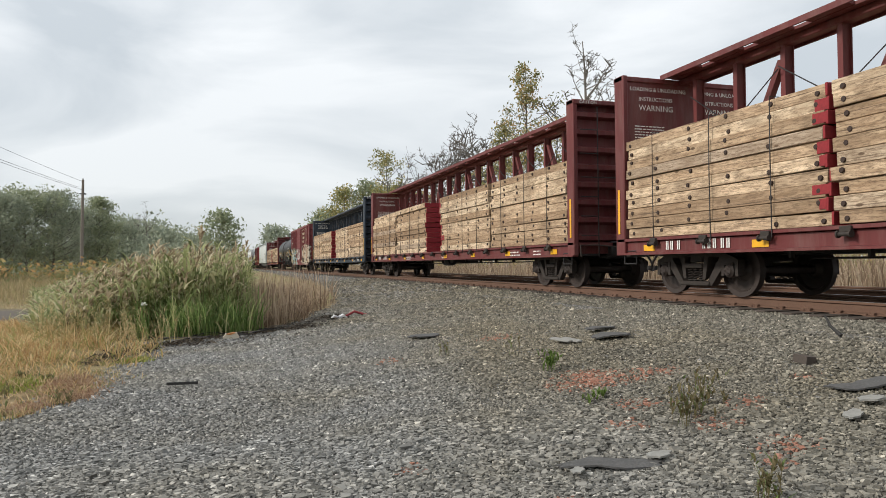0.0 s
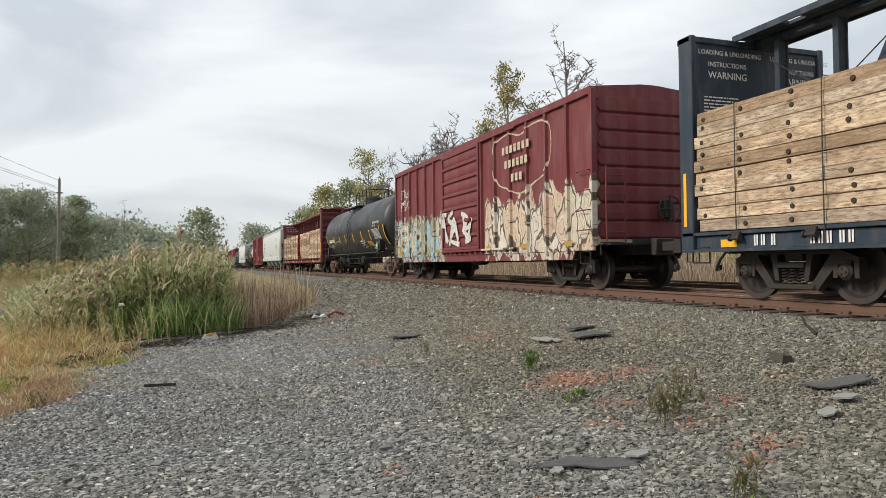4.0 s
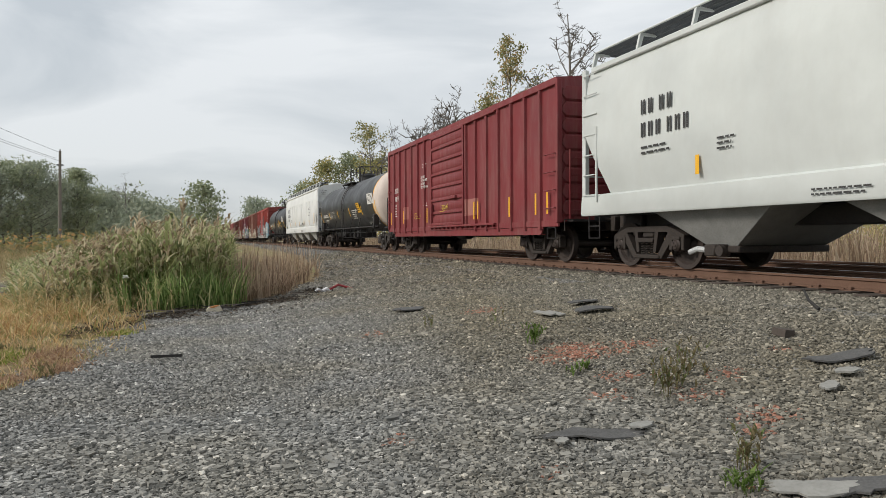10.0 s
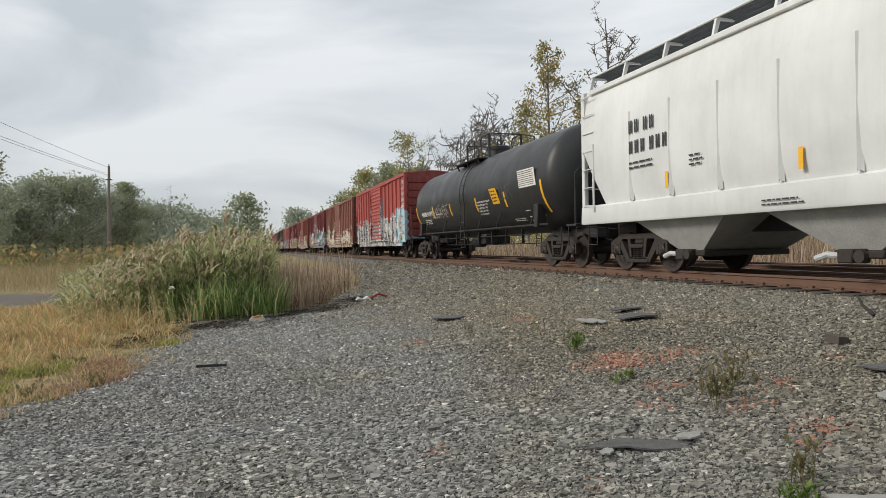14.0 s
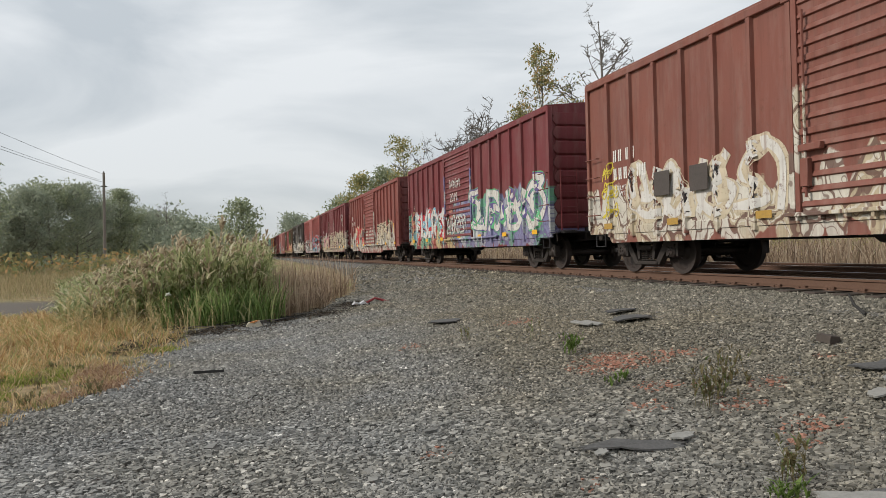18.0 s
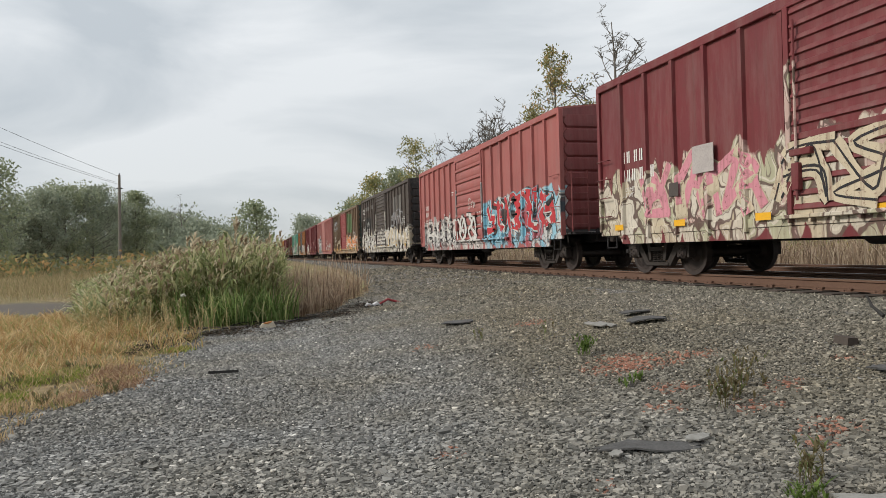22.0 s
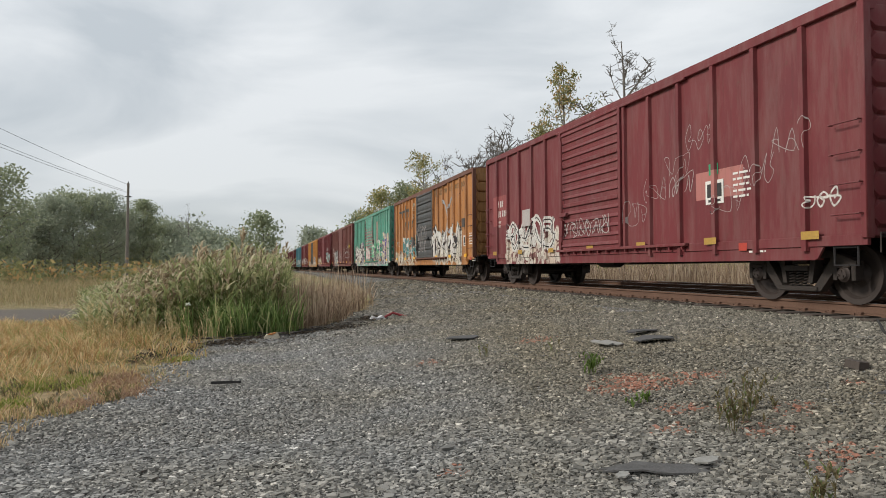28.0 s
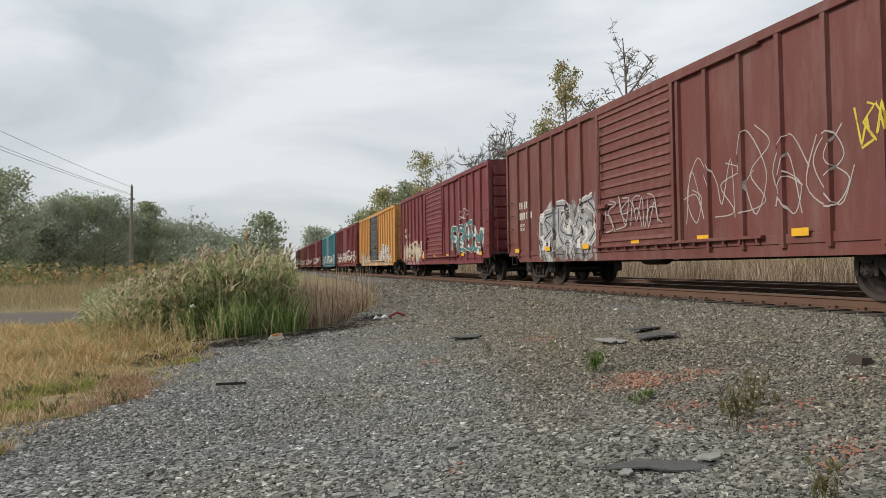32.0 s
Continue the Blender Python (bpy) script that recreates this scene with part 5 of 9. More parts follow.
    small_print(car, [(b - 7.0, deck - 0.09, 0.9, 2, 0.05), (b - 12.0, deck - 0.09, 0.6, 2, 0.05), (a + 4.0, deck - 0.09, 0.9, 2, 0.05), (a + 2.3, deck - 0.09, 0.5, 2, 0.05)], white, -1.41)
    tape = kept("reflector", lambda: Geo().box(0, 0.34, 0, 0.12, 0, 0.004))
    for i in range(8):
        part("reflector", tape, YELLOW, car, "yellow reflective tape", Matrix.Translation((-1.41, b - 0.9 - i * (L - 2.2) / 7, deck - 0.25)) @ FACE_OUT)
    add_trucks(car, L / 2 - 1.95, mid)
    end_gear(car, L / 2 - 0.05, 1.0, 0.78)
    brake_gear(car, L / 2 - 4.0)
    for side in (-1, 1):
        k = 0
        for y, (red_f, red_r) in zip((a + 0.37 + 2.42, a + 0.37 + 7.34, b - 0.37 - 7.34, b - 0.37 - 2.42), reds):
            timber_stack(mid, y, deck + 0.01, 4.78, layers, seed * 10 + k + (50 if side > 0 else 0), red_f, red_r, side)
            k += 1
    return car


# -- tank cars --
def tank_car(shell0, shell1, front, rear, label, seed, white_end=False, gas=False):
    car, L, mid = place_car("tank_car", front, rear, label, "tank car")
    a, b = shell0 - mid, shell1 - mid
    R, cz = 1.48, 2.41
    prof = [(R * math.sin(t), -0.62 * math.cos(t)) for t in np.linspace(0.02, math.pi / 2, 9)]
    body = [(r, a + 0.62 + h) for r, h in prof] + [(r, b - 0.62 - h) for r, h in reversed(prof)]
    if white_end:
        cut = a + 1.25
        part("tank_shell", Geo().lathe([(R, cut)] + [q for q in body if q[1] > cut], "y", (0, 0, cz), 56), TANK_PAINT, car)
        part("tank_head", Geo().lathe([q for q in body if q[1] < cut] + [(R, cut)], "y", (0, 0, cz), 56), TANK_WHITE, car, "cream painted tank head")
        part("head_band", Geo().lathe([(R + 0.004, cut - 0.02), (R + 0.004, cut + 0.10)], "y", (0, 0, cz), 56), YELLOW, car)
    else:
        part("tank_shell", Geo().lathe(body, "y", (0, 0, cz), 56), TANK_PAINT, car)
    m0 = (a + b) / 2 - 0.25
    part("manway", Geo().lathe([(0.42, R - 0.12), (0.42, R + 0.22), (0.46, R + 0.22), (0.46, R + 0.32), (0.40, R + 0.36), (0.02, R + 0.37)], "z", (0, m0 + 0.45, cz), 24), TANK_PAINT, car, "black round manway housing")
    rail, zr = Geo(), cz + R + 0.72
    zp = cz + R + 0.02
    for s in (-1, 1):
        x = s * 0.62
        rail.tube([(x, m0 + 2.25, zp - 0.15), (x, m0 + 2.25, zr - 0.12)], 0.03, 6)
        rail.tube([(x, m0 + 2.25, zr - 0.12), (x, m0 + 1.55, zr), (x, m0 + 1.42, zr - 0.06), (x, m0 + 1.38, zp - 0.1)], 0.024, 6)
        rail.tube([(x, m0 + 2.25, zr - 0.32), (x, m0 + 0.0, zr - 0.32)], 0.018, 6)
        rail.tube([(x, m0 + 0.52, zp - 0.1), (x, m0 + 0.70, zr - 0.16), (x, m0 + 0.58, zr - 0.03), (x, m0 - 0.22, zr)], 0.024, 6)
        rail.tube([(x, m0 - 0.24, zr), (x, m0 - 1.42, zr - 0.26), (x, m0 - 1.42, zr - 0.60)], 0.024, 6)
        rail.tube([(x, m0 - 1.42, zr - 0.40), (x, m0 - 1.06, zr - 0.42), (x, m0 - 0.95, zp - 0.12)], 0.024, 6)
        rail.tube([(x, m0 - 0.24, zr + 0.01), (x, m0 - 0.24, zp - 0.15)], 0.045, 6)
    rail.tube([(-0.62, m0 - 0.24, zr), (0.62, m0 - 0.24, zr)], 0.026, 6).tube([(-0.62, m0 + 2.25, zr - 0.12), (0.62, m0 + 2.25, zr - 0.12)], 0.024, 6)
    part("platform_railing", rail, STEEL_DARK, car)
    deck = Geo()
    for s in (-1, 1):
        deck.box(s * 0.86 - 0.26, s * 0.86 + 0.26, m0 - 0.3, m0 + 2.35, zp - 0.22, zp - 0.18, 0.008)
        for y in (m0 - 0.2, m0 + 1.0, m0 + 2.2):
            deck.tube([(s * 1.08, y, zp - 0.2), (s * 0.98, y, zp - 0.42)], 0.03, 5)
    part("platform", deck, STEEL_DARK, car)
    for s in (-1, 1):
        lad = Geo()
        for dy in (-0.22, 0.22):
            pts = [(s * (R + 0.07) * math.cos(t), m0 + 0.3 + dy, cz + (R + 0.07) * math.sin(t)) for t in np.linspace(0.95, -0.25, 9)] + [(s * (R + 0.05), m0 + 0.3 + dy, 1.5), (s * (R + 0.02), m0 + 0.3 + dy, 0.52)]
            lad.tube(pts, 0.02, 5)
        for t in np.linspace(0.9, -0.2, 6):
            x, z = s * (R + 0.07) * math.cos(t), cz + (R + 0.07) * math.sin(t)
            lad.tube([(x, m0 + 0.08, z), (x, m0 + 0.52, z)], 0.014, 5)
        for z in (1.75, 1.42, 1.1, 0.8, 0.52):
            lad.tube([(s * (R + 0.04), m0 + 0.08, z), (s * (R + 0.04), m0 + 0.52, z)], 0.014, 5)
        part("ladder", lad, STEEL_DARK, car)
        pipe = Geo().tube([(s * 1.38, a + 0.6, 1.12), (s * 1.38, b - 0.6, 1.12)], 0.03, 6)
        for f in (0.12, 0.3, 0.42, 0.7, 0.88):
            y = a + (b - a) * f
            pipe.tube([(s * 1.38, y, 1.12), (s * 1.30, y - 0.28, 1.62)], 0.024, 5)
        part("side_rail", pipe, STEEL_DARK, car)
    for e in (-1, 1):
        stub = Geo()
        y0 = e * (L / 2)
        stub.box(-0.4, 0.4, min(y0, y0 - e * 3.3), max(y0, y0 - e * 3.3), 0.72, 1.06, 0.02)
        stub.box(-1.30, 1.30, min(y0, y0 - e * 0.55), max(y0, y0 - e * 0.55), 1.02, 1.08, 0.01)
        stub.prism([(-1.25, 1.75), (-0.5, 0.95), (0.5, 0.95), (1.25, 1.75), (1.0, 1.4), (0.4, 1.05), (-0.4, 1.05), (-1.0, 1.4)], "y", y0 - e * 2.1, y0 - e * 2.5)
        part("stub_sill", stub, STEEL_DARK, car)
    part("end_railing", Geo().tube([(-1.28, -L / 2 + 0.05, 1.05), (-1.28, -L / 2 + 0.05, 2.35), (-1.15, -L / 2 + 0.05, 2.45), (1.15, -L / 2 + 0.05, 2.45), (1.28, -L / 2 + 0.05, 2.35), (1.28, -L / 2 + 0.05, 1.05)], 0.024, 6).tube([(-1.28, L / 2 - 0.05, 1.05), (-1.28, L / 2 - 0.05, 2.45), (1.28, L / 2 - 0.05, 2.45), (1.28, L / 2 - 0.05, 1.05)], 0.024, 6), STEEL_DARK, car)
    part("saddle", Geo().box(-1.45, -1.18, a + 1.2, a + 1.45, 1.05, 1.7, 0.02), STEEL_DARK, car)
    part("saddle", Geo().box(-1.47, -1.25, b - 1.45, b - 1.2, 1.05, 1.6, 0.02), STEEL_DARK, car)

    def on_shell(y, z, up=0.0):
        t = math.asin(max(-1, min(1, (z - cz) / R)))
        lean = math.degrees(t)
        return pose(-(R + 0.006) * math.cos(t), y, cz + (R + 0.006) * math.sin(t), 0, lean, 0) @ FACE_OUT

    tapes = (0.042, 0.2, 0.305, 0.41, 0.545, 0.68, 0.797, 0.925, 0.98) if gas else (0.03, 0.21, 0.377, 0.583, 0.765, 0.95)
    for i, f in enumerate(tapes):
        y = b - 0.15 - f * (b - a - 0.3)
        strip = Geo()
        t0, t1 = (-0.46, -0.13) if 0.1 < f < 0.9 else (-0.70, -0.05)
        vs = [(-(R + 0.005) * math.cos(t0 + (t1 - t0) * k / 6), s * 0.06, (R + 0.005) * math.sin(t0 + (t1 - t0) * k / 6)) for k in range(7) for s in (-1, 1)]
        strip.add(vs, [(2 * k, 2 * k + 1, 2 * k + 3, 2 * k + 2) for k in range(6)])
        part("reflector", strip, YELLOW, car, "yellow reflective tape", pose(0, y, cz))
    part("car_mark", mark_block(10, 0, 0.21), WHITE_INK, car, "white stencilled car mark", on_shell(b - 1.5, 2.18))
    small = ((b - 1.6, 1.78, 1.1, 3, 0.05), (b - 3.6, 1.95, 1.0, 1, 0.045), (a + 3.7, 1.42, 1.0, 2, 0.045), (a + 2.5, 1.62, 0.4, 1, 0.04), (a + 2.5, 1.45, 1.3, 1, 0.05))
    for i, (y, z, w, n, h) in enumerate(small):
        part("fine_print", print_block(w, n, h, seed + i), WHITE_INK, car, m=on_shell(y, z))
    if gas:
        words = ("0.65 INCH CERAMIC FIBER", "AND 4 INCH FIBERGLASS", "COMPRESSED TO 4 INCHES", "DO NOT EXCEED 450\u00b0 F")
    else:
        words = ("MAXIMUM OPERATING PRESSURE", "FOR HEATER COILS 150 PSI", "EXTERIOR HEATER PIPES", "NO INLET OR OUTLET", "PIPE CAPS REQUIRED")
    for i, line in enumerate(words):
        letters("stencil_words", line, 0.085, WHITE_INK, car, 0, 0, 0).matrix_local = on_shell(a + (5.6 if gas else 6.3), (1.72 if gas else 2.02) - i * 0.10)
    letters("stencil_words", "2 INCH TREAD CONDI. SHOES" if gas else "VENT WHEN UNLOADING", 0.07, WHITE_INK, car, 0, 0, 0).matrix_local = on_shell(a + 2.6, 1.28)
    nw, nh = (0.87, 0.30) if gas else (0.62, 0.52)
    plate = part("notice", Geo().box(0, nw, 0, nh, 0, 0.003), YELLOW, car, "yellow emergency notice", on_shell(a + 4.05, 1.46) if gas else on_shell(a + 4.75, 1.90))
    part("notice_print", print_block(nw - 0.1, 4, 0.04 if gas else 0.065, seed + 9), BLACK_INK, plate, m=pose(0.05, nh - (0.08 if gas else 0.01), 0.004))
    if gas:
        letters("notice_words", "FOR CHEMICAL EMERGENCY", 0.055, BLACK_INK, plate, 0, 0, 0).matrix_local = pose(0.06, nh - 0.07, 0.004)
    data = part("data_plate", Geo().box(0, 1.2, 0, 0.50, 0, 0.003), PLACARD_MAT if gas else WHITE_INK, car, "table of test data", on_shell(a + 2.42, 1.76) if gas else on_shell(a + 2.4, 2.22))
    part("data_table", print_block(1.14, 8, 0.034, seed + 4, 0.9), BLACK_INK, data, m=pose(0.03, 0.495, 0.004))
    if gas:
        letters("stencil_words", "REFRIGERANT GAS", 0.145, WHITE_INK, car, 0, 0, 0).matrix_local = on_shell(a + 2.42, 2.46)
        letters("stencil_words", "FRA AIP", 0.15, WHITE_INK, car, 0, 0, 0).matrix_local = on_shell(a + 2.42, 2.31)
        sign = part("placard", Geo().prism([(0, -0.2), (0.2, 0), (0, 0.2), (-0.2, 0)], "z", 0, 0.006), GREEN_INK, car, "green and white hazard placard", Matrix.Translation((-1.52, a + 1.41, 1.42)) @ FACE_OUT)
        part("placard_band", Geo().box(-0.15, 0.15, -0.055, 0.055, 0.006, 0.009), WHITE_INK, sign)
        number = letters("placard_number", "3159", 0.11, BLACK_INK, sign, 0, 0, 0)
        number.matrix_local = pose(-0.135, -0.04, 0.0095)
        part("placard_bracket", Geo().box(-1.515, -1.15, a + 1.2, a + 1.6, 1.12, 1.22, 0.01), STEEL_DARK, car)
    else:
        graffito(car, lambda y, z: math.sqrt(max(0.2, R * R - (z - cz) ** 2)), b - 2.9, b - 5.4, 1.75, 2.25, 6, [(SPRAY["white"], 0.0)], seed, 0.022)
        graffito(car, lambda y, z: math.sqrt(max(0.2, R * R - (z - cz) ** 2)), a + 4.4, a + 3.1, 2.0, 2.45, 3, [(FAINT, 0.0)], seed + 7, 0.05, False)
    add_trucks(car, L / 2 - 1.55, mid, gas)
    end_gear(car, L / 2 - 0.02, 0.95, 1.02)
    brake_gear(car, L / 2 - 3.6)
    return car


# -- covered hoppers --
def hopper_car(front, rear, paint, trim, label, seed, ink, waves=False, grey_end=None):
    car, L, mid = place_car("covered_hopper", front, rear, label, "hopper car")
    a, b, sill, eave = -L / 2, L / 2, 1.02, 4.12
    half = [(-1.38, sill + 0.28), (-1.47, sill + 0.75), (-1.50, 2.4), (-1.48, 3.3), (-1.40, 3.85), (-1.30, eave), (-0.95, eave + 0.16), (0.0, eave + 0.26)]
    sec = half + [(-x, z) for x, z in reversed(half[:-1])]
    body = Geo()
    # the ends slope in below: stations with the lowest height that the bin reaches there
    stations = [(a + 0.14, 2.80), (a + 0.45, 2.28), (a + 0.88, 1.62), (a + 1.12, sill + 0.28), (b - 1.12, sill + 0.28), (b - 0.88, 1.62), (b - 0.45, 2.28), (b - 0.14, 2.80)]
    rings = []
    for y, low in stations:
        rings.append([(x, y, max(z, low)) for x, z in sec])
    n = len(sec)
    skin_faces = [tuple(range(n)), tuple(range((len(rings) - 1) * n, len(rings) * n))]
    for i in range(len(rings) - 1):
        skin_faces += [(i * n + k, i * n + (k + 1) % n, (i + 1) * n + (k + 1) % n, (i + 1) * n + k) for k in range(n)]
    body.add([p for ring in rings for p in ring], skin_faces)
    part("bin", body, paint, car)
    for s in (-1, 1):
        part("side_sill", Geo().prism([(s * 1.47, sill), (s * 1.49, sill + 0.04), (s * 1.47, sill + 0.40), (s * 1.40, sill + 0.44), (s * 1.36, sill + 0.40), (s * 1.36, sill)], "y", a + 0.02, b - 0.02), trim, car)
        part("eave_rail", Geo().box(s * 1.35 - 0.06, s * 1.35 + 0.06, a + 0.3, b - 0.3, eave - 0.10, eave + 0.02, 0.02), trim, car)
        for e in (-1, 1):
            y = e * (L / 2 - 0.10)
            part("corner_post", Geo().box(s * 1.42 - 0.05, s * 1.42 + 0.05, y - 0.07, y + 0.07, sill + 0.3, eave, 0.012), trim, car)
            g = Geo()
            for i in range(7):
                z = 1.45 + i * 0.42
                g.tube([(s * 1.5, y - e * 0.02, z), (s * 1.5, y - e * 0.55, z)], 0.014, 5)
            g.tube([(s * 1.5, y - e * 0.55, 1.3), (s * 1.5, y - e * 0.55, 2.85)], 0.026, 6)
            for i in range(7):
                z = 1.45 + i * 0.42
                g.tube([(s * 1.42, y + e * 0.06, z), (s * 0.92, y + e * 0.06, z)], 0.014, 5)
            part("ladder", g, trim, car)
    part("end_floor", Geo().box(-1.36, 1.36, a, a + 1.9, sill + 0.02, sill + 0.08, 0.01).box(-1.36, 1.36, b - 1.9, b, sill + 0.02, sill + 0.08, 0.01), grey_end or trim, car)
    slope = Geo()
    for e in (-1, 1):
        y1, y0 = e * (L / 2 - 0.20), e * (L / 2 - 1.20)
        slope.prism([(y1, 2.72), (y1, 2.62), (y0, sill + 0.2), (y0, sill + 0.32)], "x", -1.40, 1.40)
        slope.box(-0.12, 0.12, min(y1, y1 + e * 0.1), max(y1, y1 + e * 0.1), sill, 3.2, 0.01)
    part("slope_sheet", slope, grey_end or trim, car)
    part("centre_sill", Geo().box(-0.34, 0.34, a + 0.2, b - 0.2, 0.74, sill + 0.04, 0.02), STEEL_DARK, car)
    for i in range(4):
        y = a + (L) * (0.19 + 0.207 * i)
        chute = Geo()
        chute.add([(-1.34, y - 1.55, sill + 0.1), (1.34, y - 1.55, sill + 0.1), (1.34, y + 1.55, sill + 0.1), (-1.34, y + 1.55, sill + 0.1),
                   (-0.95, y - 0.36, 0.42), (0.95, y - 0.36, 0.42), (0.95, y + 0.36, 0.42), (-0.95, y + 0.36, 0.42)],
                  [(0, 1, 2, 3), (4, 7, 6, 5), (0, 4, 5, 1), (1, 5, 6, 2), (2, 6, 7, 3), (3, 7, 4, 0)])
        bay = part("hopper_chute", chute, MID_GREY if not waves else LIGHT_GREY, car, "sloped discharge hopper")
        part("outlet_gate", Geo().box(-0.98, 0.98, y - 0.42, y + 0.42, 0.30, 0.42, 0.02).box(-1.25, -0.9, y - 0.16, y + 0.10, 0.24, 0.44, 0.02).lathe([(0.09, -1.28), (0.09, -1.2), (0.05, -1.18)], "x", (0, y - 0.3, 0.34), 12), TRUCK_MAT, bay)
        part("outlet_pipe", Geo().tube([(-1.12, y + 0.15, 0.34), (-1.2, y + 0.3, 0.36), (-1.2, y + 0.5, 0.30)], 0.05, 8), PLACARD_MAT, bay)
    walk_g = Geo()
    for x in (-0.95, 0.95):
        for y in np.arange(a + 0.2, b - 0.1, 0.055):
            walk_g.box(x - 0.30, x + 0.30, y, y + 0.016, eave + 0.34, eave + 0.365)
        for dx in (-0.3, -0.1, 0.1, 0.3):
            walk_g.box(x + dx - 0.008, x + dx + 0.008, a + 0.2, b - 0.2, eave + 0.335, eave + 0.375)
    part("roof_walk", walk_g, GRATING, car, "grey open-grid roof walkway")
    for s in (-1, 1):
        fr = Geo()
        for y in np.linspace(a + 0.25, b - 0.25, 13):
            fr.prism([(s * 1.30, eave - 0.02), (s * 1.36, eave), (s * 1.27, eave + 0.36), (s * 0.95, eave + 0.33), (s * 0.9, eave + 0.30), (s * 1.2, eave + 0.30)], "y", y - 0.03, y + 0.03)
        fr.tube([(s * 1.27, a + 0.2, eave + 0.35), (s * 1.27, b - 0.2, eave + 0.35)], 0.02, 5)
        part("walk_frame", fr, trim, car)
    hatch = kept("roof_hatch", lambda: Geo().prism([(-0.3, 0), (-0.26, 0.10), (0.26, 0.10), (0.3, 0)], "y", -0.9, 0.9))
    for i in range(9):
        part("roof_hatch", hatch, trim, car, m=pose(0, a + 1.4 + i * (L - 2.8) / 8, eave + 0.24))
    part("end_handrail", Geo().tube([(-1.2, a + 0.04, sill + 0.1), (-1.2, a + 0.04, 2.2), (-0.3, a + 0.04, 2.2), (-0.3, a + 0.04, sill + 0.1)], 0.018, 5).lathe([(0.13, -0.2), (0.15, -0.15), (0.15, 0.15), (0.13, 0.2)], "x", (0.3, a + 0.5, 1.9), 14).box(-0.5, -0.1, a + 0.3, a + 0.6, 1.4, 1.75, 0.03), trim if waves else STEEL_DARK, car)
    if waves:
        for y in np.linspace(a + 2.2, b - 2.2, 11):
            part("side_post", Geo().add([(-1.44, y - 0.05, 1.45), (-1.515, y, 1.5), (-1.44, y + 0.05, 1.45), (-1.45, y - 0.05, 3.3), (-1.515, y, 3.3), (-1.45, y + 0.05, 3.3)], [(0, 1, 4, 3), (1, 2, 5, 4)]), paint, car)
    side = -1.515
    tape = kept("hopper_tape", lambda: Geo().box(0, 0.10, 0, 0.8, 0, 0.004))
    short = kept("hopper_short_tape", lambda: Geo().box(0, 0.09, 0, 0.32, 0, 0.004))
    for i, f in enumerate((0.19, 0.37, 0.507, 0.65, 0.795, 0.92)):
        part("reflector", tape if i == 5 else short, YELLOW, car, "yellow reflective tape", Matrix.Translation((side, b - L * f, 1.6)) @ FACE_OUT)
    part("car_mark", mark_block(4, 6, 0.28), ink, car, "stencilled car mark", Matrix.Translation((side, b - 2.2, 3.25)) @ FACE_OUT)
    small_print(car, [(b - 2.2, 2.3, 0.9, 2, 0.06), (b - 4.2, 2.2, 0.4, 3, 0.05), (b - 9.0, 1.72, 2.0, 2, 0.05), (b - 10.4, 1.25, 1.2, 2, 0.04), (b - 6.0, 1.25, 0.9, 2, 0.04)], ink, side)
    if not waves:
        for i, words in enumerate(("EXTERIOR PAINT", "", "PLT 442 11-18", "INTERIOR LINING", "", "PLT 442 11-18")):
            if words:
                letters("stencil_words", words, 0.105, ink, car, side, a + 4.05, 2.62 - i * 0.145)
        small_print(car, [(a + 4.05, 2.56, 1.35, 1, 0.07), (a + 4.05, 2.13, 0.8, 1, 0.07)], ink, side)
        for i, words in enumerate(("EXW 10-8 H 8-2", "EW 8-2 H 15-2", "CU FT 6241")):
            letters("stencil_words", words, 0.09, ink, car, side, a + 4.1, 3.28 - i * 0.16)
        letters("stencil_words", "EMPTY LOAD", 0.1, ink, car, -1.495, a + 2.75, 1.27)
        letters("stencil_words", "NO ADJ. BLOCK", 0.1, ink, car, -1.495, a + 2.75, 1.16)
        letters("stencil_words", "JACK HERE", 0.075, ink, car, -1.495, a + 1.8, 1.26)
        letters("stencil_words", "PULL HERE", 0.075, ink, car, -1.495, a + 1.25, 1.31)
        letters("stencil_words", "LIFT HERE", 0.075, ink, car, -1.495, a + 1.23, 1.22)
    else:
        small_print(car, [(a + 4.0, 2.9, 0.6, 2, 0.06), (a + 4.0, 2.55, 0.6, 3, 0.06), (a + 7.6, 1.85, 1.2, 2, 0.07)], ink, side)
        for i, words in enumerate(("CAUTION", "NO SIDE", "LADDER")):
            letters("stencil_words", words, 0.09, ink, car, -1.25, a - 0.02, 3.85 - i * 0.12, FACE_FRONT)
        loops = Geo()
        ribbon(loops, smooth([(0.62 - 0.021 * i + 0.13 * math.cos(i * 0.83), 2.82 + 0.16 * math.sin(i * 0.83) + 0.06 * math.sin(i * 0.29)) for i in range(60)], 4), 0.022, lambda y, z: 0.0, 0.0)
        part("scrawl", loops, SPRAY["black"], car, "black sprayed loops", pose(0, a + 0.34, 0, 0, 0, 90))
        part("end_sheet", Geo().box(-1.38, 1.38, a + 0.36, a + 0.40, 2.5, eave, 0.01), trim, car)
        part("fine_print", print_block(1.3, 6, 0.07, seed), ink, car, m=Matrix.Translation((-0.5, a + 0.35, 3.75)) @ FACE_FRONT)
    add_trucks(car, L / 2 - 1.75, mid)
    end_gear(car, L / 2 - 0.03, 1.0, sill)
    return car


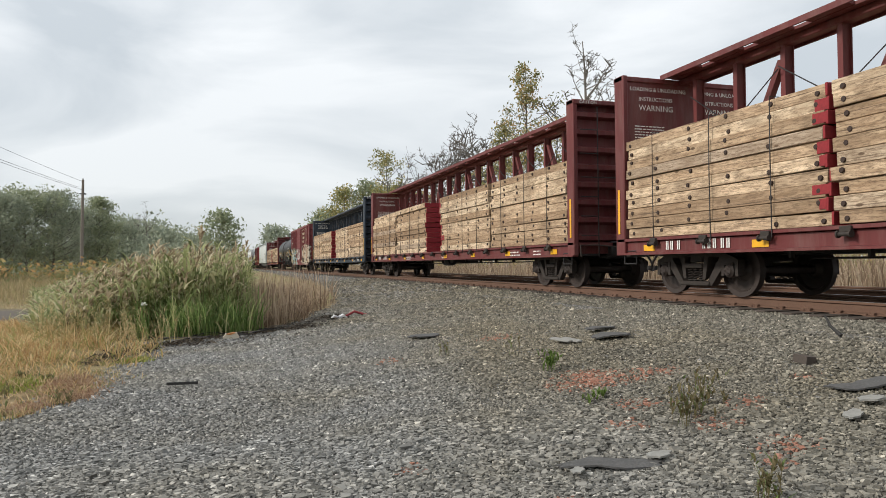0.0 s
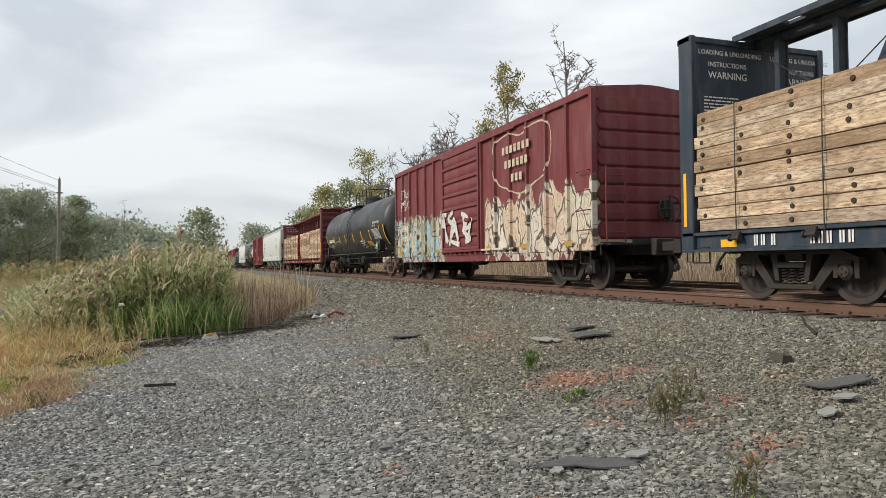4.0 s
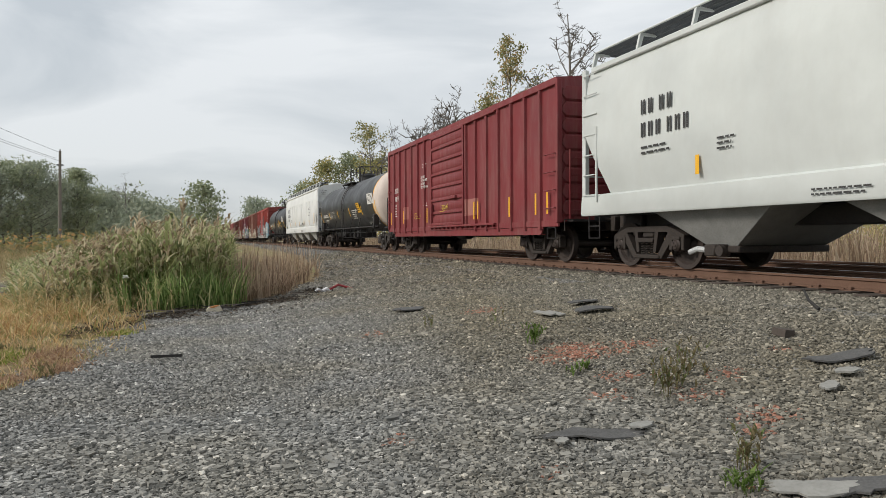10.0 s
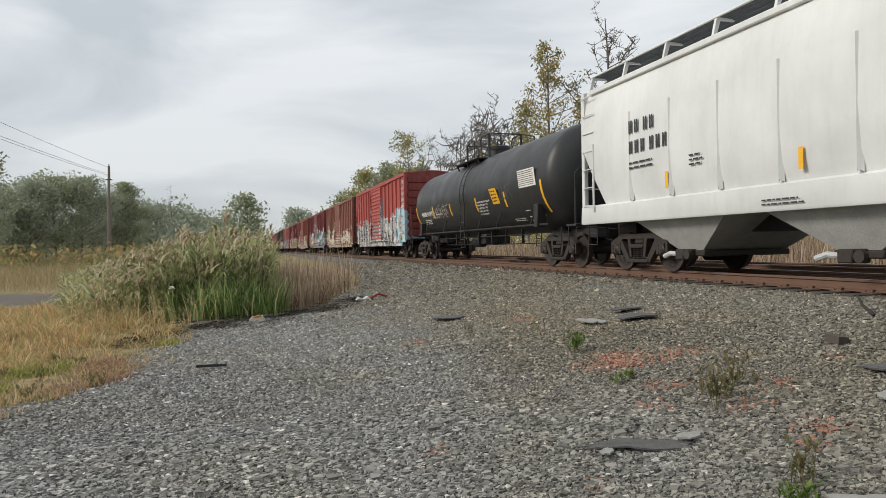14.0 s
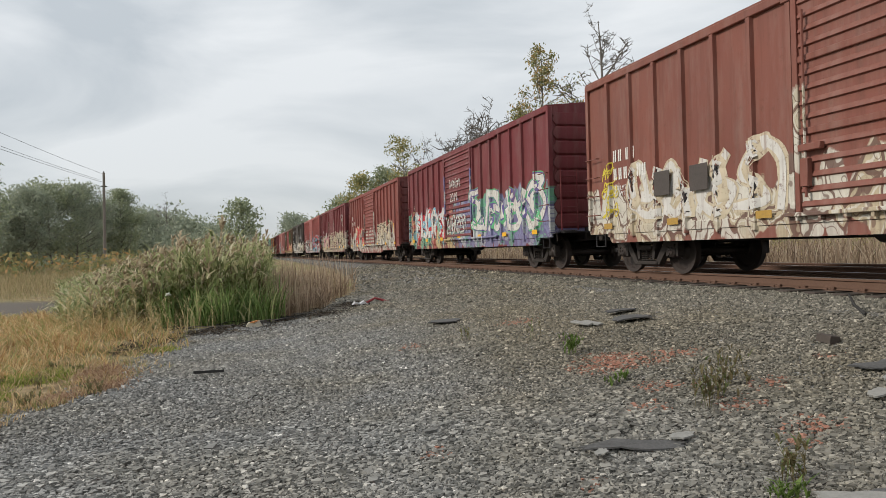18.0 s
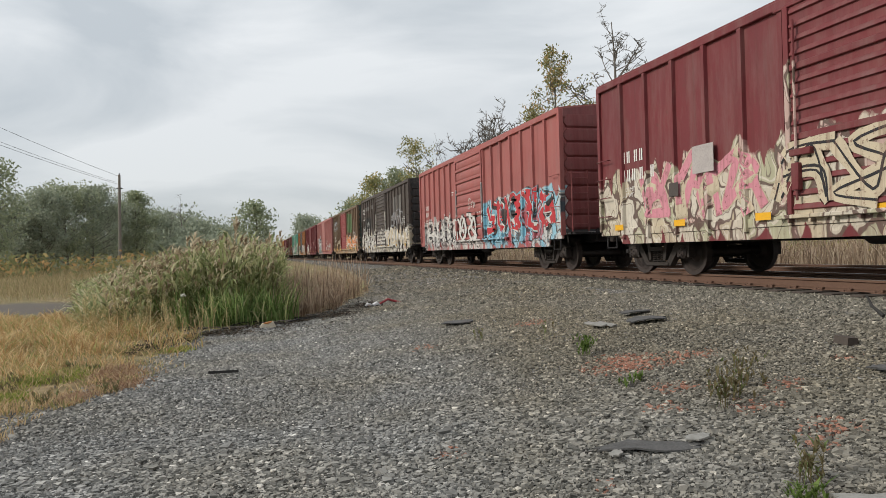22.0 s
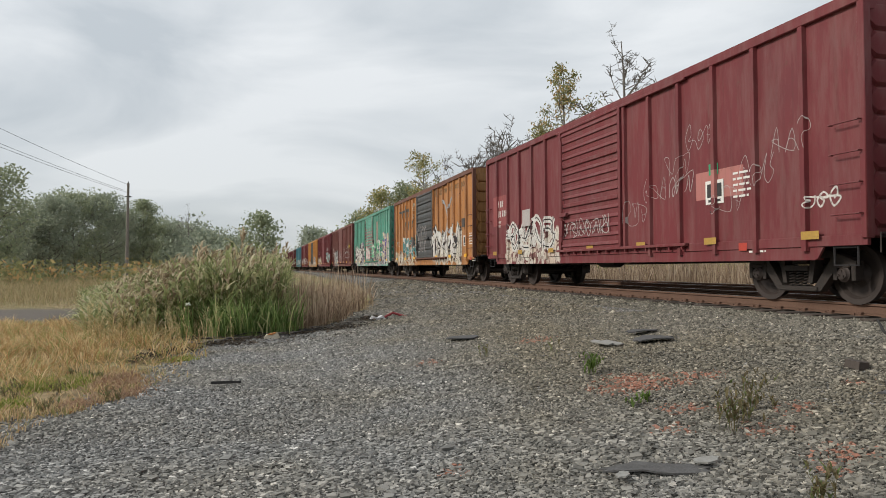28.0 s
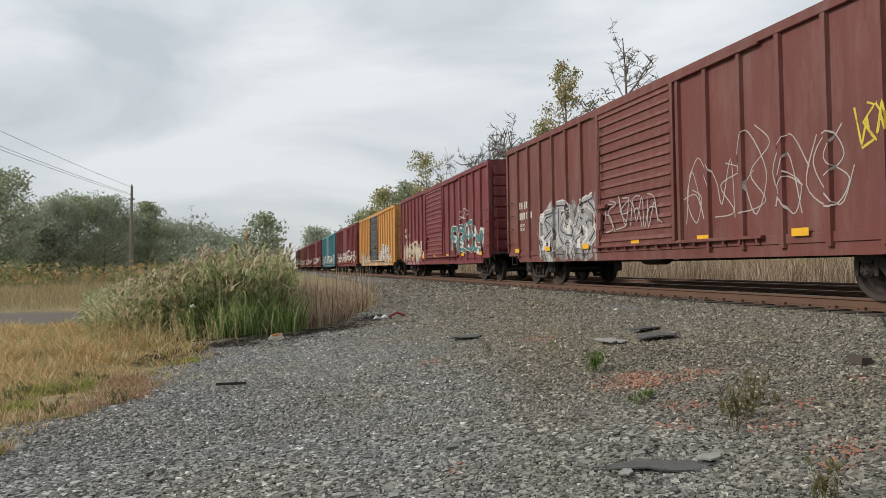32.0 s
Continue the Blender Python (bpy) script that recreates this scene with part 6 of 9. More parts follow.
FAINT = worn("ghosted_spray", (0.075, 0.077, 0.08), 0.6, 0.0, 0.1, 3.0, None, 0.05)
TANK_PAINT = car_paint("black_tank_paint", (0.024, 0.025, 0.0265), 0.04, 3.0, rough=0.42, dusty=0.05)
TANK_WHITE = car_paint("cream_tank_paint", (0.62, 0.53, 0.47), 0.15, 5.0)
HOP_WHITE = car_paint("new_off_white_paint", (0.54, 0.565, 0.55), 0.0, 2.0, rough=0.5, dusty=0.08)
HOP_GREY = car_paint("pale_grey_paint", (0.63, 0.64, 0.63), 0.05, 8.0, rough=0.55, dusty=0.12)
# Greys darker than the bins, for chutes, one end and the insulator.
MID_GREY = worn("mid_grey_paint", (0.24, 0.24, 0.23), 0.8)
LIGHT_GREY = worn("light_grey_paint", (0.36, 0.36, 0.34), 0.8)
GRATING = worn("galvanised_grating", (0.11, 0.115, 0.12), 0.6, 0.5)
# The white hopper's recessed ends, coloured dark grey for the shade inside them.
END_SHADE = worn("shaded_end_grey", (0.10, 0.105, 0.11), 0.7)


# ---- the cars in their order, from the train's head backwards (metres along the train) ----
def build_train():
    S = SPRAY
    wine = lambda name, seed, **k: car_paint(name, (0.155, 0.026, 0.030), 0.30, seed, **k)
    cb_red = car_paint("oxide_red_flatcar_paint", (0.130, 0.026, 0.026), 0.25, 1.0)
    cb_blue = car_paint("dark_blue_flatcar_paint", (0.018, 0.032, 0.050), 0.15, 2.0)
    cb_cn = car_paint("maroon_flatcar_paint", (0.135, 0.025, 0.028), 0.25, 4.0)
    centerbeam(-9.7, 12.46, cb_red, "oxide-red centre-beam flatcar loaded with timber mats", 1, reds=((0, 0), (0, 1), (0, 0), (1, 0)))
    centerbeam(14.21, 36.28, cb_red, "oxide-red centre-beam flatcar with strapped timber loads", 2)
    centerbeam(38.09, 60.01, cb_blue, "dark blue centre-beam flatcar with strapped timber loads", 3)

    # maroon car with a shield outline and a pale sprayed front
    p = wine("maroon_paint_shield", 1.0, fields=[(1.7, 7.7, 1.0, 2.35, [(0.06, 0.06, 0.05), (0.36, 0.33, 0.20), (0.30, 0.47, 0.53), (0.28, 0.27, 0.18), (0.50, 0.45, 0.33)], 0.3), (-7.7, -1.6, 1.0, 2.4, [(0.06, 0.04, 0.03), (0.58, 0.50, 0.38), (0.60, 0.44, 0.30), (0.50, 0.34, 0.25), (0.64, 0.58, 0.48)], 0.5)])
    car, skin, L = boxcar(62.77, 77.97, p, "maroon boxcar with a white shield outline and sprayed letters", "plug", seed=11, ribs=(5, 5), dirty=True)
    shield = Geo()
    ribbon(shield, smooth([(-2.6, 3.9), (-3.4, 4.0), (-4.1, 3.85), (-4.8, 4.0), (-5.6, 3.9), (-5.75, 3.3), (-5.5, 2.75), (-4.9, 2.55), (-4.1, 2.35), (-3.3, 2.55), (-2.7, 2.75), (-2.45, 3.3), (-2.6, 3.9)], 4), 0.05, skin, 0.006)
    part("shield_outline", shield, S["cream"], car, "white shield-shaped outline")
    for i, w in enumerate((1.9, 1.6, 0.8)):
        part("shield_bar", bars([(k * 0.24, 0, 0.15, 0.2) for k in range(int(w / 0.24))]), S["cream"], car, m=Matrix.Translation((-(HALF + 0.078), -4.1 + w / 2, 3.45 - i * 0.38)) @ FACE_OUT)
    scrawl(car, skin, L / 2 - 0.7, 2.7, 1.1, 0.9, S["white"], 4, 0.06)
    car_marks(car, L / 2 - 0.9, 2.55, 2, 5)
    graffito(car, skin, L / 2 - 0.4, L / 2 - 3.2, 1.1, 2.1, 3, [(S["blue"], 0.12), (S["cream"], 0.0)], 5)
    graffito(car, skin, 2.2, -1.0, 1.2, 2.2, 4, [(S["white"], 0.06)], 8, 0.10)

    tank_car(79.6, 94.95, 78.75, 95.75, "matt black tank car with yellow stripes and a hazard placard", 21, gas=True)
    centerbeam(96.43, 118.12, cb_cn, "maroon centre-beam flatcar with newly sawn timber loads", 4, text_lines=("INSTRUCTIONS", "DE CHARGEMENT", "ATTENTION"))
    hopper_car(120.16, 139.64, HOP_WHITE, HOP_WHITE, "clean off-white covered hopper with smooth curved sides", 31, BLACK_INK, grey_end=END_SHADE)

    p = car_paint("bright_maroon_paint", (0.185, 0.026, 0.030), 0.12, 6.0, blots=[(-2.6, -1.6, 1.25, 1.75, (0.34, 0.13, 0.11)), (4.6, 5.4, 1.3, 1.8, (0.3, 0.1, 0.09))])
    car, skin, L = boxcar(140.68, 155.73, p, "clean maroon boxcar with a panelled door and yellow stripes", "plug", seed=12, yellow=False, door_at=0.0)
    tall = kept("tall_tape", lambda: Geo().box(0, 0.08, 0, 0.52, 0, 0.004))
    for y in (L / 2 - 0.55, L / 2 - 2.4, 2.1, -2.4, -2.7, -4.9, -L / 2 + 1.1, -L / 2 + 0.5):
        part("reflector", tall, YELLOW, car, "yellow reflective tape", Matrix.Translation((-(HALF + 0.078), y, 1.12)) @ FACE_OUT)
    car_marks(car, L / 2 - 0.75, 2.75, 4, 5, 0.22)
    letters("stencil_words", "SECURE\nBOTH HASPS\nBEFORE\nMOVING CAR", 0.13, WHITE_INK, car, -(HALF + 0.09), 2.75, 2.75)
    small_print(car, [(2.8, 3.35, 0.5, 2, 0.06), (2.7, 1.9, 0.5, 2, 0.05), (0.6, 3.05, 0.8, 1, 0.05), (L / 2 - 0.8, 1.75, 0.5, 3, 0.06)])
    scrawl(car, skin, 3.9, 1.3, 0.8, 0.28, S["yellow"], 6, 0.022)
    scrawl(car, skin, 0.6, 1.45, 0.8, 0.28, S["yellow"], 9, 0.022)

    tank_car(157.3, 173.9, 156.55, 174.0, "black tank car with a cream front head", 22, white_end=True)
    hopper_car(174.69, 192.95, HOP_GREY, HOP_GREY, "pale grey covered hopper with a darker grey end and scrawls", 32, BLACK_INK, waves=True, grey_end=MID_GREY)
    tank_car(194.4, 209.7, 193.6, 210.9, "black tank car with thin silver scrawls", 23)

    p = car_paint("bright_red_paint", (0.33, 0.052, 0.042), 0.28, 7.0,
                  fields=[(-8, 8, 0.85, 2.25, [(0.07, 0.07, 0.08), (0.24, 0.25, 0.27), (0.40, 0.42, 0.44), (0.54, 0.55, 0.54), (0.13, 0.13, 0.15), (0.60, 0.60, 0.58)], 0.5), (-8, -5.2, 0.95, 2.6, [(0.35, 0.55, 0.62), (0.5, 0.62, 0.66), (0.36, 0.52, 0.6)], 0.25)],
                  blots=[(-1.75, -1.62, 1.9, 3.4, (0.16, 0.14, 0.14)), (-3.0, -2.84, 1.8, 3.1, (0.16, 0.14, 0.14)), (-4.15, -4.0, 1.7, 3.0, (0.16, 0.14, 0.14))])
    # The end paint is the side's red, darkened to stand for shade.
    car, skin, L = boxcar(211.54, 226.41, p, "bright red boxcar with a silver and white sprayed lower half", seed=13, end_paint=car_paint("shaded_red_end_paint", (0.20, 0.035, 0.03), 0.3, 7.5), ribs=(5, 5), dirty=True)
    graffito(car, skin, -2.0, -6.9, 1.15, 2.2, 5, [(S["white"], 0.22), (S["black"], 0.06), (S["grey"], -0.01)], 14, 0.14)
    graffito(car, skin, L / 2 - 1.2, 2.3, 1.15, 2.1, 4, [(S["white"], 0.12), (S["grey"], 0.0)], 15, 0.08)
    stencil_box(car, -4.9, 1.80)
    tag_lines(car, skin, -L / 2 + 0.95, 4.05, 0.72, 5, 0.22, S["white"], 3, 0.028)
    car_marks(car, L / 2 - 1.0, 2.55, 4, 6)
    scrawl(car, skin, L / 2 - 0.8, 3.0, 0.9, 0.9, S["pink"], 31, 0.04)

    p = car_paint("faded_brown_red_paint", (0.20, 0.068, 0.048), 0.40, 9.0, fields=[(-8, 8, 0.95, 1.75, [(0.12, 0.06, 0.045), (0.52, 0.46, 0.34), (0.58, 0.54, 0.46), (0.46, 0.38, 0.25), (0.60, 0.57, 0.50)], 0.6)])
    car, skin, L = boxcar(228.44, 244.35, p, "faded brown-red boxcar with pale drips along its foot", seed=16, end_paint=car_paint("shaded_brown_end_paint", (0.085, 0.028, 0.026), 0.4, 9.5), dirty=True)
    graffito(car, skin, -2.2, -6.0, 1.15, 1.95, 4, [(S["white"], 0.10), (S["cream"], 0.0)], 17, 0.10)
    graffito(car, skin, 6.2, 2.1, 1.1, 2.15, 5, [(S["cream"], 0.14), (S["black"], 0.0), (S["white"], -0.045)], 18, 0.10)
    car_marks(car, L / 2 - 1.1, 2.75, 4, 6)
    scrawl(car, skin, 7.4, 1.2, 0.7, 1.2, S["yellow"], 19, 0.05)
    scrawl(car, skin, -6.9, 1.9, 0.6, 0.4, S["cream"], 20, 0.03)
    stencil_box(car, -5.6, 1.55)
    for y in (5.0, 3.9):
        placard_board(car, y, 1.5)

    p = wine("dark_maroon_mural_paint", 10.0, fields=[(-8, 0.5, 0.95, 2.35, [(0.12, 0.10, 0.22), (0.34, 0.36, 0.38), (0.14, 0.36, 0.22), (0.52, 0.54, 0.52), (0.20, 0.20, 0.34)], 0.4), (0.5, 8, 0.95, 2.15, [(0.05, 0.05, 0.06), (0.22, 0.46, 0.54), (0.45, 0.10, 0.09), (0.12, 0.38, 0.28), (0.52, 0.40, 0.20)], 0.7)])
    car, skin, L = boxcar(246.37, 261.75, p, "dark maroon boxcar with a many-coloured sprayed mural", seed=24, end_paint=wine("maroon_end_paint", 10.5))
    graffito(car, skin, -1.3, -7.3, 1.2, 2.5, 5, [(S["green"], 0.34), (S["purple"], 0.18), (S["white"], 0.0)], 25, 0.14)
    graffito(car, skin, L / 2 - 1.1, 1.8, 1.1, 2.4, 5, [(S["red"], 0.16), (S["blue"], 0.04), (S["white"], -0.06)], 26, 0.12, False)
    graffito(car, skin, 1.5, -0.9, 1.15, 1.9, 4, [(S["green"], 0.10), (S["white"], 0.0)], 27, 0.07)
    letters("sprayed_number", "2019", 0.46, S["white"], car, -(HALF + 0.125), 0.85, 2.35, label="white sprayed year")
    scrawl(car, skin, 1.0, 2.85, 1.4, 0.35, S["white"], 29, 0.05)
    car_marks(car, L / 2 - 0.7, 2.7, 2, 5, 0.2)

    p = car_paint("brown_red_paint", (0.205, 0.050, 0.040), 0.30, 11.0, fields=[(-7, 8, 0.95, 1.85, [(0.14, 0.06, 0.05), (0.46, 0.44, 0.38), (0.54, 0.50, 0.42), (0.34, 0.33, 0.30), (0.56, 0.53, 0.46)], 0.65)])
    car, skin, L = boxcar(263.92, 279.69, p, "brown-red boxcar with large white letters and cream graffiti", seed=33, deep=0.14, end_paint=car_paint("shaded_brown_red_end_paint", (0.13, 0.032, 0.03), 0.3, 11.5))
    graffito(car, skin, -2.0, -6.2, 1.2, 2.2, 5, [(S["cream"], 0.05), (S["black"], -0.10)], 34, 0.14)
    graffito(car, skin, 5.6, 2.3, 1.1, 2.2, 4, [(S["cream"], 0.06), (S["red"], -0.1)], 35, 0.14)
    car_marks(car, L / 2 - 1.0, 3.15, 3, 6, 0.26)
    stencil_box(car, -4.9, 1.6)
    placard_board(car, 2.3, 1.5)
    for y in (L / 2 - 0.62, -6.5):
        part("reflector", kept("tall_tape", Geo), YELLOW, car, "yellow reflective tape", Matrix.Translation((-(HALF + 0.02), y, 1.5)) @ FACE_OUT)

    p = wine("maroon_paint_cream", 12.0, fields=[(-8, 8, 0.95, 2.2, [(0.09, 0.05, 0.04), (0.52, 0.44, 0.31), (0.56, 0.50, 0.40), (0.50, 0.34, 0.30), (0.42, 0.41, 0.27), (0.60, 0.55, 0.46)], 0.6)])
    car, skin, L = boxcar(281.78, 296.96, p, "maroon boxcar with cream graffiti over its lower half", seed=36, end_paint=wine("maroon_end_paint_dark", 12.5), ribs=(5, 5))
    graffito(car, skin, 2.2, -6.6, 1.15, 2.25, 8, [(S["cream"], 0.10), (S["black"], -0.08), ], 37, 0.13)
    graffito(car, skin, L / 2 - 1.6, 2.3, 1.1, 2.3, 4, [(S["cream"], 0.12), (S["pink"], -0.05)], 38, 0.12, False)
    scrawl(car, skin, -5.3, 2.6, 0.9, 0.5, S["white"], 39, 0.04)
    scrawl(car, skin, -5.3, 3.0, 0.9, 0.6, S["white"], 40, 0.04)
    car_marks(car, L / 2 - 1.0, 2.75, 4, 6)
    placard_board(car, 3.7, 1.85, 0.6, 0.5, GREY_INK)
    placard_board(car, 4.6, 1.5, 0.3, 0.26)

    p = car_paint("faded_pink_red_paint", (0.34, 0.105, 0.095), 0.25, 14.0, fields=[(-8, -1.4, 1.0, 2.25, [(0.03, 0.03, 0.035), (0.18, 0.45, 0.58), (0.45, 0.04, 0.05), (0.60, 0.58, 0.54), (0.30, 0.55, 0.66)], 0.35), (-1.2, 7.0, 0.95, 1.95, [(0.03, 0.03, 0.03), (0.62, 0.60, 0.56), (0.22, 0.20, 0.20), (0.48, 0.47, 0.45), (0.66, 0.64, 0.60)], 0.8)])
    car, skin, L = boxcar(299.01, 314.53, p, "faded pink-red boxcar with bold blue, red and white letters", "plug", seed=41, end_paint=car_paint("shaded_pink_end_paint", (0.23, 0.06, 0.06), 0.3, 14.5), yellow=False)
    graffito(car, skin, -1.7, -7.3, 1.2, 2.3, 6, [(S["black"], 0.36), (S["blue"], 0.22), (S["white"], 0.06), (S["red"], -0.07)], 42, 0.22, False)
    graffito(car, skin, L / 2 - 1.3, -0.9, 1.0, 1.95, 7, [(S["black"], 0.08), (S["white"], 0.0)], 43, 0.16)
    car_marks(car, L / 2 - 0.9, 2.75, 4, 6, 0.2)
    scrawl(car, skin, 0.1, 2.1, 0.9, 0.4, S["white"], 44, 0.04)
    small_print(car, [(2.7, 3.0, 0.5, 2, 0.06), (-0.1, 2.75, 1.3, 1, 0.06), (0.9, 2.35, 1.2, 1, 0.05)])

    p = car_paint("dark_brown_paint", (0.056, 0.043, 0.036), 0.35, 15.0, fields=[(-8, 8, 0.95, 2.0, [(0.05, 0.04, 0.035), (0.58, 0.55, 0.48), (0.64, 0.61, 0.55), (0.54, 0.46, 0.32), (0.66, 0.64, 0.59)], 0.6)],
                  blots=[(5.6, 6.3, 3.5, 3.75, (0.17, 0.16, 0.15)), (4.4, 5.3, 3.5, 3.75, (0.17, 0.16, 0.15)), (3.2, 3.9, 3.5, 3.75, (0.18, 0.17, 0.16)), (3.6, 6.1, 2.2, 3.0, (0.03, 0.03, 0.03)), (-4.5, -3.6, 2.6, 3.7, (0.15, 0.14, 0.13)), (-6.0, -5.1, 2.6, 3.7, (0.14, 0.13, 0.12))])
    car, skin, L = boxcar(316.95, 332.53, p, "near-black brown boxcar with white graffiti and grey patches", seed=45, end_paint=car_paint("shaded_dark_brown_end_paint", (0.03, 0.028, 0.027), 0.25, 15.5), high=0.07, dirty=True)
    graffito(car, skin, -3.0, -6.2, 2.1, 3.0, 5, [(S["grey"], 0.0)], 46, 0.09)
    graffito(car, skin, -1.4, -7.0, 1.1, 2.0, 7, [(S["white"], 0.06), (S["cream"], -0.05), ], 47, 0.16)
    graffito(car, skin, L / 2 - 1.2, 2.2, 1.0, 1.9, 5, [(S["white"], 0.10), (S["black"], -0.06)], 48, 0.13)
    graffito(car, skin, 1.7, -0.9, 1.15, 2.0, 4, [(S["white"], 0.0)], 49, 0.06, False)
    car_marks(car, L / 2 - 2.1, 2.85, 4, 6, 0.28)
    scrawl(car, skin, L / 2 - 0.9, 2.9, 0.7, 0.9, S["white"], 50, 0.06)
    scrawl(car, skin, L / 2 - 0.7, 1.9, 1.1, 0.6, S["white"], 51, 0.06)
    stencil_box(car, -5.6, 2.0)
    placard_board(car, 2.9, 1.75)

    p = car_paint("olive_brown_paint", (0.135, 0.085, 0.050), 0.35, 17.0, fields=[(-8, -1.2, 0.95, 2.05, [(0.40, 0.12, 0.06), (0.52, 0.44, 0.30), (0.55, 0.30, 0.14), (0.5, 0.45, 0.36)], 0.55), (-8, 8, 0.95, 1.35, [(0.20, 0.12, 0.07), (0.42, 0.36, 0.26), (0.35, 0.22, 0.11)], 0.5)],
                  blots=[(-2.9, -1.9, 2.35, 3.9, (0.105, 0.175, 0.075)), (-5.0, -3.35, 2.3, 3.8, (0.10, 0.17, 0.07)), (5.3, 5.9, 1.2, 3.9, (0.08, 0.10, 0.05))])
    car, skin, L = boxcar(334.69, 350.37, p, "brown boxcar patched with green, its sliding door red", door_paint=car_paint("faded_red_door_paint", (0.25, 0.045, 0.045), 0.3, 17.2), end_paint=car_paint("dark_green_end_paint", (0.038, 0.055, 0.045), 0.3, 17.5), seed=52)
    graffito(car, skin, -1.4, -6.9, 1.1, 2.1, 5, [(S["white"], 0.16), (S["orange"], -0.02)], 53, 0.20, False)
    scrawl(car, skin, L / 2 - 0.8, 2.8, 2.2, 0.9, S["grey"], 54, 0.08)
    scrawl(car, skin, -4.9, 2.1, 1.3, 0.3, S["white"], 55, 0.03)
    graffito(car, skin, L / 2 - 2.0, 2.2, 1.1, 1.9, 4, [(S["cream"], 0.0)], 56, 0.08)
    car_marks(car, L / 2 - 1.0, 2.3, 4, 6, 0.2)
    stencil_box(car, -6.4, 1.3, False)

    p = car_paint("chalky_pink_paint", (0.37, 0.15, 0.135), 0.22, 18.0, fields=[(1.9, 6.6, 1.0, 2.4, [(0.04, 0.04, 0.04), (0.40, 0.42, 0.42), (0.55, 0.55, 0.53), (0.48, 0.26, 0.24), (0.18, 0.32, 0.33)], 0.3)])
    car, skin, L = boxcar(352.16, 367.33, p, "chalky pink boxcar with silver and black star graffiti", seed=57, end_paint=car_paint("shaded_chalky_pink_end_paint", (0.21, 0.05, 0.05), 0.25, 18.5))
    graffito(car, skin, 6.4, 2.1, 1.1, 2.5, 4, [(S["black"], 0.14), (S["white"], 0.04), (S["grey"], -0.06)], 58, 0.22)
    graffito(car, skin, -2.2, -6.0, 1.1, 2.0, 5, [(S["white"], 0.04)], 59, 0.08)
    car_marks(car, L / 2 - 1.2, 2.9, 4, 6, 0.24)
    scrawl(car, skin, L / 2 - 0.5, 1.9, 0.6, 0.6, S["white"], 60, 0.05)

    p = wine("maroon_paint_scrawled", 19.0, fields=[(1.9, 6.2, 0.95, 1.55, [(0.12, 0.03, 0.03), (0.55, 0.50, 0.43), (0.60, 0.50, 0.40), (0.62, 0.58, 0.50)], 0.45)], blots=[(-5.4, -4.1, 1.75, 2.25, (0.42, 0.16, 0.14)), (6.0, 7.3, 1.9, 2.9, (0.26, 0.06, 0.06))])
    car, skin, L = boxcar(369.58, 385.34, p, "maroon boxcar scrawled with thin white lines", seed=61, end_paint=wine("maroon_end_paint_ribbed", 19.5), ribs=(5, 5), dirty=True)
    for i in range(7):
        scrawl(car, skin, -1.5 - i * 0.75, 1.45 + 0.42 * (i % 4), 0.9, 0.55, GREY_INK, 62 + i, 0.013)
    scrawl(car, skin, -3.2, 1.9, 0.8, 0.5, GREY_INK, 70, 0.02)
    scrawl(car, skin, -6.7, 1.4, 0.7, 0.3, S["white"], 71, 0.04)
    graffito(car, skin, L / 2 - 2.0, 2.2, 1.1, 2.0, 5, [(S["white"], 0.03), (S["black"], -0.05)], 72, 0.12)
    graffito(car, skin, 1.5, -1.0, 1.3, 1.75, 6, [(GREY_INK, 0.0)], 73, 0.03)
    car_marks(car, L / 2 - 0.9, 2.85, 4, 6, 0.22)
    stencil_box(car, -4.4, 1.65)
    placard_board(car, 4.1, 1.75, 0.6, 0.5, GREY_INK)

    p = car_paint("railway_orange_paint", (0.40, 0.165, 0.045), 1.0, 21.0, dusty=0.35, fields=[(-6.2, -1.3, 1.0, 2.1, [(0.06, 0.05, 0.045), (0.60, 0.55, 0.44), (0.63, 0.59, 0.50), (0.55, 0.47, 0.34), (0.66, 0.62, 0.54)], 0.45), (2.1, 8, 1.0, 1.35, [(0.16, 0.08, 0.04), (0.55, 0.48, 0.36), (0.60, 0.55, 0.46)], 0.5)])
    grey_door = car_paint("dark_grey_door_paint", (0.055, 0.058, 0.06), 0.3, 21.3)
    car, skin, L = boxcar(386.91, 402.33, p, "weathered orange boxcar with a dark grey plug door", "plug", door_paint=grey_door, end_paint=car_paint("shaded_orange_end_paint", (0.26, 0.12, 0.03), 0.45, 21.5), trim=car_paint("brown_trim_paint", (0.13, 0.05, 0.03), 0.4, 21.7), door_at=0.05, seed=74)
    dark = worn("faded_emblem_paint", (0.085, 0.075, 0.065), 0.7)
    for row, (left, foot, tall, n) in enumerate(((6.1, 3.2, 0.46, 6), (4.9, 2.52, 0.46, 6))):
        for i in range(n):
            y = left - i * 0.44
            bar = Geo()
            ribbon(bar, [(y, foot), (y - 0.14, foot + tall * (1.5 if i in (3, 5 * row) else 1.0))], 0.19, skin, 0.006)
            part("emblem_bar", bar, dark, car, "faded dark slanted emblem bar")
            if i % 2 == 0:
                bar = Geo()
                ribbon(bar, [(y - 0.10, foot + tall - 0.08), (y - 0.46, foot + tall - 0.08)], 0.16, skin, 0.009)
                part("emblem_bar", bar, dark, car, "faded dark slanted emblem bar")
    letters("faded_slogan", "The nationwide boxcar pool", 0.46, worn("faded_slogan_paint", (0.16, 0.105, 0.05), 0.7), car, -(HALF + 0.006), -1.55, 3.72, label="faded slogan along the top")
    cross = Geo()
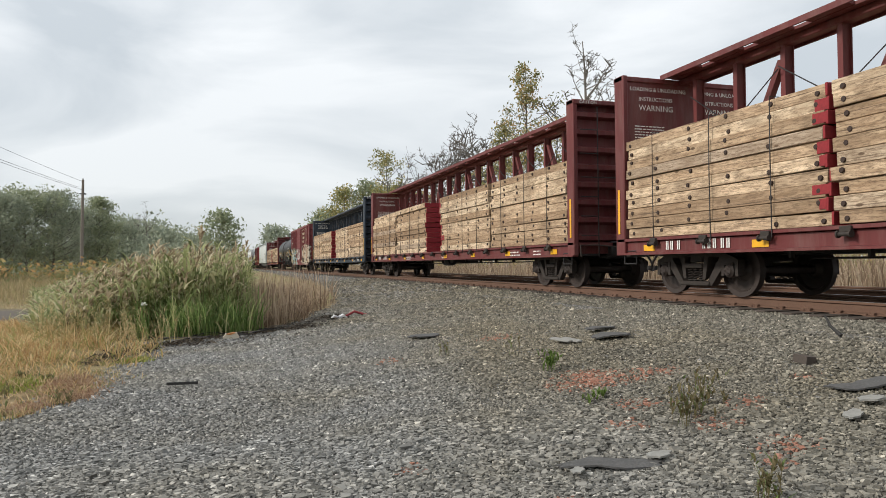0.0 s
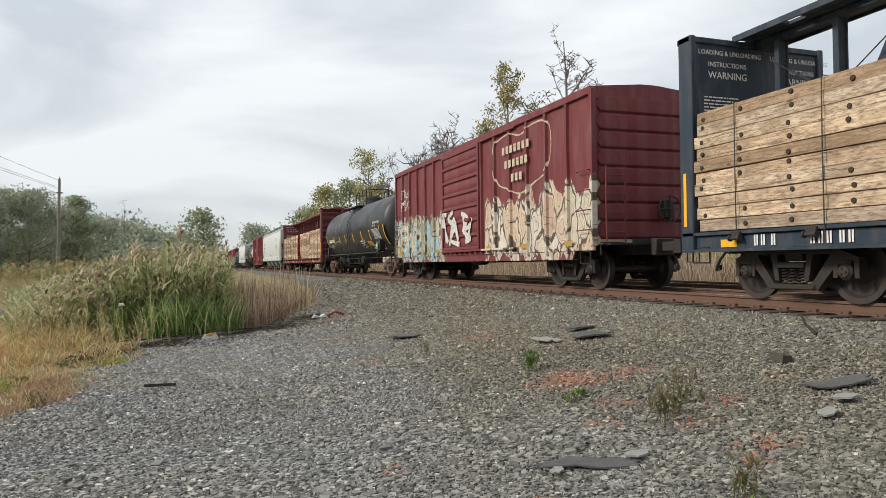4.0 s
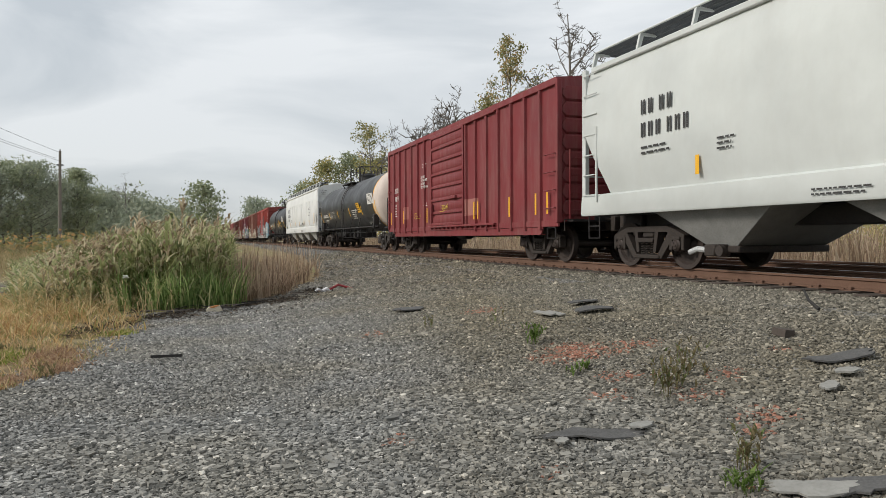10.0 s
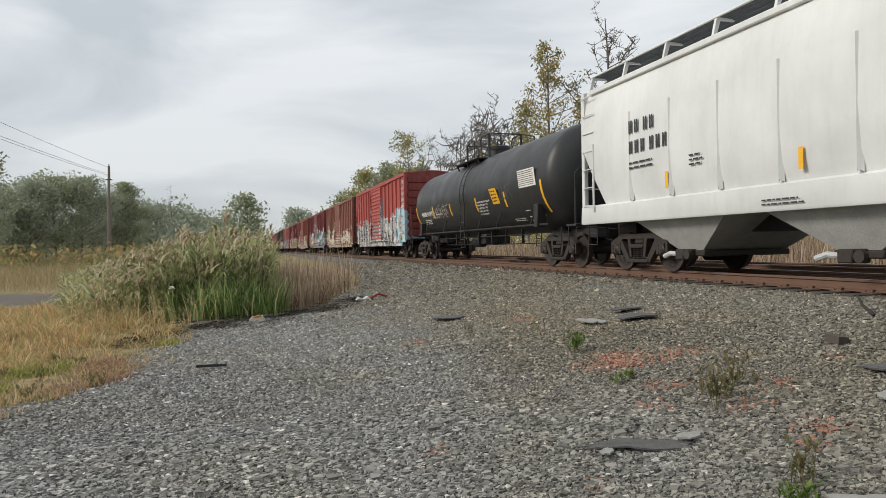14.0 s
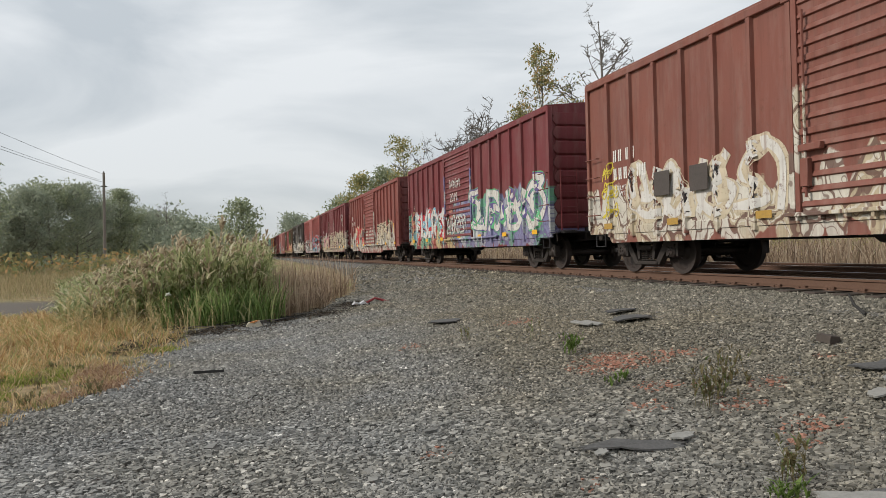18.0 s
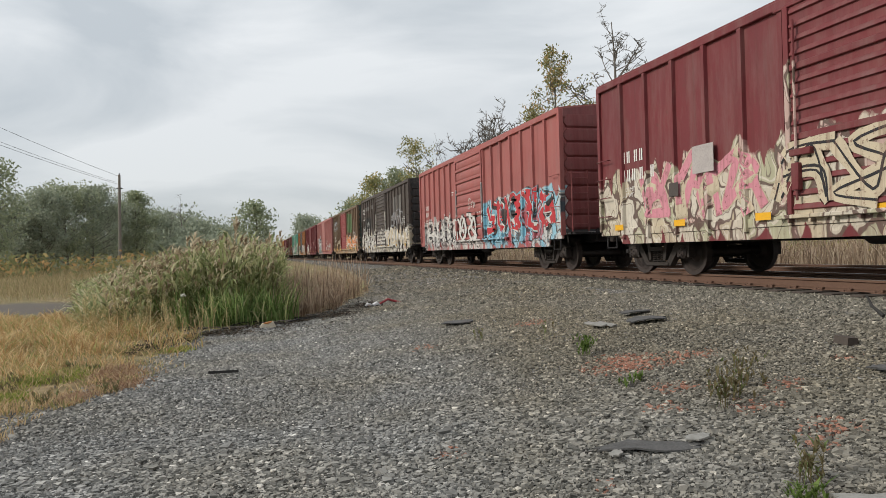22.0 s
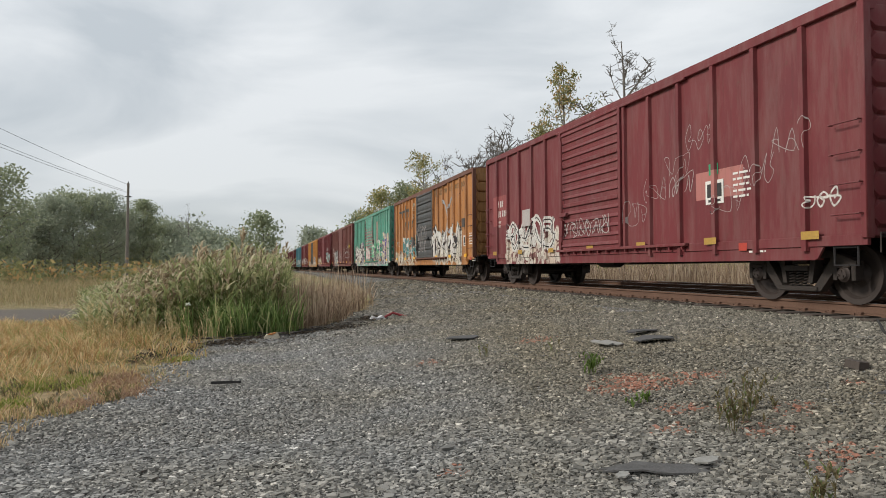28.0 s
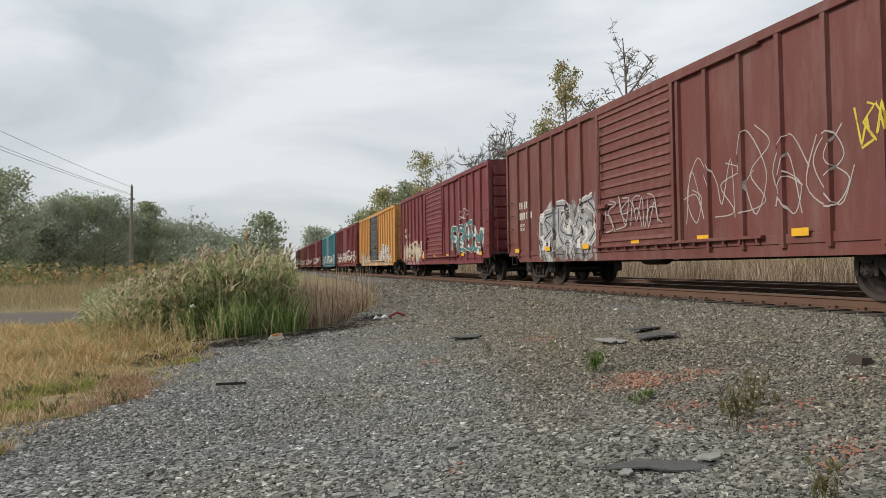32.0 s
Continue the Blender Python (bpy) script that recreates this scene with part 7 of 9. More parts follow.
    for pts in ([(-3.3, 3.45), (-3.8, 2.95), (-3.95, 2.6), (-4.1, 2.95), (-4.6, 3.45)], [(-3.3, 1.75), (-3.8, 2.2), (-3.95, 2.6), (-4.1, 2.2), (-4.6, 1.75)]):
        ribbon(cross, pts, 0.16, skin, 0.006)
    part("arrow_emblem", cross, S["grey"], car, "pale crossed arrow emblem")
    graffito(car, skin, -1.5, -5.3, 1.1, 2.3, 4, [(S["black"], 0.10), (S["white"], 0.0)], 76, 0.34, False)
    graffito(car, skin, L / 2 - 2.4, 2.1, 1.1, 2.3, 4, [(S["white"], 0.10), (S["teal"], -0.03)], 77, 0.17)
    graffito(car, skin, 1.6, -0.6, 1.3, 2.6, 4, [(GREY_INK, 0.0)], 78, 0.035)
    scrawl(car, skin, L / 2 - 0.7, 1.7, 0.8, 0.4, S["white"], 79, 0.04)
    scrawl(car, skin, 2.9, 3.0, 0.5, 0.9, S["cream"], 80, 0.03)
    stencil_box(car, -6.3, 1.35, False)
    placard_board(car, -6.5, 2.1, 0.4, 0.34)
    placard_board(car, 2.6, 1.6)

    p = car_paint("teal_green_paint", (0.125, 0.36, 0.275), 0.75, 23.0, dusty=0.32, fields=[(-8, 8, 0.95, 2.35, [(0.04, 0.04, 0.05), (0.58, 0.58, 0.55), (0.52, 0.36, 0.42), (0.62, 0.60, 0.54), (0.16, 0.15, 0.17), (0.30, 0.24, 0.40), (0.60, 0.56, 0.48)], 0.6)], blots=[(-3.4, -2.9, 2.2, 3.6, (0.40, 0.34, 0.28)), (-3.05, -2.75, 2.1, 3.2, (0.13, 0.05, 0.03))])
    car, skin, L = boxcar(403.81, 419.48, p, "peeling teal-green boxcar covered in colourful graffiti", door_paint=car_paint("peeling_teal_door_paint", (0.10, 0.33, 0.25), 1.0, 23.3, fields=[(-1.2, 2.1, 1.0, 3.3, [(0.10, 0.05, 0.04), (0.45, 0.40, 0.33), (0.42, 0.16, 0.20), (0.15, 0.08, 0.06)], 0.5)]), trim=car_paint("rusty_teal_trim_paint", (0.085, 0.27, 0.2), 1.0, 23.7), seed=81, ribs=(7, 7), end_paint=car_paint("shaded_teal_end_paint", (0.05, 0.25, 0.19), 0.4, 23.9))
    graffito(car, skin, -1.4, -5.0, 1.2, 2.3, 5, [(S["white"], 0.16), (S["teal"], 0.02), (S["green"], -0.08)], 82, 0.18)
    graffito(car, skin, -4.8, -7.2, 1.2, 2.8, 2, [(S["purple"], 0.22), (S["cream"], 0.0)], 83, 0.18)
    graffito(car, skin, L / 2 - 0.6, 2.2, 1.0, 2.1, 6, [(S["white"], 0.12), (S["black"], 0.0)], 84, 0.15)
    graffito(car, skin, 1.4, -0.7, 1.15, 1.95, 3, [(S["pink"], 0.45), (S["black"], 0.10), (S["white"], 0.0)], 85, 0.10, False)

    p = car_paint("brown_maroon_paint", (0.150, 0.046, 0.038), 0.30, 25.0, fields=[(1.9, 5.6, 1.0, 2.2, [(0.06, 0.05, 0.05), (0.32, 0.32, 0.32), (0.50, 0.49, 0.46), (0.2, 0.2, 0.2)], 0.4)])
    car, skin, L = boxcar(421.23, 437.29, p, "brown-maroon boxcar with silver letters and chalky scrawls", seed=86, end_paint=car_paint("shaded_brown_maroon_end_paint", (0.10, 0.03, 0.028), 0.3, 25.5))
    graffito(car, skin, 5.4, 2.0, 1.1, 2.1, 4, [(S["white"], 0.12), (S["grey"], 0.0), (S["black"], -0.12)], 87, 0.20)
    graffito(car, skin, -1.6, -5.6, 1.3, 2.6, 5, [(GREY_INK, 0.0)], 88, 0.03)
    graffito(car, skin, -5.7, -6.9, 2.1, 2.7, 4, [(S["yellow"], 0.0)], 89, 0.05, False)
    graffito(car, skin, 1.4, -1.0, 1.3, 2.1, 4, [(GREY_INK, 0.0)], 90, 0.035)
    car_marks(car, L / 2 - 1.0, 2.6, 4, 6, 0.22)
    small_print(car, [(-6.3, 1.9, 0.6, 3, 0.1), (-1.2, 3.4, 0.5, 2, 0.06)])

    p = wine("maroon_paint_teal_letters", 27.0, fields=[(3.0, 7.6, 1.0, 1.9, [(0.16, 0.03, 0.03), (0.55, 0.50, 0.44), (0.3, 0.1, 0.1)], 0.6)])
    car, skin, L = boxcar(439.17, 454.95, p, "maroon boxcar with teal and white letters by its front", seed=91, end_paint=wine("maroon_end_paint_last", 27.5))
    graffito(car, skin, -2.6, -7.0, 1.1, 2.3, 5, [(S["white"], 0.14), (S["teal"], 0.0)], 92, 0.20)
    graffito(car, skin, L / 2 - 1.0, 2.4, 1.0, 1.9, 5, [(S["cream"], 0.0)], 93, 0.14)
    car_marks(car, L / 2 - 1.0, 2.75, 4, 6, 0.22)
    scrawl(car, skin, -4.0, 2.4, 1.2, 0.5, S["white"], 94, 0.04)

    orange = car_paint("pale_orange_paint", (0.50, 0.24, 0.06), 0.4, 29.0, fields=[(-6, 7, 1.0, 1.6, [(0.5, 0.45, 0.36), (0.3, 0.14, 0.05), (0.55, 0.5, 0.42)], 0.6)])
    car, skin, L = boxcar(456.9, 472.4, orange, "pale orange boxcar with a dark grey plug door", "plug", door_paint=grey_door, seed=95)
    graffito(car, skin, -1.5, -6.0, 1.1, 2.0, 5, [(S["white"], 0.1), (S["black"], -0.04)], 96, 0.18)
    far = [(474.2, wine("maroon_paint_far", 31.0), "maroon boxcar with white drips"), (491.9, car_paint("blue_green_paint", (0.06, 0.20, 0.24), 0.4, 33.0), "dull blue-green boxcar with white letters"),
           (509.6, wine("maroon_paint_far_second", 35.0), "maroon boxcar far back in the train"), (527.3, wine("maroon_paint_far_third", 37.0), "dusty maroon boxcar far back in the train"), (545.0, car_paint("brown_paint_far", (0.16, 0.06, 0.045), 0.4, 39.0), "brown boxcar far back in the train"), (562.7, wine("maroon_paint_far_fourth", 41.0), "maroon boxcar at the far end of the view")]
    for i, (u, paint, label) in enumerate(far):
        car, skin, L = boxcar(u, u + 15.7, paint, label, seed=100 + i)
        graffito(car, skin, L / 2 - 1.0, -L / 2 + 1.0, 1.1, 2.0, 9, [(S["white"], 0.0)], 101 + i, 0.14)


build_train()


def motions():
    """The train rolls past; its wheels turn while they are near."""
    stops = [0, 4, 8, 12, 16, 20, 24, 28, 32]
    for ob, mid, _, _ in MOVERS:
        walk(ob, [(t, pose(TRACK_X, mid - run(t), RAIL_Z)) for t in stops])
    for ob, y, along in WHEELS:
        near = [k / FPS for k in range(0, 32 * FPS + 1) if -8 < along - run(k / FPS) < 34]
        if len(near) < 3:
            continue
        rows = [] if near[0] == 0 else [(0.0, 0.0)]
        rows += [(t, math.degrees(run(t) - run(near[0])) / WHEEL_R) for t in near]
        if near[-1] < 32:
            rows.append((32.0, rows[-1][1]))
        walk(ob, [(t, pose(0, y, WHEEL_R, turn % 360.0)) for t, turn in rows])


# ---- plants ----
def leaf_material(name, stops, rough=0.75):
    """Leaves of many tones, one tone a leaf."""
    k = Mat(name)
    rnd = k.n("NewGeometry", {}).outputs["Random Per Island"]
    c = k.ramp(rnd, stops)
    patch = k.noise(k.coord(), 0.5, 4)
    c = k.mix(k.ramp(patch, [(0.35, 0.0), (0.7, 0.5)]), c, k.mix(1.0, c, (0.72, 0.70, 0.62), "MULTIPLY"))
    m = k.done(c, rough, 0.0, 0.25)
    thin = k.n("BsdfTranslucent", {"Color": c})
    both = k.n("MixShader", {0: 0.45, 1: k.b.outputs[0], 2: thin.outputs[0]})
    k.t.links.new(both.outputs[0], k.out.inputs["Surface"])
    return m


def blades(base, h, w, way, bend, droop, segs=3, spin=None):
    """Bent, tapering blades as strips: arrays of feet, heights, widths, headings, bends and droops."""
    n = len(base)
    rng = np.random.default_rng(n)
    s = np.linspace(0, 1, segs + 1)[None, :]
    d = np.stack([np.cos(way), np.sin(way)], 1)
    turn = way + (math.pi / 2 if spin is None else spin)
    side = np.stack([np.cos(turn), np.sin(turn), np.zeros(n)], 1)
    out = (bend * h)[:, None] * s ** 1.7
    up = h[:, None] * (s - droop[:, None] * s ** 2.6)
    mid = np.stack([base[:, 0, None] + d[:, 0, None] * out, base[:, 1, None] + d[:, 1, None] * out, base[:, 2, None] + up], 2)
    wid = (w[:, None] * np.maximum(0.08, np.sin((0.22 + 0.78 * s) * math.pi) ** 0.8))[:, :, None] * 0.5
    V = np.stack([mid - side[:, None, :] * wid, mid + side[:, None, :] * wid], 2).reshape(n, -1, 3)
    k = np.arange(segs)
    F = np.stack([2 * k, 2 * k + 1, 2 * k + 3, 2 * k + 2], 1)[None] + (np.arange(n) * (segs + 1) * 2)[:, None, None]
    return V.reshape(-1, 3), F.reshape(-1, 4)


def stuff(name, pieces, material, label, category):
    V, F, o = [], [], 0
    for v, f in pieces:
        V.append(v)
        F.append(f + o)
        o += len(v)
    ob = new(name, big_mesh(name, np.concatenate(V), np.concatenate(F)))
    ob.data.materials[0] = material
    return tagged(ob, label, category, kind="stuff")


def feet(rng, n, x0, x1, y0, y1, keep):
    x, y = rng.uniform(0, 1, n), rng.uniform(y0, y1, n)
    lo, hi = x0(y), x1(y)
    x = lo + (hi - lo) * x
    ok = keep(x, y, rng.uniform(0, 1, n))
    x, y = x[ok], y[ok]
    return np.stack([x, y, np.array([ground_z(a, b) for a, b in zip(x, y)]) - 0.02], 1)


def grass(rng, base, h0, h1, w0, w1, per=1, bend=0.35, droop=0.15):
    base = np.repeat(base, per, 0) + np.concatenate([rng.normal(0, 0.03, (len(base) * per, 2)), np.zeros((len(base) * per, 1))], 1)
    n = len(base)
    return blades(base, rng.uniform(h0, h1, n), rng.uniform(w0, w1, n), rng.uniform(0, 6.283, n), rng.uniform(0.05, bend, n), rng.uniform(0, droop, n), 3, rng.uniform(0, 3.1, n))


def build_reeds():
    rng = np.random.default_rng(11)
    left = lambda y: -0.222 * y
    right = lambda y: 0.045 * y - 0.05
    front = lambda x: np.interp(x, [-8, -3.5, -1.6, 0.6, 2.0, 4.0], [24, 19.5, 16.6, 16.4, 18.0, 24.0])
    green = leaf_material("green_reed_leaf", [(0.0, (0.15, 0.18, 0.075)), (0.35, (0.31, 0.345, 0.155)), (0.7, (0.46, 0.49, 0.25)), (0.88, (0.62, 0.58, 0.36)), (1.0, (0.76, 0.69, 0.50))])
    stalk = leaf_material("reed_stalk", [(0.0, (0.12, 0.12, 0.05)), (1.0, (0.24, 0.20, 0.10))])
    plume = leaf_material("reed_plume", [(0.0, (0.22, 0.17, 0.11)), (0.45, (0.45, 0.36, 0.245)), (0.8, (0.63, 0.53, 0.38)), (1.0, (0.82, 0.73, 0.56))])
    stems = feet(rng, 4600, left, right, 16.2, 44, lambda x, y, r: (y > front(x) + 1.1 * np.sin(x * 2.3) * np.sin(x * 0.9 + 1) - 3.5 * np.clip(-x - 2.0, 0, 1) * (r ** 0.25 > 0.86)) & (r < np.where(y < 26, 1.0, 0.45)))
    tall = np.interp(stems[:, 0] / stems[:, 1], [-0.245, -0.205, -0.17, -0.135, -0.09, -0.03, 0.03, 0.05], [0.25, 0.5, 0.95, 1.3, 1.6, 1.85, 1.95, 1.75]) * rng.uniform(0.50, 1.14, len(stems)) * (1 + 0.16 * np.sin(stems[:, 0] * 1.7 + stems[:, 1] * 0.9))
    n = len(stems)
    lean = rng.uniform(0, 6.283, n)
    bend = rng.uniform(0.02, 0.14, n)
    parts_s = [blades(stems, tall, np.full(n, 0.014), lean, bend, np.zeros(n), 3, rng.uniform(0, 3, n))]
    leaf_sets = []
    for k in range(7):
        f = 0.25 + 0.65 * (k + rng.uniform(0, 1, n)) / 7.0
        b = stems.copy()
        b[:, 0] += np.cos(lean) * bend * tall * f ** 1.7
        b[:, 1] += np.sin(lean) * bend * tall * f ** 1.7
        b[:, 2] += tall * f * 0.97
        leaf_sets.append(blades(b, rng.uniform(0.22, 0.55, n), rng.uniform(0.035, 0.08, n), rng.uniform(0, 6.283, n), rng.uniform(0.5, 1.4, n), rng.uniform(0.1, 1.0, n), 3))
    stuff("reed_stalks", parts_s, stalk, "thin upright reed stalks", "reeds")
    stuff("tall_reeds", leaf_sets, green, "dense stand of tall green reeds with drooping leaves", "reeds")
    pick = rng.uniform(0, 1, n) < np.interp(stems[:, 0] / stems[:, 1], [-0.2, -0.12, -0.05, 0.04], [0.9, 0.7, 0.45, 0.28])
    tips = stems[pick].copy()
    tips[:, 0] += np.cos(lean[pick]) * bend[pick] * tall[pick]
    tips[:, 1] += np.sin(lean[pick]) * bend[pick] * tall[pick]
    tips[:, 2] += tall[pick] - 0.06
    m = len(tips)
    heads = []
    nod = rng.uniform(-0.6, 0.9, m)
    for k in range(10):
        b = tips.copy()
        b[:, 2] -= 0.03 * k * rng.uniform(0.2, 1, m)
        heads.append(blades(b, rng.uniform(0.10, 0.28, m), rng.uniform(0.03, 0.075, m), nod + rng.normal(0, 1.2, m), rng.uniform(0.4, 1.2, m), rng.uniform(0.1, 0.7, m), 2, rng.uniform(0, 3, m)))
    stuff("reed_plumes", heads, plume, "feathery brown seed heads of the reeds", "reeds")

    fresh = leaf_material("fresh_green_grass", [(0.0, (0.075, 0.125, 0.03)), (0.4, (0.22, 0.33, 0.11)), (0.8, (0.37, 0.46, 0.18)), (1.0, (0.66, 0.60, 0.34))])
    base = feet(rng, 3600, lambda y: np.full_like(y, -2.3), lambda y: np.full_like(y, 1.0), 15.9, 18.4, lambda x, y, r: (y > front(x) - 0.6) & (r < np.exp(-((x + 0.4) / 1.3) ** 2) * (0.55 + 0.45 * np.sin(x * 5 + y * 3))))
    stuff("green_grass", [grass(rng, base, 0.3, 1.25, 0.016, 0.036, 2, 0.7, 0.5)], fresh, "bright green long grass at the foot of the reeds", "grass")

    dry = leaf_material("dry_reed_straw", [(0.0, (0.17, 0.115, 0.08)), (0.5, (0.39, 0.29, 0.205)), (1.0, (0.66, 0.53, 0.40))])
    base = feet(rng, 3000, lambda y: 0.05 * y - 0.45, lambda y: np.interp(y, [16, 17.5, 20, 26, 34], [1.0, 2.2, 3.1, 4.4, 5.2]), 16.4, 33, lambda x, y, r: (y > front(x) - 0.4) & (r < np.where(y < 24, 0.95, 0.4) * np.clip(1.15 - np.maximum(0, x - 0.07 * y + 0.2) / 2.2, 0.05, 1) * np.clip(0.75 + 0.5 * np.sin(x * 3.7 + 1.3 * np.sin(y * 2.1)) * np.sin(y * 2.9), 0.1, 1)))
    n = len(base)
    tops = np.interp(base[:, 1], [16, 19, 26, 33], [0.95, 1.2, 1.3, 1.2]) * rng.uniform(0.2, 1.2, n)
    set_a = blades(base, tops, rng.uniform(0.012, 0.026, n), rng.uniform(0, 6.283, n), rng.uniform(0.02, 0.2, n), np.zeros(n), 3, rng.uniform(0, 3, n))
    stuff("dry_reeds", [set_a, grass(rng, base, 0.2, 0.9, 0.012, 0.028, 3, 0.6, 0.4)], dry, "brittle brown dry reed stalks at the edge of the gravel", "reeds")

    straw = leaf_material("yellow_straw_grass", [(0.0, (0.34, 0.20, 0.09)), (0.4, (0.62, 0.43, 0.21)), (0.72, (0.82, 0.65, 0.40)), (0.78, (0.24, 0.26, 0.085)), (1.0, (0.44, 0.43, 0.18))])
    edge = lambda y: np.interp(y, [7.5, 8.3, 9.7, 12.4, 15.5, 17, 20], [-2.6, -2.25, -1.75, -1.5, -1.75, -2.2, -3.6])
    rough_ = lambda x, y: np.array([noise.noise(Vector((p * 1.1, q * 1.1, 3.0))) + 0.6 * noise.noise(Vector((p * 3.3, q * 3.3, 8.0))) for p, q in zip(x, y)])
    base = feet(rng, 12000, lambda y: np.full_like(y, -8.0), lambda y: edge(y) + 0.7, 7.6, 21, lambda x, y, r: r < np.clip((y - 7.0) / 4.0, 0.12, 0.8) * np.clip((edge(y) - x) * 0.5 + 0.1 + 1.7 * rough_(x, y), 0.02, 1))
    base = base[base[:, 0] > -0.36 * base[:, 1] - 0.8]
    tallness = np.interp(base[:, 1], [8, 11, 14, 19], [0.07, 0.17, 0.36, 0.55]) * (0.7 + 0.5 * np.sin(base[:, 0] * 2.3 + base[:, 1] * 1.1) ** 2)
    tallness = tallness * np.where((base[:, 0] < -3.6) & (base[:, 1] > 14.5), 0.5, 1.0)
    n = len(base)
    sets = []
    for k in range(4):
        b = base + np.concatenate([rng.normal(0, 0.045, (n, 2)), np.zeros((n, 1))], 1)
        sets.append(blades(b, tallness * rng.uniform(0.3, 1.5, n), rng.uniform(0.008, 0.024, n), rng.uniform(0, 6.283, n), rng.uniform(0.2, 1.1, n), rng.uniform(0.1, 0.7, n), 3, rng.uniform(0, 3, n)))
    stuff("straw_grass", sets, straw, "sun-bleached yellow straw-like grass", "grass")

    gold = leaf_material("golden_weed", [(0.0, (0.25, 0.23, 0.10)), (0.35, (0.40, 0.36, 0.18)), (0.65, (0.60, 0.47, 0.26)), (1.0, (0.76, 0.62, 0.39))])
    base = feet(rng, 2600, lambda y: -0.215 * y, lambda y: -0.02 * y, 14.4, 20, lambda x, y, r: r < (0.22 + 0.6 * np.clip(rough_(x * 0.7, y * 0.7), 0, 1)) * np.clip((-0.03 * y - x) / 1.6, 0, 1) * np.clip((y - 13.8) / 1.8, 0.1, 1))
    n = len(base)
    high = rng.uniform(0.35, 1.0, n) * np.interp(base[:, 1], [14, 16, 20], [0.6, 0.95, 1.1])
    way, bend = rng.uniform(0, 6.283, n), rng.uniform(0.05, 0.3, n)
    sets = [blades(base, high, np.full(n, 0.012), way, bend, np.zeros(n), 3, rng.uniform(0, 3, n))]
    for k in range(9):
        f = rng.uniform(0.25, 1.0, n)
        b = base.copy()
        b[:, 0] += np.cos(way) * bend * high * f ** 1.7
        b[:, 1] += np.sin(way) * bend * high * f ** 1.7
        b[:, 2] += high * f
        sets.append(blades(b, rng.uniform(0.04, 0.11, n), rng.uniform(0.012, 0.026, n), rng.uniform(0, 6.283, n), rng.uniform(0.6, 1.6, n), rng.uniform(0.0, 0.8, n), 2, rng.uniform(0, 3, n)))
    stuff("golden_weeds", sets, gold, "yellow-green weeds between the straw and the reeds", "weeds")

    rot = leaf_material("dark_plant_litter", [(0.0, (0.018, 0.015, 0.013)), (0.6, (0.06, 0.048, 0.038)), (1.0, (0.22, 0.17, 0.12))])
    foot_y = lambda x: np.interp(x, [-2.2, -1.5, -0.4, 0.8, 2.0, 3.0], [12.4, 13.6, 15.2, 15.8, 16.2, 17.6])
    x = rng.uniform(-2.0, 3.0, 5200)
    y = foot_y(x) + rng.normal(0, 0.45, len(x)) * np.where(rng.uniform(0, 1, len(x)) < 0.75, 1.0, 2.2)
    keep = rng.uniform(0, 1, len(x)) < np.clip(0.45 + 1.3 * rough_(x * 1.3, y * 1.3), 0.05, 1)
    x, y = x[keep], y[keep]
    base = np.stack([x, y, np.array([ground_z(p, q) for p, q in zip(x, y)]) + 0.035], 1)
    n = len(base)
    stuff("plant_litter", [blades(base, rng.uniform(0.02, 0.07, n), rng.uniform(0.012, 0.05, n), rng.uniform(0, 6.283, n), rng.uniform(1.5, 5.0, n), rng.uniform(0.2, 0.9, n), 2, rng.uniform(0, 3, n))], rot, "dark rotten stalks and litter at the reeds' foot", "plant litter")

    moss = leaf_material("low_green_weed", [(0.0, (0.13, 0.17, 0.03)), (0.6, (0.30, 0.35, 0.08)), (1.0, (0.46, 0.46, 0.13))])
    pink = leaf_material("reddish_dry_weed", [(0.0, (0.26, 0.15, 0.095)), (0.6, (0.42, 0.28, 0.185)), (1.0, (0.60, 0.46, 0.32))])
    for name, material, label, places in (("low_weeds", moss, "flat bright green weeds on the gravel's edge", ((-2.45, 10.3, 0.34), (-2.85, 10.0, 0.25), (-1.25, 12.4, 0.2), (-2.7, 8.9, 0.18))), ("dry_weeds", pink, "flat reddish dry weeds on the gravel's edge", ((-1.75, 9.9, 0.36), (-1.6, 9.2, 0.28), (-1.9, 10.6, 0.25), (-1.95, 8.6, 0.18)))):
        sets = []
        for cx, cy, r in places:
            m = int(1700 * r)
            p = np.stack([rng.normal(cx, r * 0.5, m), rng.normal(cy, r * 0.8, m)], 1)
            base = np.column_stack([p, [ground_z(q, w_) + 0.01 for q, w_ in p]])
            sets.append(grass(rng, base, 0.02, 0.085, 0.008, 0.02, 2, 1.6, 0.6))
        stuff(name, sets, material, label, "weeds")

    turf = leaf_material("short_mixed_turf", [(0.0, (0.20, 0.20, 0.075)), (0.25, (0.30, 0.30, 0.12)), (0.35, (0.40, 0.26, 0.15)), (0.7, (0.60, 0.44, 0.25)), (1.0, (0.70, 0.56, 0.35))])
    base = feet(rng, 16000, lambda y: -0.34 * y - 0.8, lambda y: edge(y) + 0.45, 6.5, 15, lambda x, y, r: r < np.clip(0.30 + 1.6 * rough_(x * 1.7, y * 1.7) + 0.16 * (edge(y) - x), 0.02, 1))
    stuff("short_grass", [grass(rng, base, 0.03, 0.17, 0.006, 0.013, 2, 0.9, 0.4)], turf, "short patchy green and tan grass at the gravel's edge", "grass")

    field = leaf_material("autumn_field_grass", [(0.0, (0.25, 0.20, 0.11)), (0.5, (0.38, 0.31, 0.175)), (0.8, (0.50, 0.41, 0.25)), (1.0, (0.21, 0.22, 0.09))])
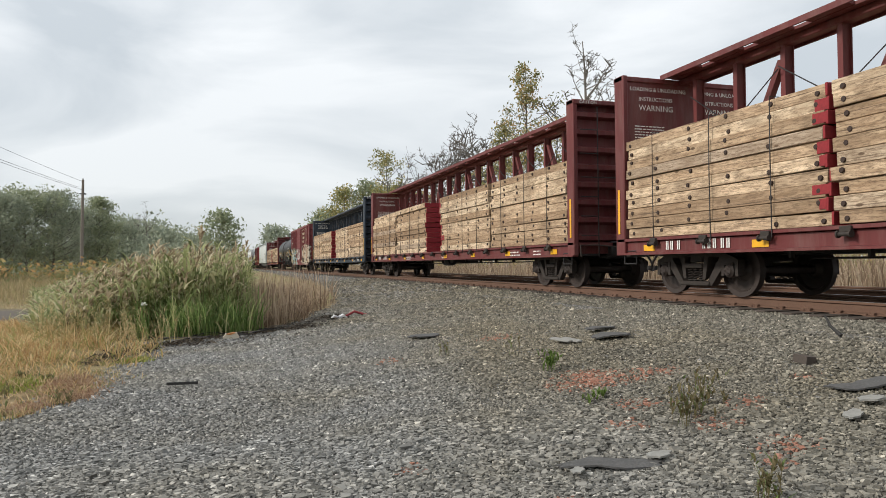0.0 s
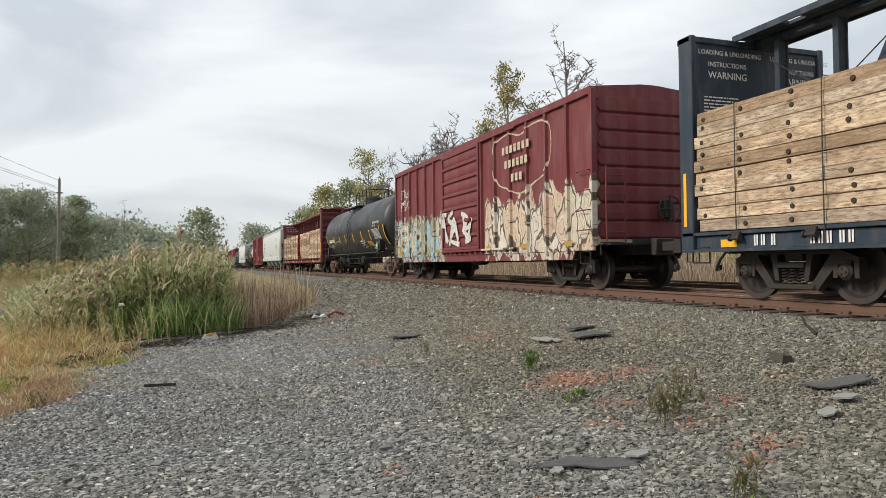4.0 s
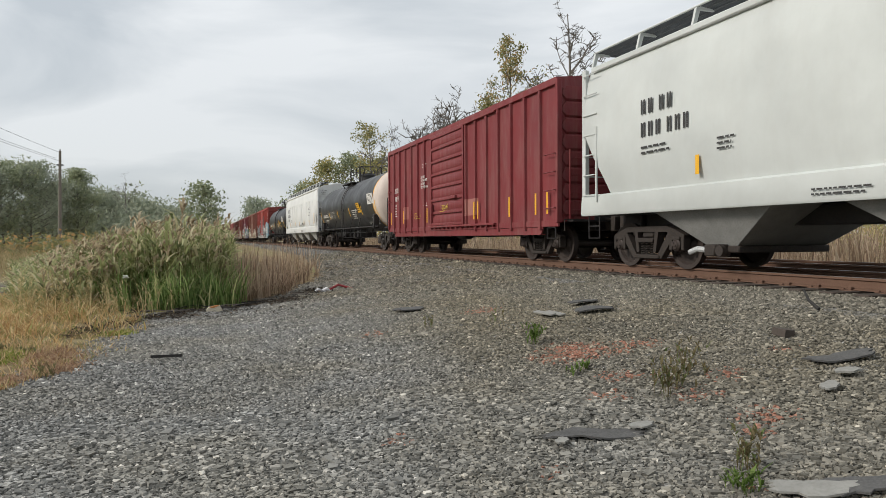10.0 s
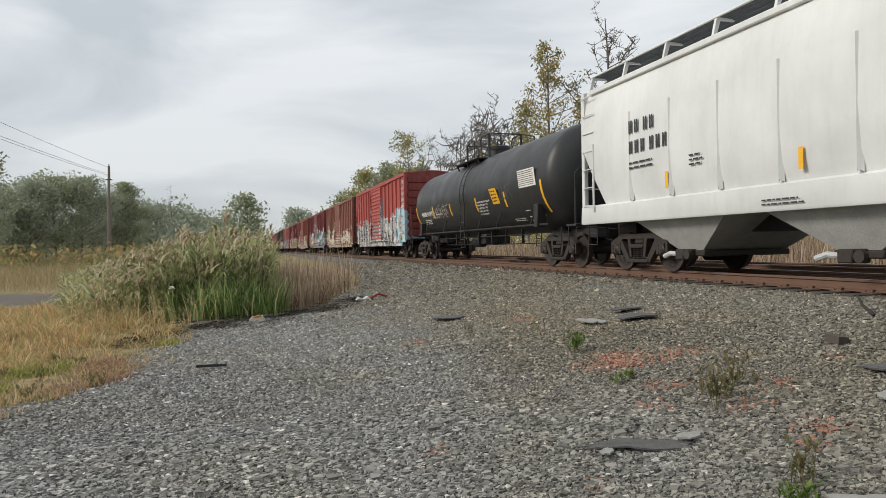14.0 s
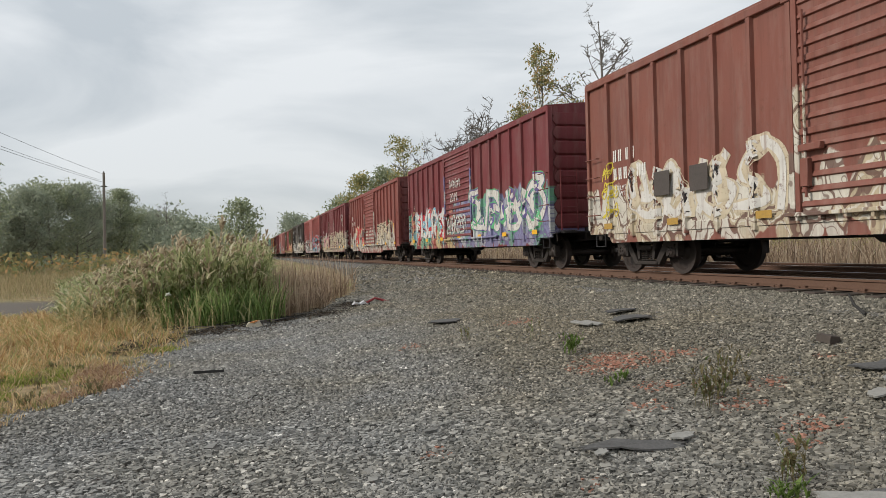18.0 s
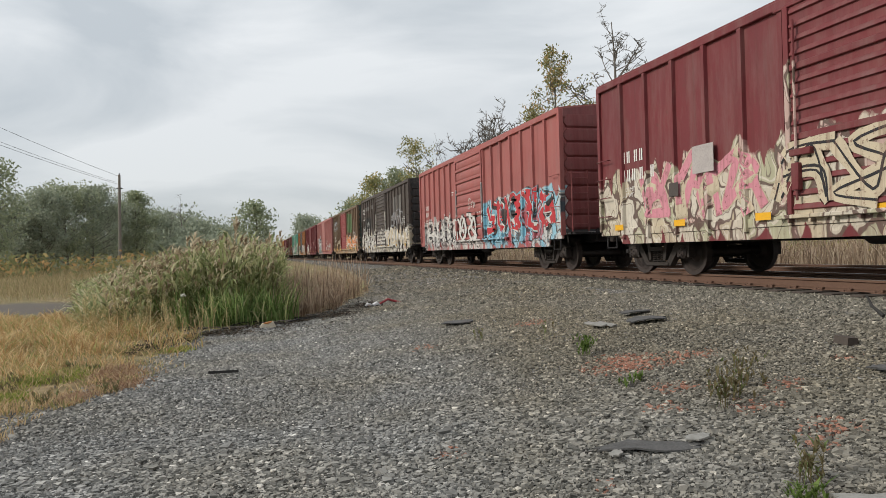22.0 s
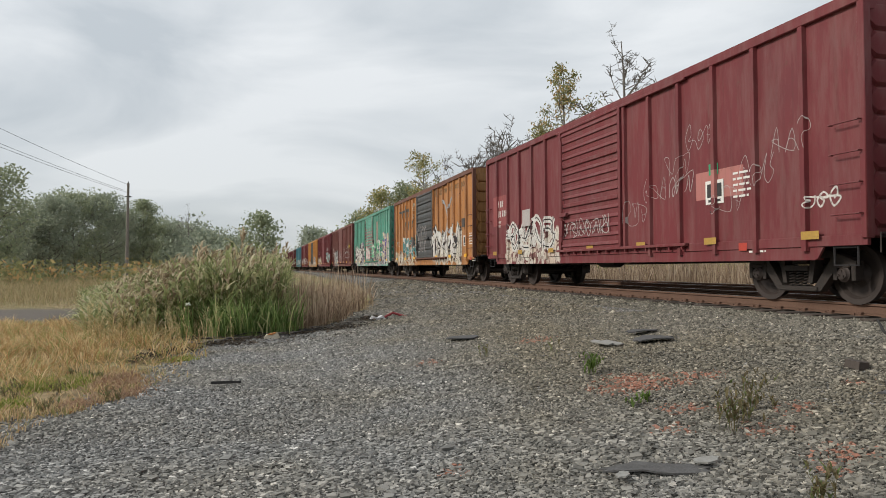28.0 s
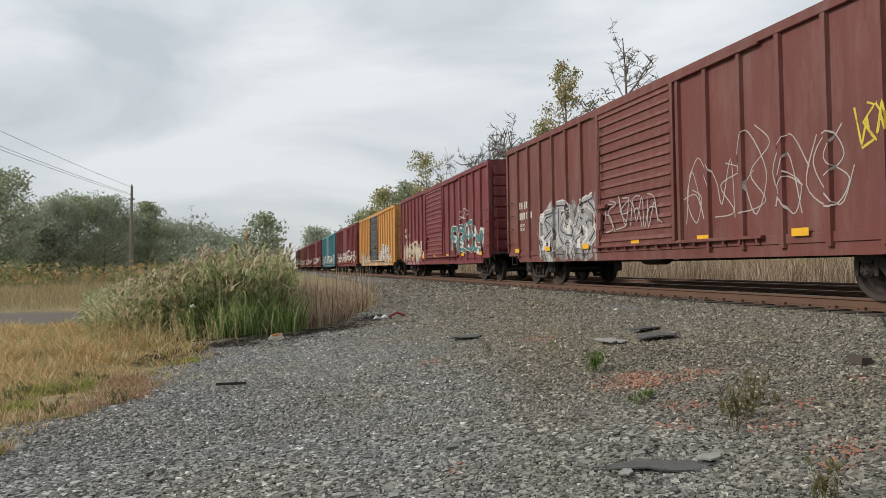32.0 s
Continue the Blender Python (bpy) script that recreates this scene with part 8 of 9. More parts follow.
    base = feet(rng, 16000, lambda y: -0.62 * y - 2, lambda y: np.minimum(-0.19 * y, -3.0), 19, 105, lambda x, y, r: (np.abs(y - 26.5 + (x + 8) * 0.25) > 3.4) & (r < np.clip(34 / y, 0.25, 1)))
    n = len(base)
    far = np.interp(base[:, 1], [19, 30, 38, 105], [0.28, 0.35, 1.3, 2.6])
    sets = []
    for k in range(3):
        b = base + np.concatenate([rng.normal(0, 0.2, (n, 2)), np.zeros((n, 1))], 1)
        sets.append(blades(b, far * rng.uniform(0.2, 0.62, n), far * rng.uniform(0.012, 0.035, n), rng.uniform(0, 6.283, n), rng.uniform(0.1, 0.6, n), rng.uniform(0, 0.3, n), 2, rng.uniform(0, 3, n)))
    stuff("field_grass", sets, field, "tawny autumn grass of the open field", "grass")

    base = feet(rng, 9000, lambda y: np.full_like(y, 17.2), lambda y: np.full_like(y, 25.0), 0, 120, lambda x, y, r: r < np.clip(30 / (y + 5), 0.3, 1))
    n = len(base)
    sets = []
    for k in range(3):
        sets.append(blades(base + np.concatenate([rng.normal(0, 0.15, (n, 2)), np.zeros((n, 1))], 1), rng.uniform(1.0, 2.7, n), rng.uniform(0.018, 0.04, n), rng.uniform(0, 6.283, n), rng.uniform(0.05, 0.4, n), rng.uniform(0, 0.3, n), 2, rng.uniform(0, 3, n)))
    stuff("trackside_reeds", sets, dry, "straw-coloured reeds beyond the second track", "reeds")


build_reeds()

BARK = worn("grey_bark", (0.15, 0.135, 0.12), 0.9, 0.0, 0.35, 2.0, (0.09, 0.078, 0.068), 0.6, 12.0)
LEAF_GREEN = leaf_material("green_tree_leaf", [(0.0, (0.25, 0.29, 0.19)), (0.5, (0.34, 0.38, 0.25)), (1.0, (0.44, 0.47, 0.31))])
# Leaves of the far woods, paled and greyed to put haze into their colour.
LEAF_HAZED = leaf_material("hazed_tree_leaf", [(0.0, (0.30, 0.34, 0.265)), (0.6, (0.37, 0.41, 0.315)), (1.0, (0.44, 0.47, 0.36))])
LEAF_YELLOW = leaf_material("yellowing_tree_leaf", [(0.0, (0.20, 0.215, 0.10)), (0.5, (0.31, 0.31, 0.14)), (0.85, (0.48, 0.41, 0.17)), (1.0, (0.62, 0.47, 0.19))])
LEAF_ORANGE = leaf_material("turning_tree_leaf", [(0.0, (0.19, 0.21, 0.10)), (0.45, (0.31, 0.31, 0.15)), (0.8, (0.46, 0.36, 0.17)), (1.0, (0.60, 0.36, 0.17))])


def leaves(rng, spots, spread, size, per):
    """Leaf clusters about the twig ends: small bent diamonds of four corners."""
    c = np.repeat(np.asarray(spots), per, 0)
    n = len(c)
    c = c + np.clip(rng.normal(0, 1, (n, 3)), -1.5, 1.5) * spread
    a = rng.normal(0, 1, (n, 3))
    a /= np.linalg.norm(a, axis=1)[:, None]
    b = np.cross(a, rng.normal(0, 1, (n, 3)))
    b /= np.linalg.norm(b, axis=1)[:, None]
    s = (size * rng.uniform(0.5, 1.2, n))[:, None]
    V = np.stack([c - a * s, c - b * s * 0.45, c + a * s, c + b * s * 0.45 + np.array([0, 0, -0.2]) * s], 1)
    return V.reshape(-1, 3), (np.arange(n) * 4)[:, None] + np.arange(4)[None]


def tree(x, y, h, wide, label, leaf=None, per=10, size=0.3, spread=0.5, seed=1, start=0.3, column=False, limbs=14, trunk=0.02, droop=0.0, twig=0.5, thick=1.0, twigs=3, spire=False, rise_by=None, top=0.94):
    """A tapered trunk with limbs and twigs; leaves cluster about the twigs. Without leaf it stands bare."""
    rng, rnd = np.random.default_rng(seed), random.Random(seed)
    z0 = ground_z(x, y) - 0.05
    thing = root("tree", label, "tree", "trees", pose(x, y, z0))
    g = Geo()
    pts, p = [], Vector((0, 0, 0))
    sway = [rnd.uniform(-1, 1) for _ in range(4)]
    for i in range(9):
        f = i / 8
        pts.append((wide * 0.10 * math.sin(f * 3 + sway[0]) * f * sway[1], wide * 0.10 * math.sin(f * 2.4 + sway[2]) * f * sway[3], h * f * top))
    r0 = h * trunk
    g.tube(pts, r0, 8, r0 * 0.12)
    tips = []
    for i in range(limbs):
        f = start + (0.97 - start) * (i + rnd.random() * (0.6 if leaf else 1.8)) / (limbs if leaf else limbs + 1)
        k = f * 8
        j = min(7, int(k))
        q = Vector(pts[j]).lerp(Vector(pts[j + 1]), k - j)
        turn = i * 2.4 + (rnd.uniform(-0.5, 0.5) if leaf else rnd.uniform(-2.0, 2.0))
        shape = (1.0 - f) ** 0.6 + 0.12 if column else math.sin(math.pi * min(1.0, (f - start) / (1 - start) * 0.85 + 0.18)) ** 0.7
        if spire:
            shape = (1.0 - f) ** 0.85 * 1.75 * (0.7 + 0.5 * math.sin(f * 23.0 + sway[0] * 3)) + 0.05
        reach = wide * 0.5 * shape * (rnd.uniform(0.65, 1.05) if leaf else rnd.uniform(0.3, 1.1))
        rise = reach * (rnd.uniform(0.3, 0.9) if column else rnd.uniform(0.35, 1.0) if leaf else rnd.uniform(0.5, 1.7)) - droop * reach
        if rise_by:
            rise = reach * rnd.uniform(*rise_by)
        way = Vector((math.cos(turn), math.sin(turn), 0))
        mid = q + way * reach * 0.55 + Vector((rnd.uniform(-0.1, 0.1) * reach, rnd.uniform(-0.1, 0.1) * reach, rise * 0.45))
        end = q + way * reach + Vector((0, 0, rise))
        rl = r0 * (1 - f) * 0.5 + r0 * 0.07
        g.tube([q, mid, end], rl, 5, rl * 0.25)
        tips += [mid.lerp(end, 0.5), end]
        for _ in range(5 if leaf is None else twigs):
            a = q.lerp(end, rnd.uniform(0.35, 0.95))
            d = Vector((rnd.uniform(-1, 1), rnd.uniform(-1, 1), rnd.uniform(-0.2, 1.0))).normalized() * reach * twig * rnd.uniform(0.5, 1.0)
            g.tube([a, a + d * 0.5 + Vector((0, 0, 0.06 * reach)), a + d], rl * 0.4 * thick ** 0.5, 4, rl * 0.1 * thick)
            tips.append(a + d)
            if leaf is None:
                for _ in range(3):
                    e = a + d * rnd.uniform(0.3, 1)
                    d2 = Vector((rnd.uniform(-1, 1), rnd.uniform(-1, 1), rnd.uniform(-0.1, 1.0))).normalized() * reach * twig * 0.55
                    g.tube([e, e + d2], rl * 0.2 * thick, 3, rl * 0.08 * thick)
    part("trunk", g, BARK, thing, "trunk with its limbs")
    if leaf is not None:
        V, F = leaves(rng, [tuple(t) for t in tips], spread, size, per)
        me = big_mesh("crown", V, F)
        part("crown", me, leaf, thing)
    return thing


def aim(deg, dist):
    """A place so many degrees to the right of the track's line."""
    return dist * math.sin(radians(deg)), dist * math.cos(radians(deg))


def build_trees():
    # beyond the tracks
    tree(*aim(25.0, 66), 21.9, 10.5, "slender tree with thinning green and orange leaves", LEAF_ORANGE, 17, 0.17, 0.32, 3, 0.30, True, 34, 0.010, twigs=5, spire=True, rise_by=(0.25, 0.8), twig=0.4)
    tree(*aim(29.4, 67), 26.2, 12.0, "tall bare dead tree with twisted branches", None, seed=12, start=0.55, limbs=26, trunk=0.013, twig=0.45, thick=2.6, column=True, rise_by=(0.5, 1.3), top=0.86)
    tree(*aim(27.3, 69), 17.2, 6.0, "thin green tree among the dead ones", LEAF_ORANGE, 13, 0.17, 0.32, 15, 0.3, True, 26, 0.010, twigs=4, spire=True)
    tree(*aim(23.2, 71), 17.0, 7.0, "leafy green and yellow tree beyond the train", LEAF_YELLOW, 13, 0.18, 0.34, 5, 0.3, True, 28, 0.011, twigs=4, spire=True)
    for i, (d, h, w) in enumerate(((16.2, 16.0, 8.0), (17.6, 19.5, 8.5), (19.3, 21.0, 9.0), (20.6, 22.5, 8.5), (21.9, 22.0, 8.0))):
        tree(*aim(d, 78 + 3 * (i % 3)), h, w, "bare grey tree with spreading upright branches", None, seed=20 + i, start=0.35, limbs=20, trunk=0.014, twig=0.55, thick=4.0, rise_by=(0.8, 1.9), top=0.74)
    tree(*aim(20.0, 84), 13.5, 7.0, "low rust-leaved tree under the bare ones", LEAF_ORANGE, 14, 0.2, 0.4, 17, 0.2, False, 18, 0.012, twigs=4)
    tree(*aim(13.7, 112), 21.0, 8.0, "loose-crowned tree with pale yellow-green leaves", LEAF_YELLOW, 26, 0.22, 0.42, 31, 0.45, False, 13, 0.011, twigs=4)
    tree(*aim(14.2, 116), 15.0, 9.0, "low yellowing tree beside the railway", LEAF_YELLOW, 26, 0.26, 0.6, 32, 0.2, False, 18, 0.013, twigs=6)
    tree(*aim(9.9, 122), 15.5, 9.5, "round green and yellow tree beside the railway", LEAF_YELLOW, 26, 0.26, 0.6, 33, 0.2, False, 18, 0.013, twigs=6)
    tree(*aim(11.9, 120), 16.8, 9.0, "green tree beside the railway", LEAF_GREEN, 26, 0.26, 0.6, 34, 0.2, False, 18, 0.013, twigs=6)
    tree(*aim(16.5, 100), 11.5, 9.0, "low leafy tree under the bare ones", LEAF_ORANGE, 18, 0.36, 0.9, 35, 0.15, False, 16, 0.012)
    tree(*aim(8.3, 150), 13.0, 10.0, "rounded tree far along the railway", LEAF_GREEN, 22, 0.45, 1.0, 36, 0.2, False, 16, 0.013)
    for i, d in enumerate((34, 38.5, 43, 55.5)):
        tree(*aim(d, 60 + 5 * i), 9.0 + (i == 3) * 7.5, 4.0, "thin bare sapling beyond the tracks", None, seed=40 + i, start=0.3, limbs=9, trunk=0.007)
    # the single tree and the woods over the field
    tree(*aim(0.6, 152), 12.8, 9.0, "single yellow-green tree over the reeds", LEAF_GREEN, 26, 0.42, 0.85, 50, 0.15, False, 18, 0.013)
    tree(*aim(4.4, 205), 11.5, 10.0, "dark round tree far along the field", LEAF_HAZED, 22, 0.55, 1.1, 51, 0.15, False, 16, 0.013)
    tree(*aim(6.0, 215), 9.5, 9.0, "dark tree far along the field", LEAF_HAZED, 22, 0.55, 1.1, 52, 0.15, False, 16, 0.013)
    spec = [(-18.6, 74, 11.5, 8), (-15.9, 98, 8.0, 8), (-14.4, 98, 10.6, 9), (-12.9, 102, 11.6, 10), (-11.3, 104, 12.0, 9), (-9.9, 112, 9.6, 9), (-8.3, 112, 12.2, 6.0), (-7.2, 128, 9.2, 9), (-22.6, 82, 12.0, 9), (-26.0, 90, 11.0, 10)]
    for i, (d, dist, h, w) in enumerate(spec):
        tree(*aim(d, dist), h, w, "dense green broadleaf tree at the field's edge", LEAF_HAZED if i % 3 else LEAF_GREEN, 30, 0.19, 0.42, 60 + i, 0.08, False, 34, 0.014, twigs=7)
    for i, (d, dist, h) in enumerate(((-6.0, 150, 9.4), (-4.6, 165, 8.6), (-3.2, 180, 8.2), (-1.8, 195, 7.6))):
        tree(*aim(d, dist), h, 13, "distant green tree of the wood", LEAF_HAZED, 26, 0.5, 1.1, 80 + i, 0.1, False, 20, 0.013)
    for i, (d, dist, h) in enumerate(((-5.0, 140, 13.0), (-5.7, 142, 11.5))):
        tree(*aim(d, dist), h, 5.5, "bare pale tree rising from the wood", None, seed=90 + i, start=0.4, limbs=16, trunk=0.010, thick=2.5)
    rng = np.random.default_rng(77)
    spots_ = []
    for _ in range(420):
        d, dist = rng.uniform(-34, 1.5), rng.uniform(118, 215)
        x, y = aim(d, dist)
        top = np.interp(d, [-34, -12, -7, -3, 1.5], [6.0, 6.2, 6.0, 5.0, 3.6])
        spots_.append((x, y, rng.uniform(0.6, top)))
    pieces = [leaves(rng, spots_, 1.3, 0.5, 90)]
    stuff("far_woods", pieces, LEAF_HAZED, "dark green woods along the far side of the field", "woods")
    low = []
    for _ in range(150):
        d, dist = rng.uniform(-34, -4), rng.uniform(62, 112)
        x, y = aim(d, dist)
        low.append((x, y, rng.uniform(0.2, 1.3)))
    stuff("field_scrub", [leaves(rng, low, 0.8, 0.28, 60)], LEAF_ORANGE, "low tawny and green scrub in front of the woods", "bushes")
    right = []
    for _ in range(520):
        d, dist = rng.uniform(6, 70), rng.uniform(70, 190)
        x, y = aim(d, dist)
        if x > 22:
            right.append((x, y, rng.uniform(0.3, 4.2)))
    stuff("trackside_woods", [leaves(rng, right, 1.5, 0.38, 80)], LEAF_YELLOW, "low mixed woods beyond the tracks", "woods")


build_trees()

# ---- the utility pole and its wires ----
POLE_WOOD = worn("weathered_pole", (0.20, 0.175, 0.15), 0.9, 0.0, 0.25, 1.5, (0.12, 0.10, 0.085), 0.5, 14.0)


def build_pole():
    px, py = -12.5, 74.8
    pole = root("utility_pole", "weathered grey wooden utility pole without crossarm", "utility pole", "", pose(px, py, 0, 0, 0.8, 0))
    part("shaft", Geo().tube([(0, 0, -0.3), (0, 0, 5), (0, 0, 10.0)], 0.17, 10, 0.11), POLE_WOOD, pole)
    part("insulator", Geo().lathe([(0.03, 0), (0.06, 0.05), (0.05, 0.14), (0.02, 0.18)], "z", (0, 0, 10.0), 10), MID_GREY, pole)
    part("bracket", Geo().box(-0.3, 0.3, -0.05, 0.05, 8.6, 8.72, 0.01), STEEL_DARK, pole)
    wires = root("power_wires", "sagging black overhead wires leading to the pole", "wires", "", pose(px, py, 0))
    for dz, z1, dx in ((9.9, 13.2, 0.0), (9.3, 12.0, -0.25), (9.0, 11.2, 0.25)):
        g = Geo()
        end = Vector((-9.0 + dx * 2, -58.0, z1))
        g.tube([(dx + (end.x - dx) * f, end.y * f, dz + (z1 - dz) * f - 1.1 * 4 * f * (1 - f) * 0.5) for f in np.linspace(0, 1, 13)], 0.013, 4)
        part("wire", g, STEEL_DARK, wires)
    back = root("utility_pole", "second wooden utility pole carrying the wires", "utility pole", "", pose(px - 9.0, py - 58.0, 0))
    part("shaft", Geo().tube([(0, 0, -0.3), (0, 0, 13.4)], 0.17, 10, 0.12), POLE_WOOD, back)


build_pole()


# ---- small things on the gravel ----
SLATE = worn("torn_roofing_felt", (0.078, 0.077, 0.076), 1.0, 0.0, 0.3, 8.0, (0.15, 0.145, 0.14), 0.6, 60.0)
PALE = worn("pale_board", (0.27, 0.265, 0.245), 0.85, 0.0, 0.25, 10.0)
CHARRED = worn("blackened_wood", (0.03, 0.028, 0.026), 0.9)
PAPER = worn("soiled_paper", (0.62, 0.56, 0.44), 0.85, 0.0, 0.2, 20.0)
WEED = leaf_material("weed_leaf", [(0.0, (0.08, 0.13, 0.03)), (0.5, (0.14, 0.22, 0.05)), (1.0, (0.22, 0.30, 0.09))])
WEED_DRY = leaf_material("wiry_weed", [(0.0, (0.14, 0.12, 0.06)), (0.6, (0.21, 0.17, 0.09)), (1.0, (0.16, 0.22, 0.08))])


def ragged(name, x, y, wide, deep, turn, thick, material, label, category, seed, lift=0.03, tilt=0.0):
    """A flat broken piece with a torn outline, a little warped."""
    rng = random.Random(seed)
    n = 22
    out = []
    for i in range(n):
        a = 2 * math.pi * i / n
        r = rng.uniform(0.72, 1.12)
        out.append((wide / 2 * r * math.cos(a), deep / 2 * r * math.sin(a)))
    warp = lambda p: 0.03 * math.sin(p[0] * 7 + seed) * wide
    g = Geo()
    vs = [(p[0], p[1], warp(p)) for p in out] + [(p[0], p[1], warp(p) + thick) for p in out] + [(0, 0, 0), (0, 0, thick)]
    fs = [(i, (i + 1) % n, n + (i + 1) % n, n + i) for i in range(n)] + [(2 * n, (i + 1) % n, i) for i in range(n)] + [(2 * n + 1, n + i, n + (i + 1) % n) for i in range(n)]
    g.add(vs, fs)
    slope = math.degrees(math.atan2(ground_z(x + 0.3, y) - ground_z(x - 0.3, y), 0.6))
    return solo(name, g, material, label, category, m=pose(x, y, ground_z(x, y) + lift, tilt, -slope, 0) @ pose(0, 0, 0, 0, 0, turn))


def weed(x, y, high, stems, material, label, seed, leafy=6):
    rng = np.random.default_rng(seed)
    z = ground_z(x, y)
    thing = root("weed", label, "weed", "weeds in the gravel", pose(x, y, z))
    n = stems
    base = np.concatenate([rng.normal(0, 0.05, (n, 2)), np.zeros((n, 1))], 1)
    h, way, bend = rng.uniform(0.5, 1.0, n) * high, rng.uniform(0, 6.283, n), rng.uniform(0.1, 0.7, n)
    sv, sf = blades(base, h, np.full(n, 0.006), way, bend, np.zeros(n), 3)
    sets, o = [(sv, sf)], len(sv)
    for k in range(leafy):
        f = rng.uniform(0.25, 1.0, n)
        b = base.copy()
        b[:, 0] += np.cos(way) * bend * h * f ** 1.7
        b[:, 1] += np.sin(way) * bend * h * f ** 1.7
        b[:, 2] += h * f
        sets.append(blades(b, rng.uniform(0.03, 0.075, n), rng.uniform(0.010, 0.022, n), rng.uniform(0, 6.283, n), rng.uniform(0.4, 1.2, n), rng.uniform(0, 0.5, n), 2))
    V, F, o = [], [], 0
    for v, f in sets:
        V.append(v)
        F.append(f + o)
        o += len(v)
    part("leaves", big_mesh("leaves", np.concatenate(V), np.concatenate(F)), material, thing)
    part("root_crown", Geo().lathe([(0.012, -0.03), (0.010, 0.02), (0.004, 0.05)], "z", (0, 0, 0), 6), BARK, thing)
    return thing


ragged("roofing_scrap", 2.54, 4.08, 0.74, 0.21, -24, 0.012, SLATE, "torn dark grey roofing felt lying on gravel", "roofing scrap", 3, 0.024)
ragged("roofing_scrap", 2.84, 4.02, 0.22, 0.12, 10, 0.012, PALE, "pale grey curled scrap of roofing felt", "roofing scrap", 4, 0.045)
ragged("roofing_scrap", 2.25, 4.06, 0.12, 0.09, 40, 0.010, PALE, "small pale chip of roofing", "roofing scrap", 14, 0.045)
ragged("roofing_scrap", 5.10, 4.42, 0.62, 0.26, -14, 0.014, SLATE, "dark slab of roofing felt lying on gravel", "roofing scrap", 5, 0.045)
ragged("roofing_scrap", 5.55, 4.15, 0.50, 0.24, 14, 0.014, SLATE, "broken dark roofing felt beside the bank", "roofing scrap", 25, 0.045)
ragged("roofing_scrap", 4.40, 3.90, 0.20, 0.13, 30, 0.014, PALE, "pale broken chip of board", "board scrap", 6, 0.045)
ragged("roofing_scrap", 4.78, 4.08, 0.22, 0.15, -25, 0.014, PALE, "pale broken chip of board on gravel", "board scrap", 7, 0.045)
ragged("roofing_scrap", 5.20, 8.45, 0.62, 0.42, -6, 0.016, SLATE, "dark sheet of roofing felt among stones", "roofing scrap", 8, 0.05)
ragged("roofing_scrap", 5.55, 9.35, 0.55, 0.30, 8, 0.016, SLATE, "dark rolled scrap of roofing felt", "roofing scrap", 9, 0.05)
ragged("roofing_scrap", 3.33, 11.27, 0.55, 0.5, 8, 0.016, SLATE, "dark half-buried sheet of roofing felt", "roofing scrap", 10, 0.04)
ragged("roofing_scrap", 2.95, 2.72, 0.48, 0.20, -38, 0.012, PALE, "crumpled grey roofing strip", "roofing scrap", 11, 0.05)
ragged("roofing_scrap", 3.12, 2.62, 0.42, 0.22, -30, 0.012, SLATE, "torn dark strip of roofing felt", "roofing scrap", 12, 0.045)
for i, (dx, dy, t) in enumerate(((0, 0, 20), (0.13, -0.06, 14))):
    solo("board_piece", Geo().box(-0.05, 0.05, -0.17, 0.17, 0, 0.025, 0.006), PALE, "short pale broken board lying on gravel", "board scrap", "broken boards", m=pose(4.56 + dx, 8.70 + dy, ground_z(4.6, 8.7) + 0.045, 3, -6, t))
solo("burnt_stick", Geo().prism([(-0.02, 0), (0.02, 0.004), (0.025, 0.03), (-0.01, 0.034)], "x", -0.19, 0.19), CHARRED, "short blackened stick lying on the gravel", "stick", m=pose(-0.40, 9.5, ground_z(-0.4, 9.5) + 0.045, 0, 2, 8))
solo("dark_stone", Geo().prism([(-0.09, -0.06), (0.02, -0.10), (0.10, -0.02), (0.06, 0.08), (-0.05, 0.09)], "z", 0, 0.075), worn("dark_brown_stone", (0.075, 0.06, 0.05), 0.9), "dark brown lump of stone", "stone", m=pose(5.50, 5.42, ground_z(5.50, 5.42) + 0.01, 6, 4, 20))
solo("dead_branch", Geo().tube([(-0.22, 0, 0), (0, 0.03, 0.06), (0.24, 0.0, 0.14)], 0.022, 6, 0.012), CHARRED, "short dark broken branch", "branch", m=pose(6.93, 6.40, ground_z(6.93, 6.40) + 0.05, 0, -8, 65))
litter = root("food_wrapper", "crumpled cream paper wrapper at the reeds' edge", "litter", "", pose(0.29, 15.35, ground_z(0.29, 15.35)))
part("sheet", Geo().prism([(-0.17, 0.02), (-0.1, 0.11), (0.02, 0.08), (0.12, 0.13), (0.18, 0.03), (0.05, 0.0)], "y", -0.09, 0.09), PAPER, litter, "cream paper")
part("lining", Geo().prism([(-0.1, 0.10), (0.0, 0.09), (0.10, 0.135), (0.05, 0.14)], "y", -0.095, 0.05), worn("orange_print", (0.45, 0.19, 0.06), 0.8), litter)
bag = root("plastic_bag", "torn white and red plastic bag on the gravel", "litter", "", pose(2.84, 16.9, ground_z(2.84, 16.9)))
part("white_film", Geo().prism([(-0.2, 0.01), (-0.12, 0.10), (0.0, 0.06), (0.10, 0.12), (0.2, 0.02)], "y", -0.12, 0.1), worn("white_film", (0.66, 0.65, 0.65), 0.5), bag)
part("red_film", Geo().tube([(0.15, 0, 0.05), (0.4, 0.1, 0.16), (0.75, 0.05, 0.05), (1.2, -0.1, 0.09)], 0.03, 6), worn("red_film", (0.26, 0.03, 0.035), 0.6), bag)
rng_w = random.Random(9)
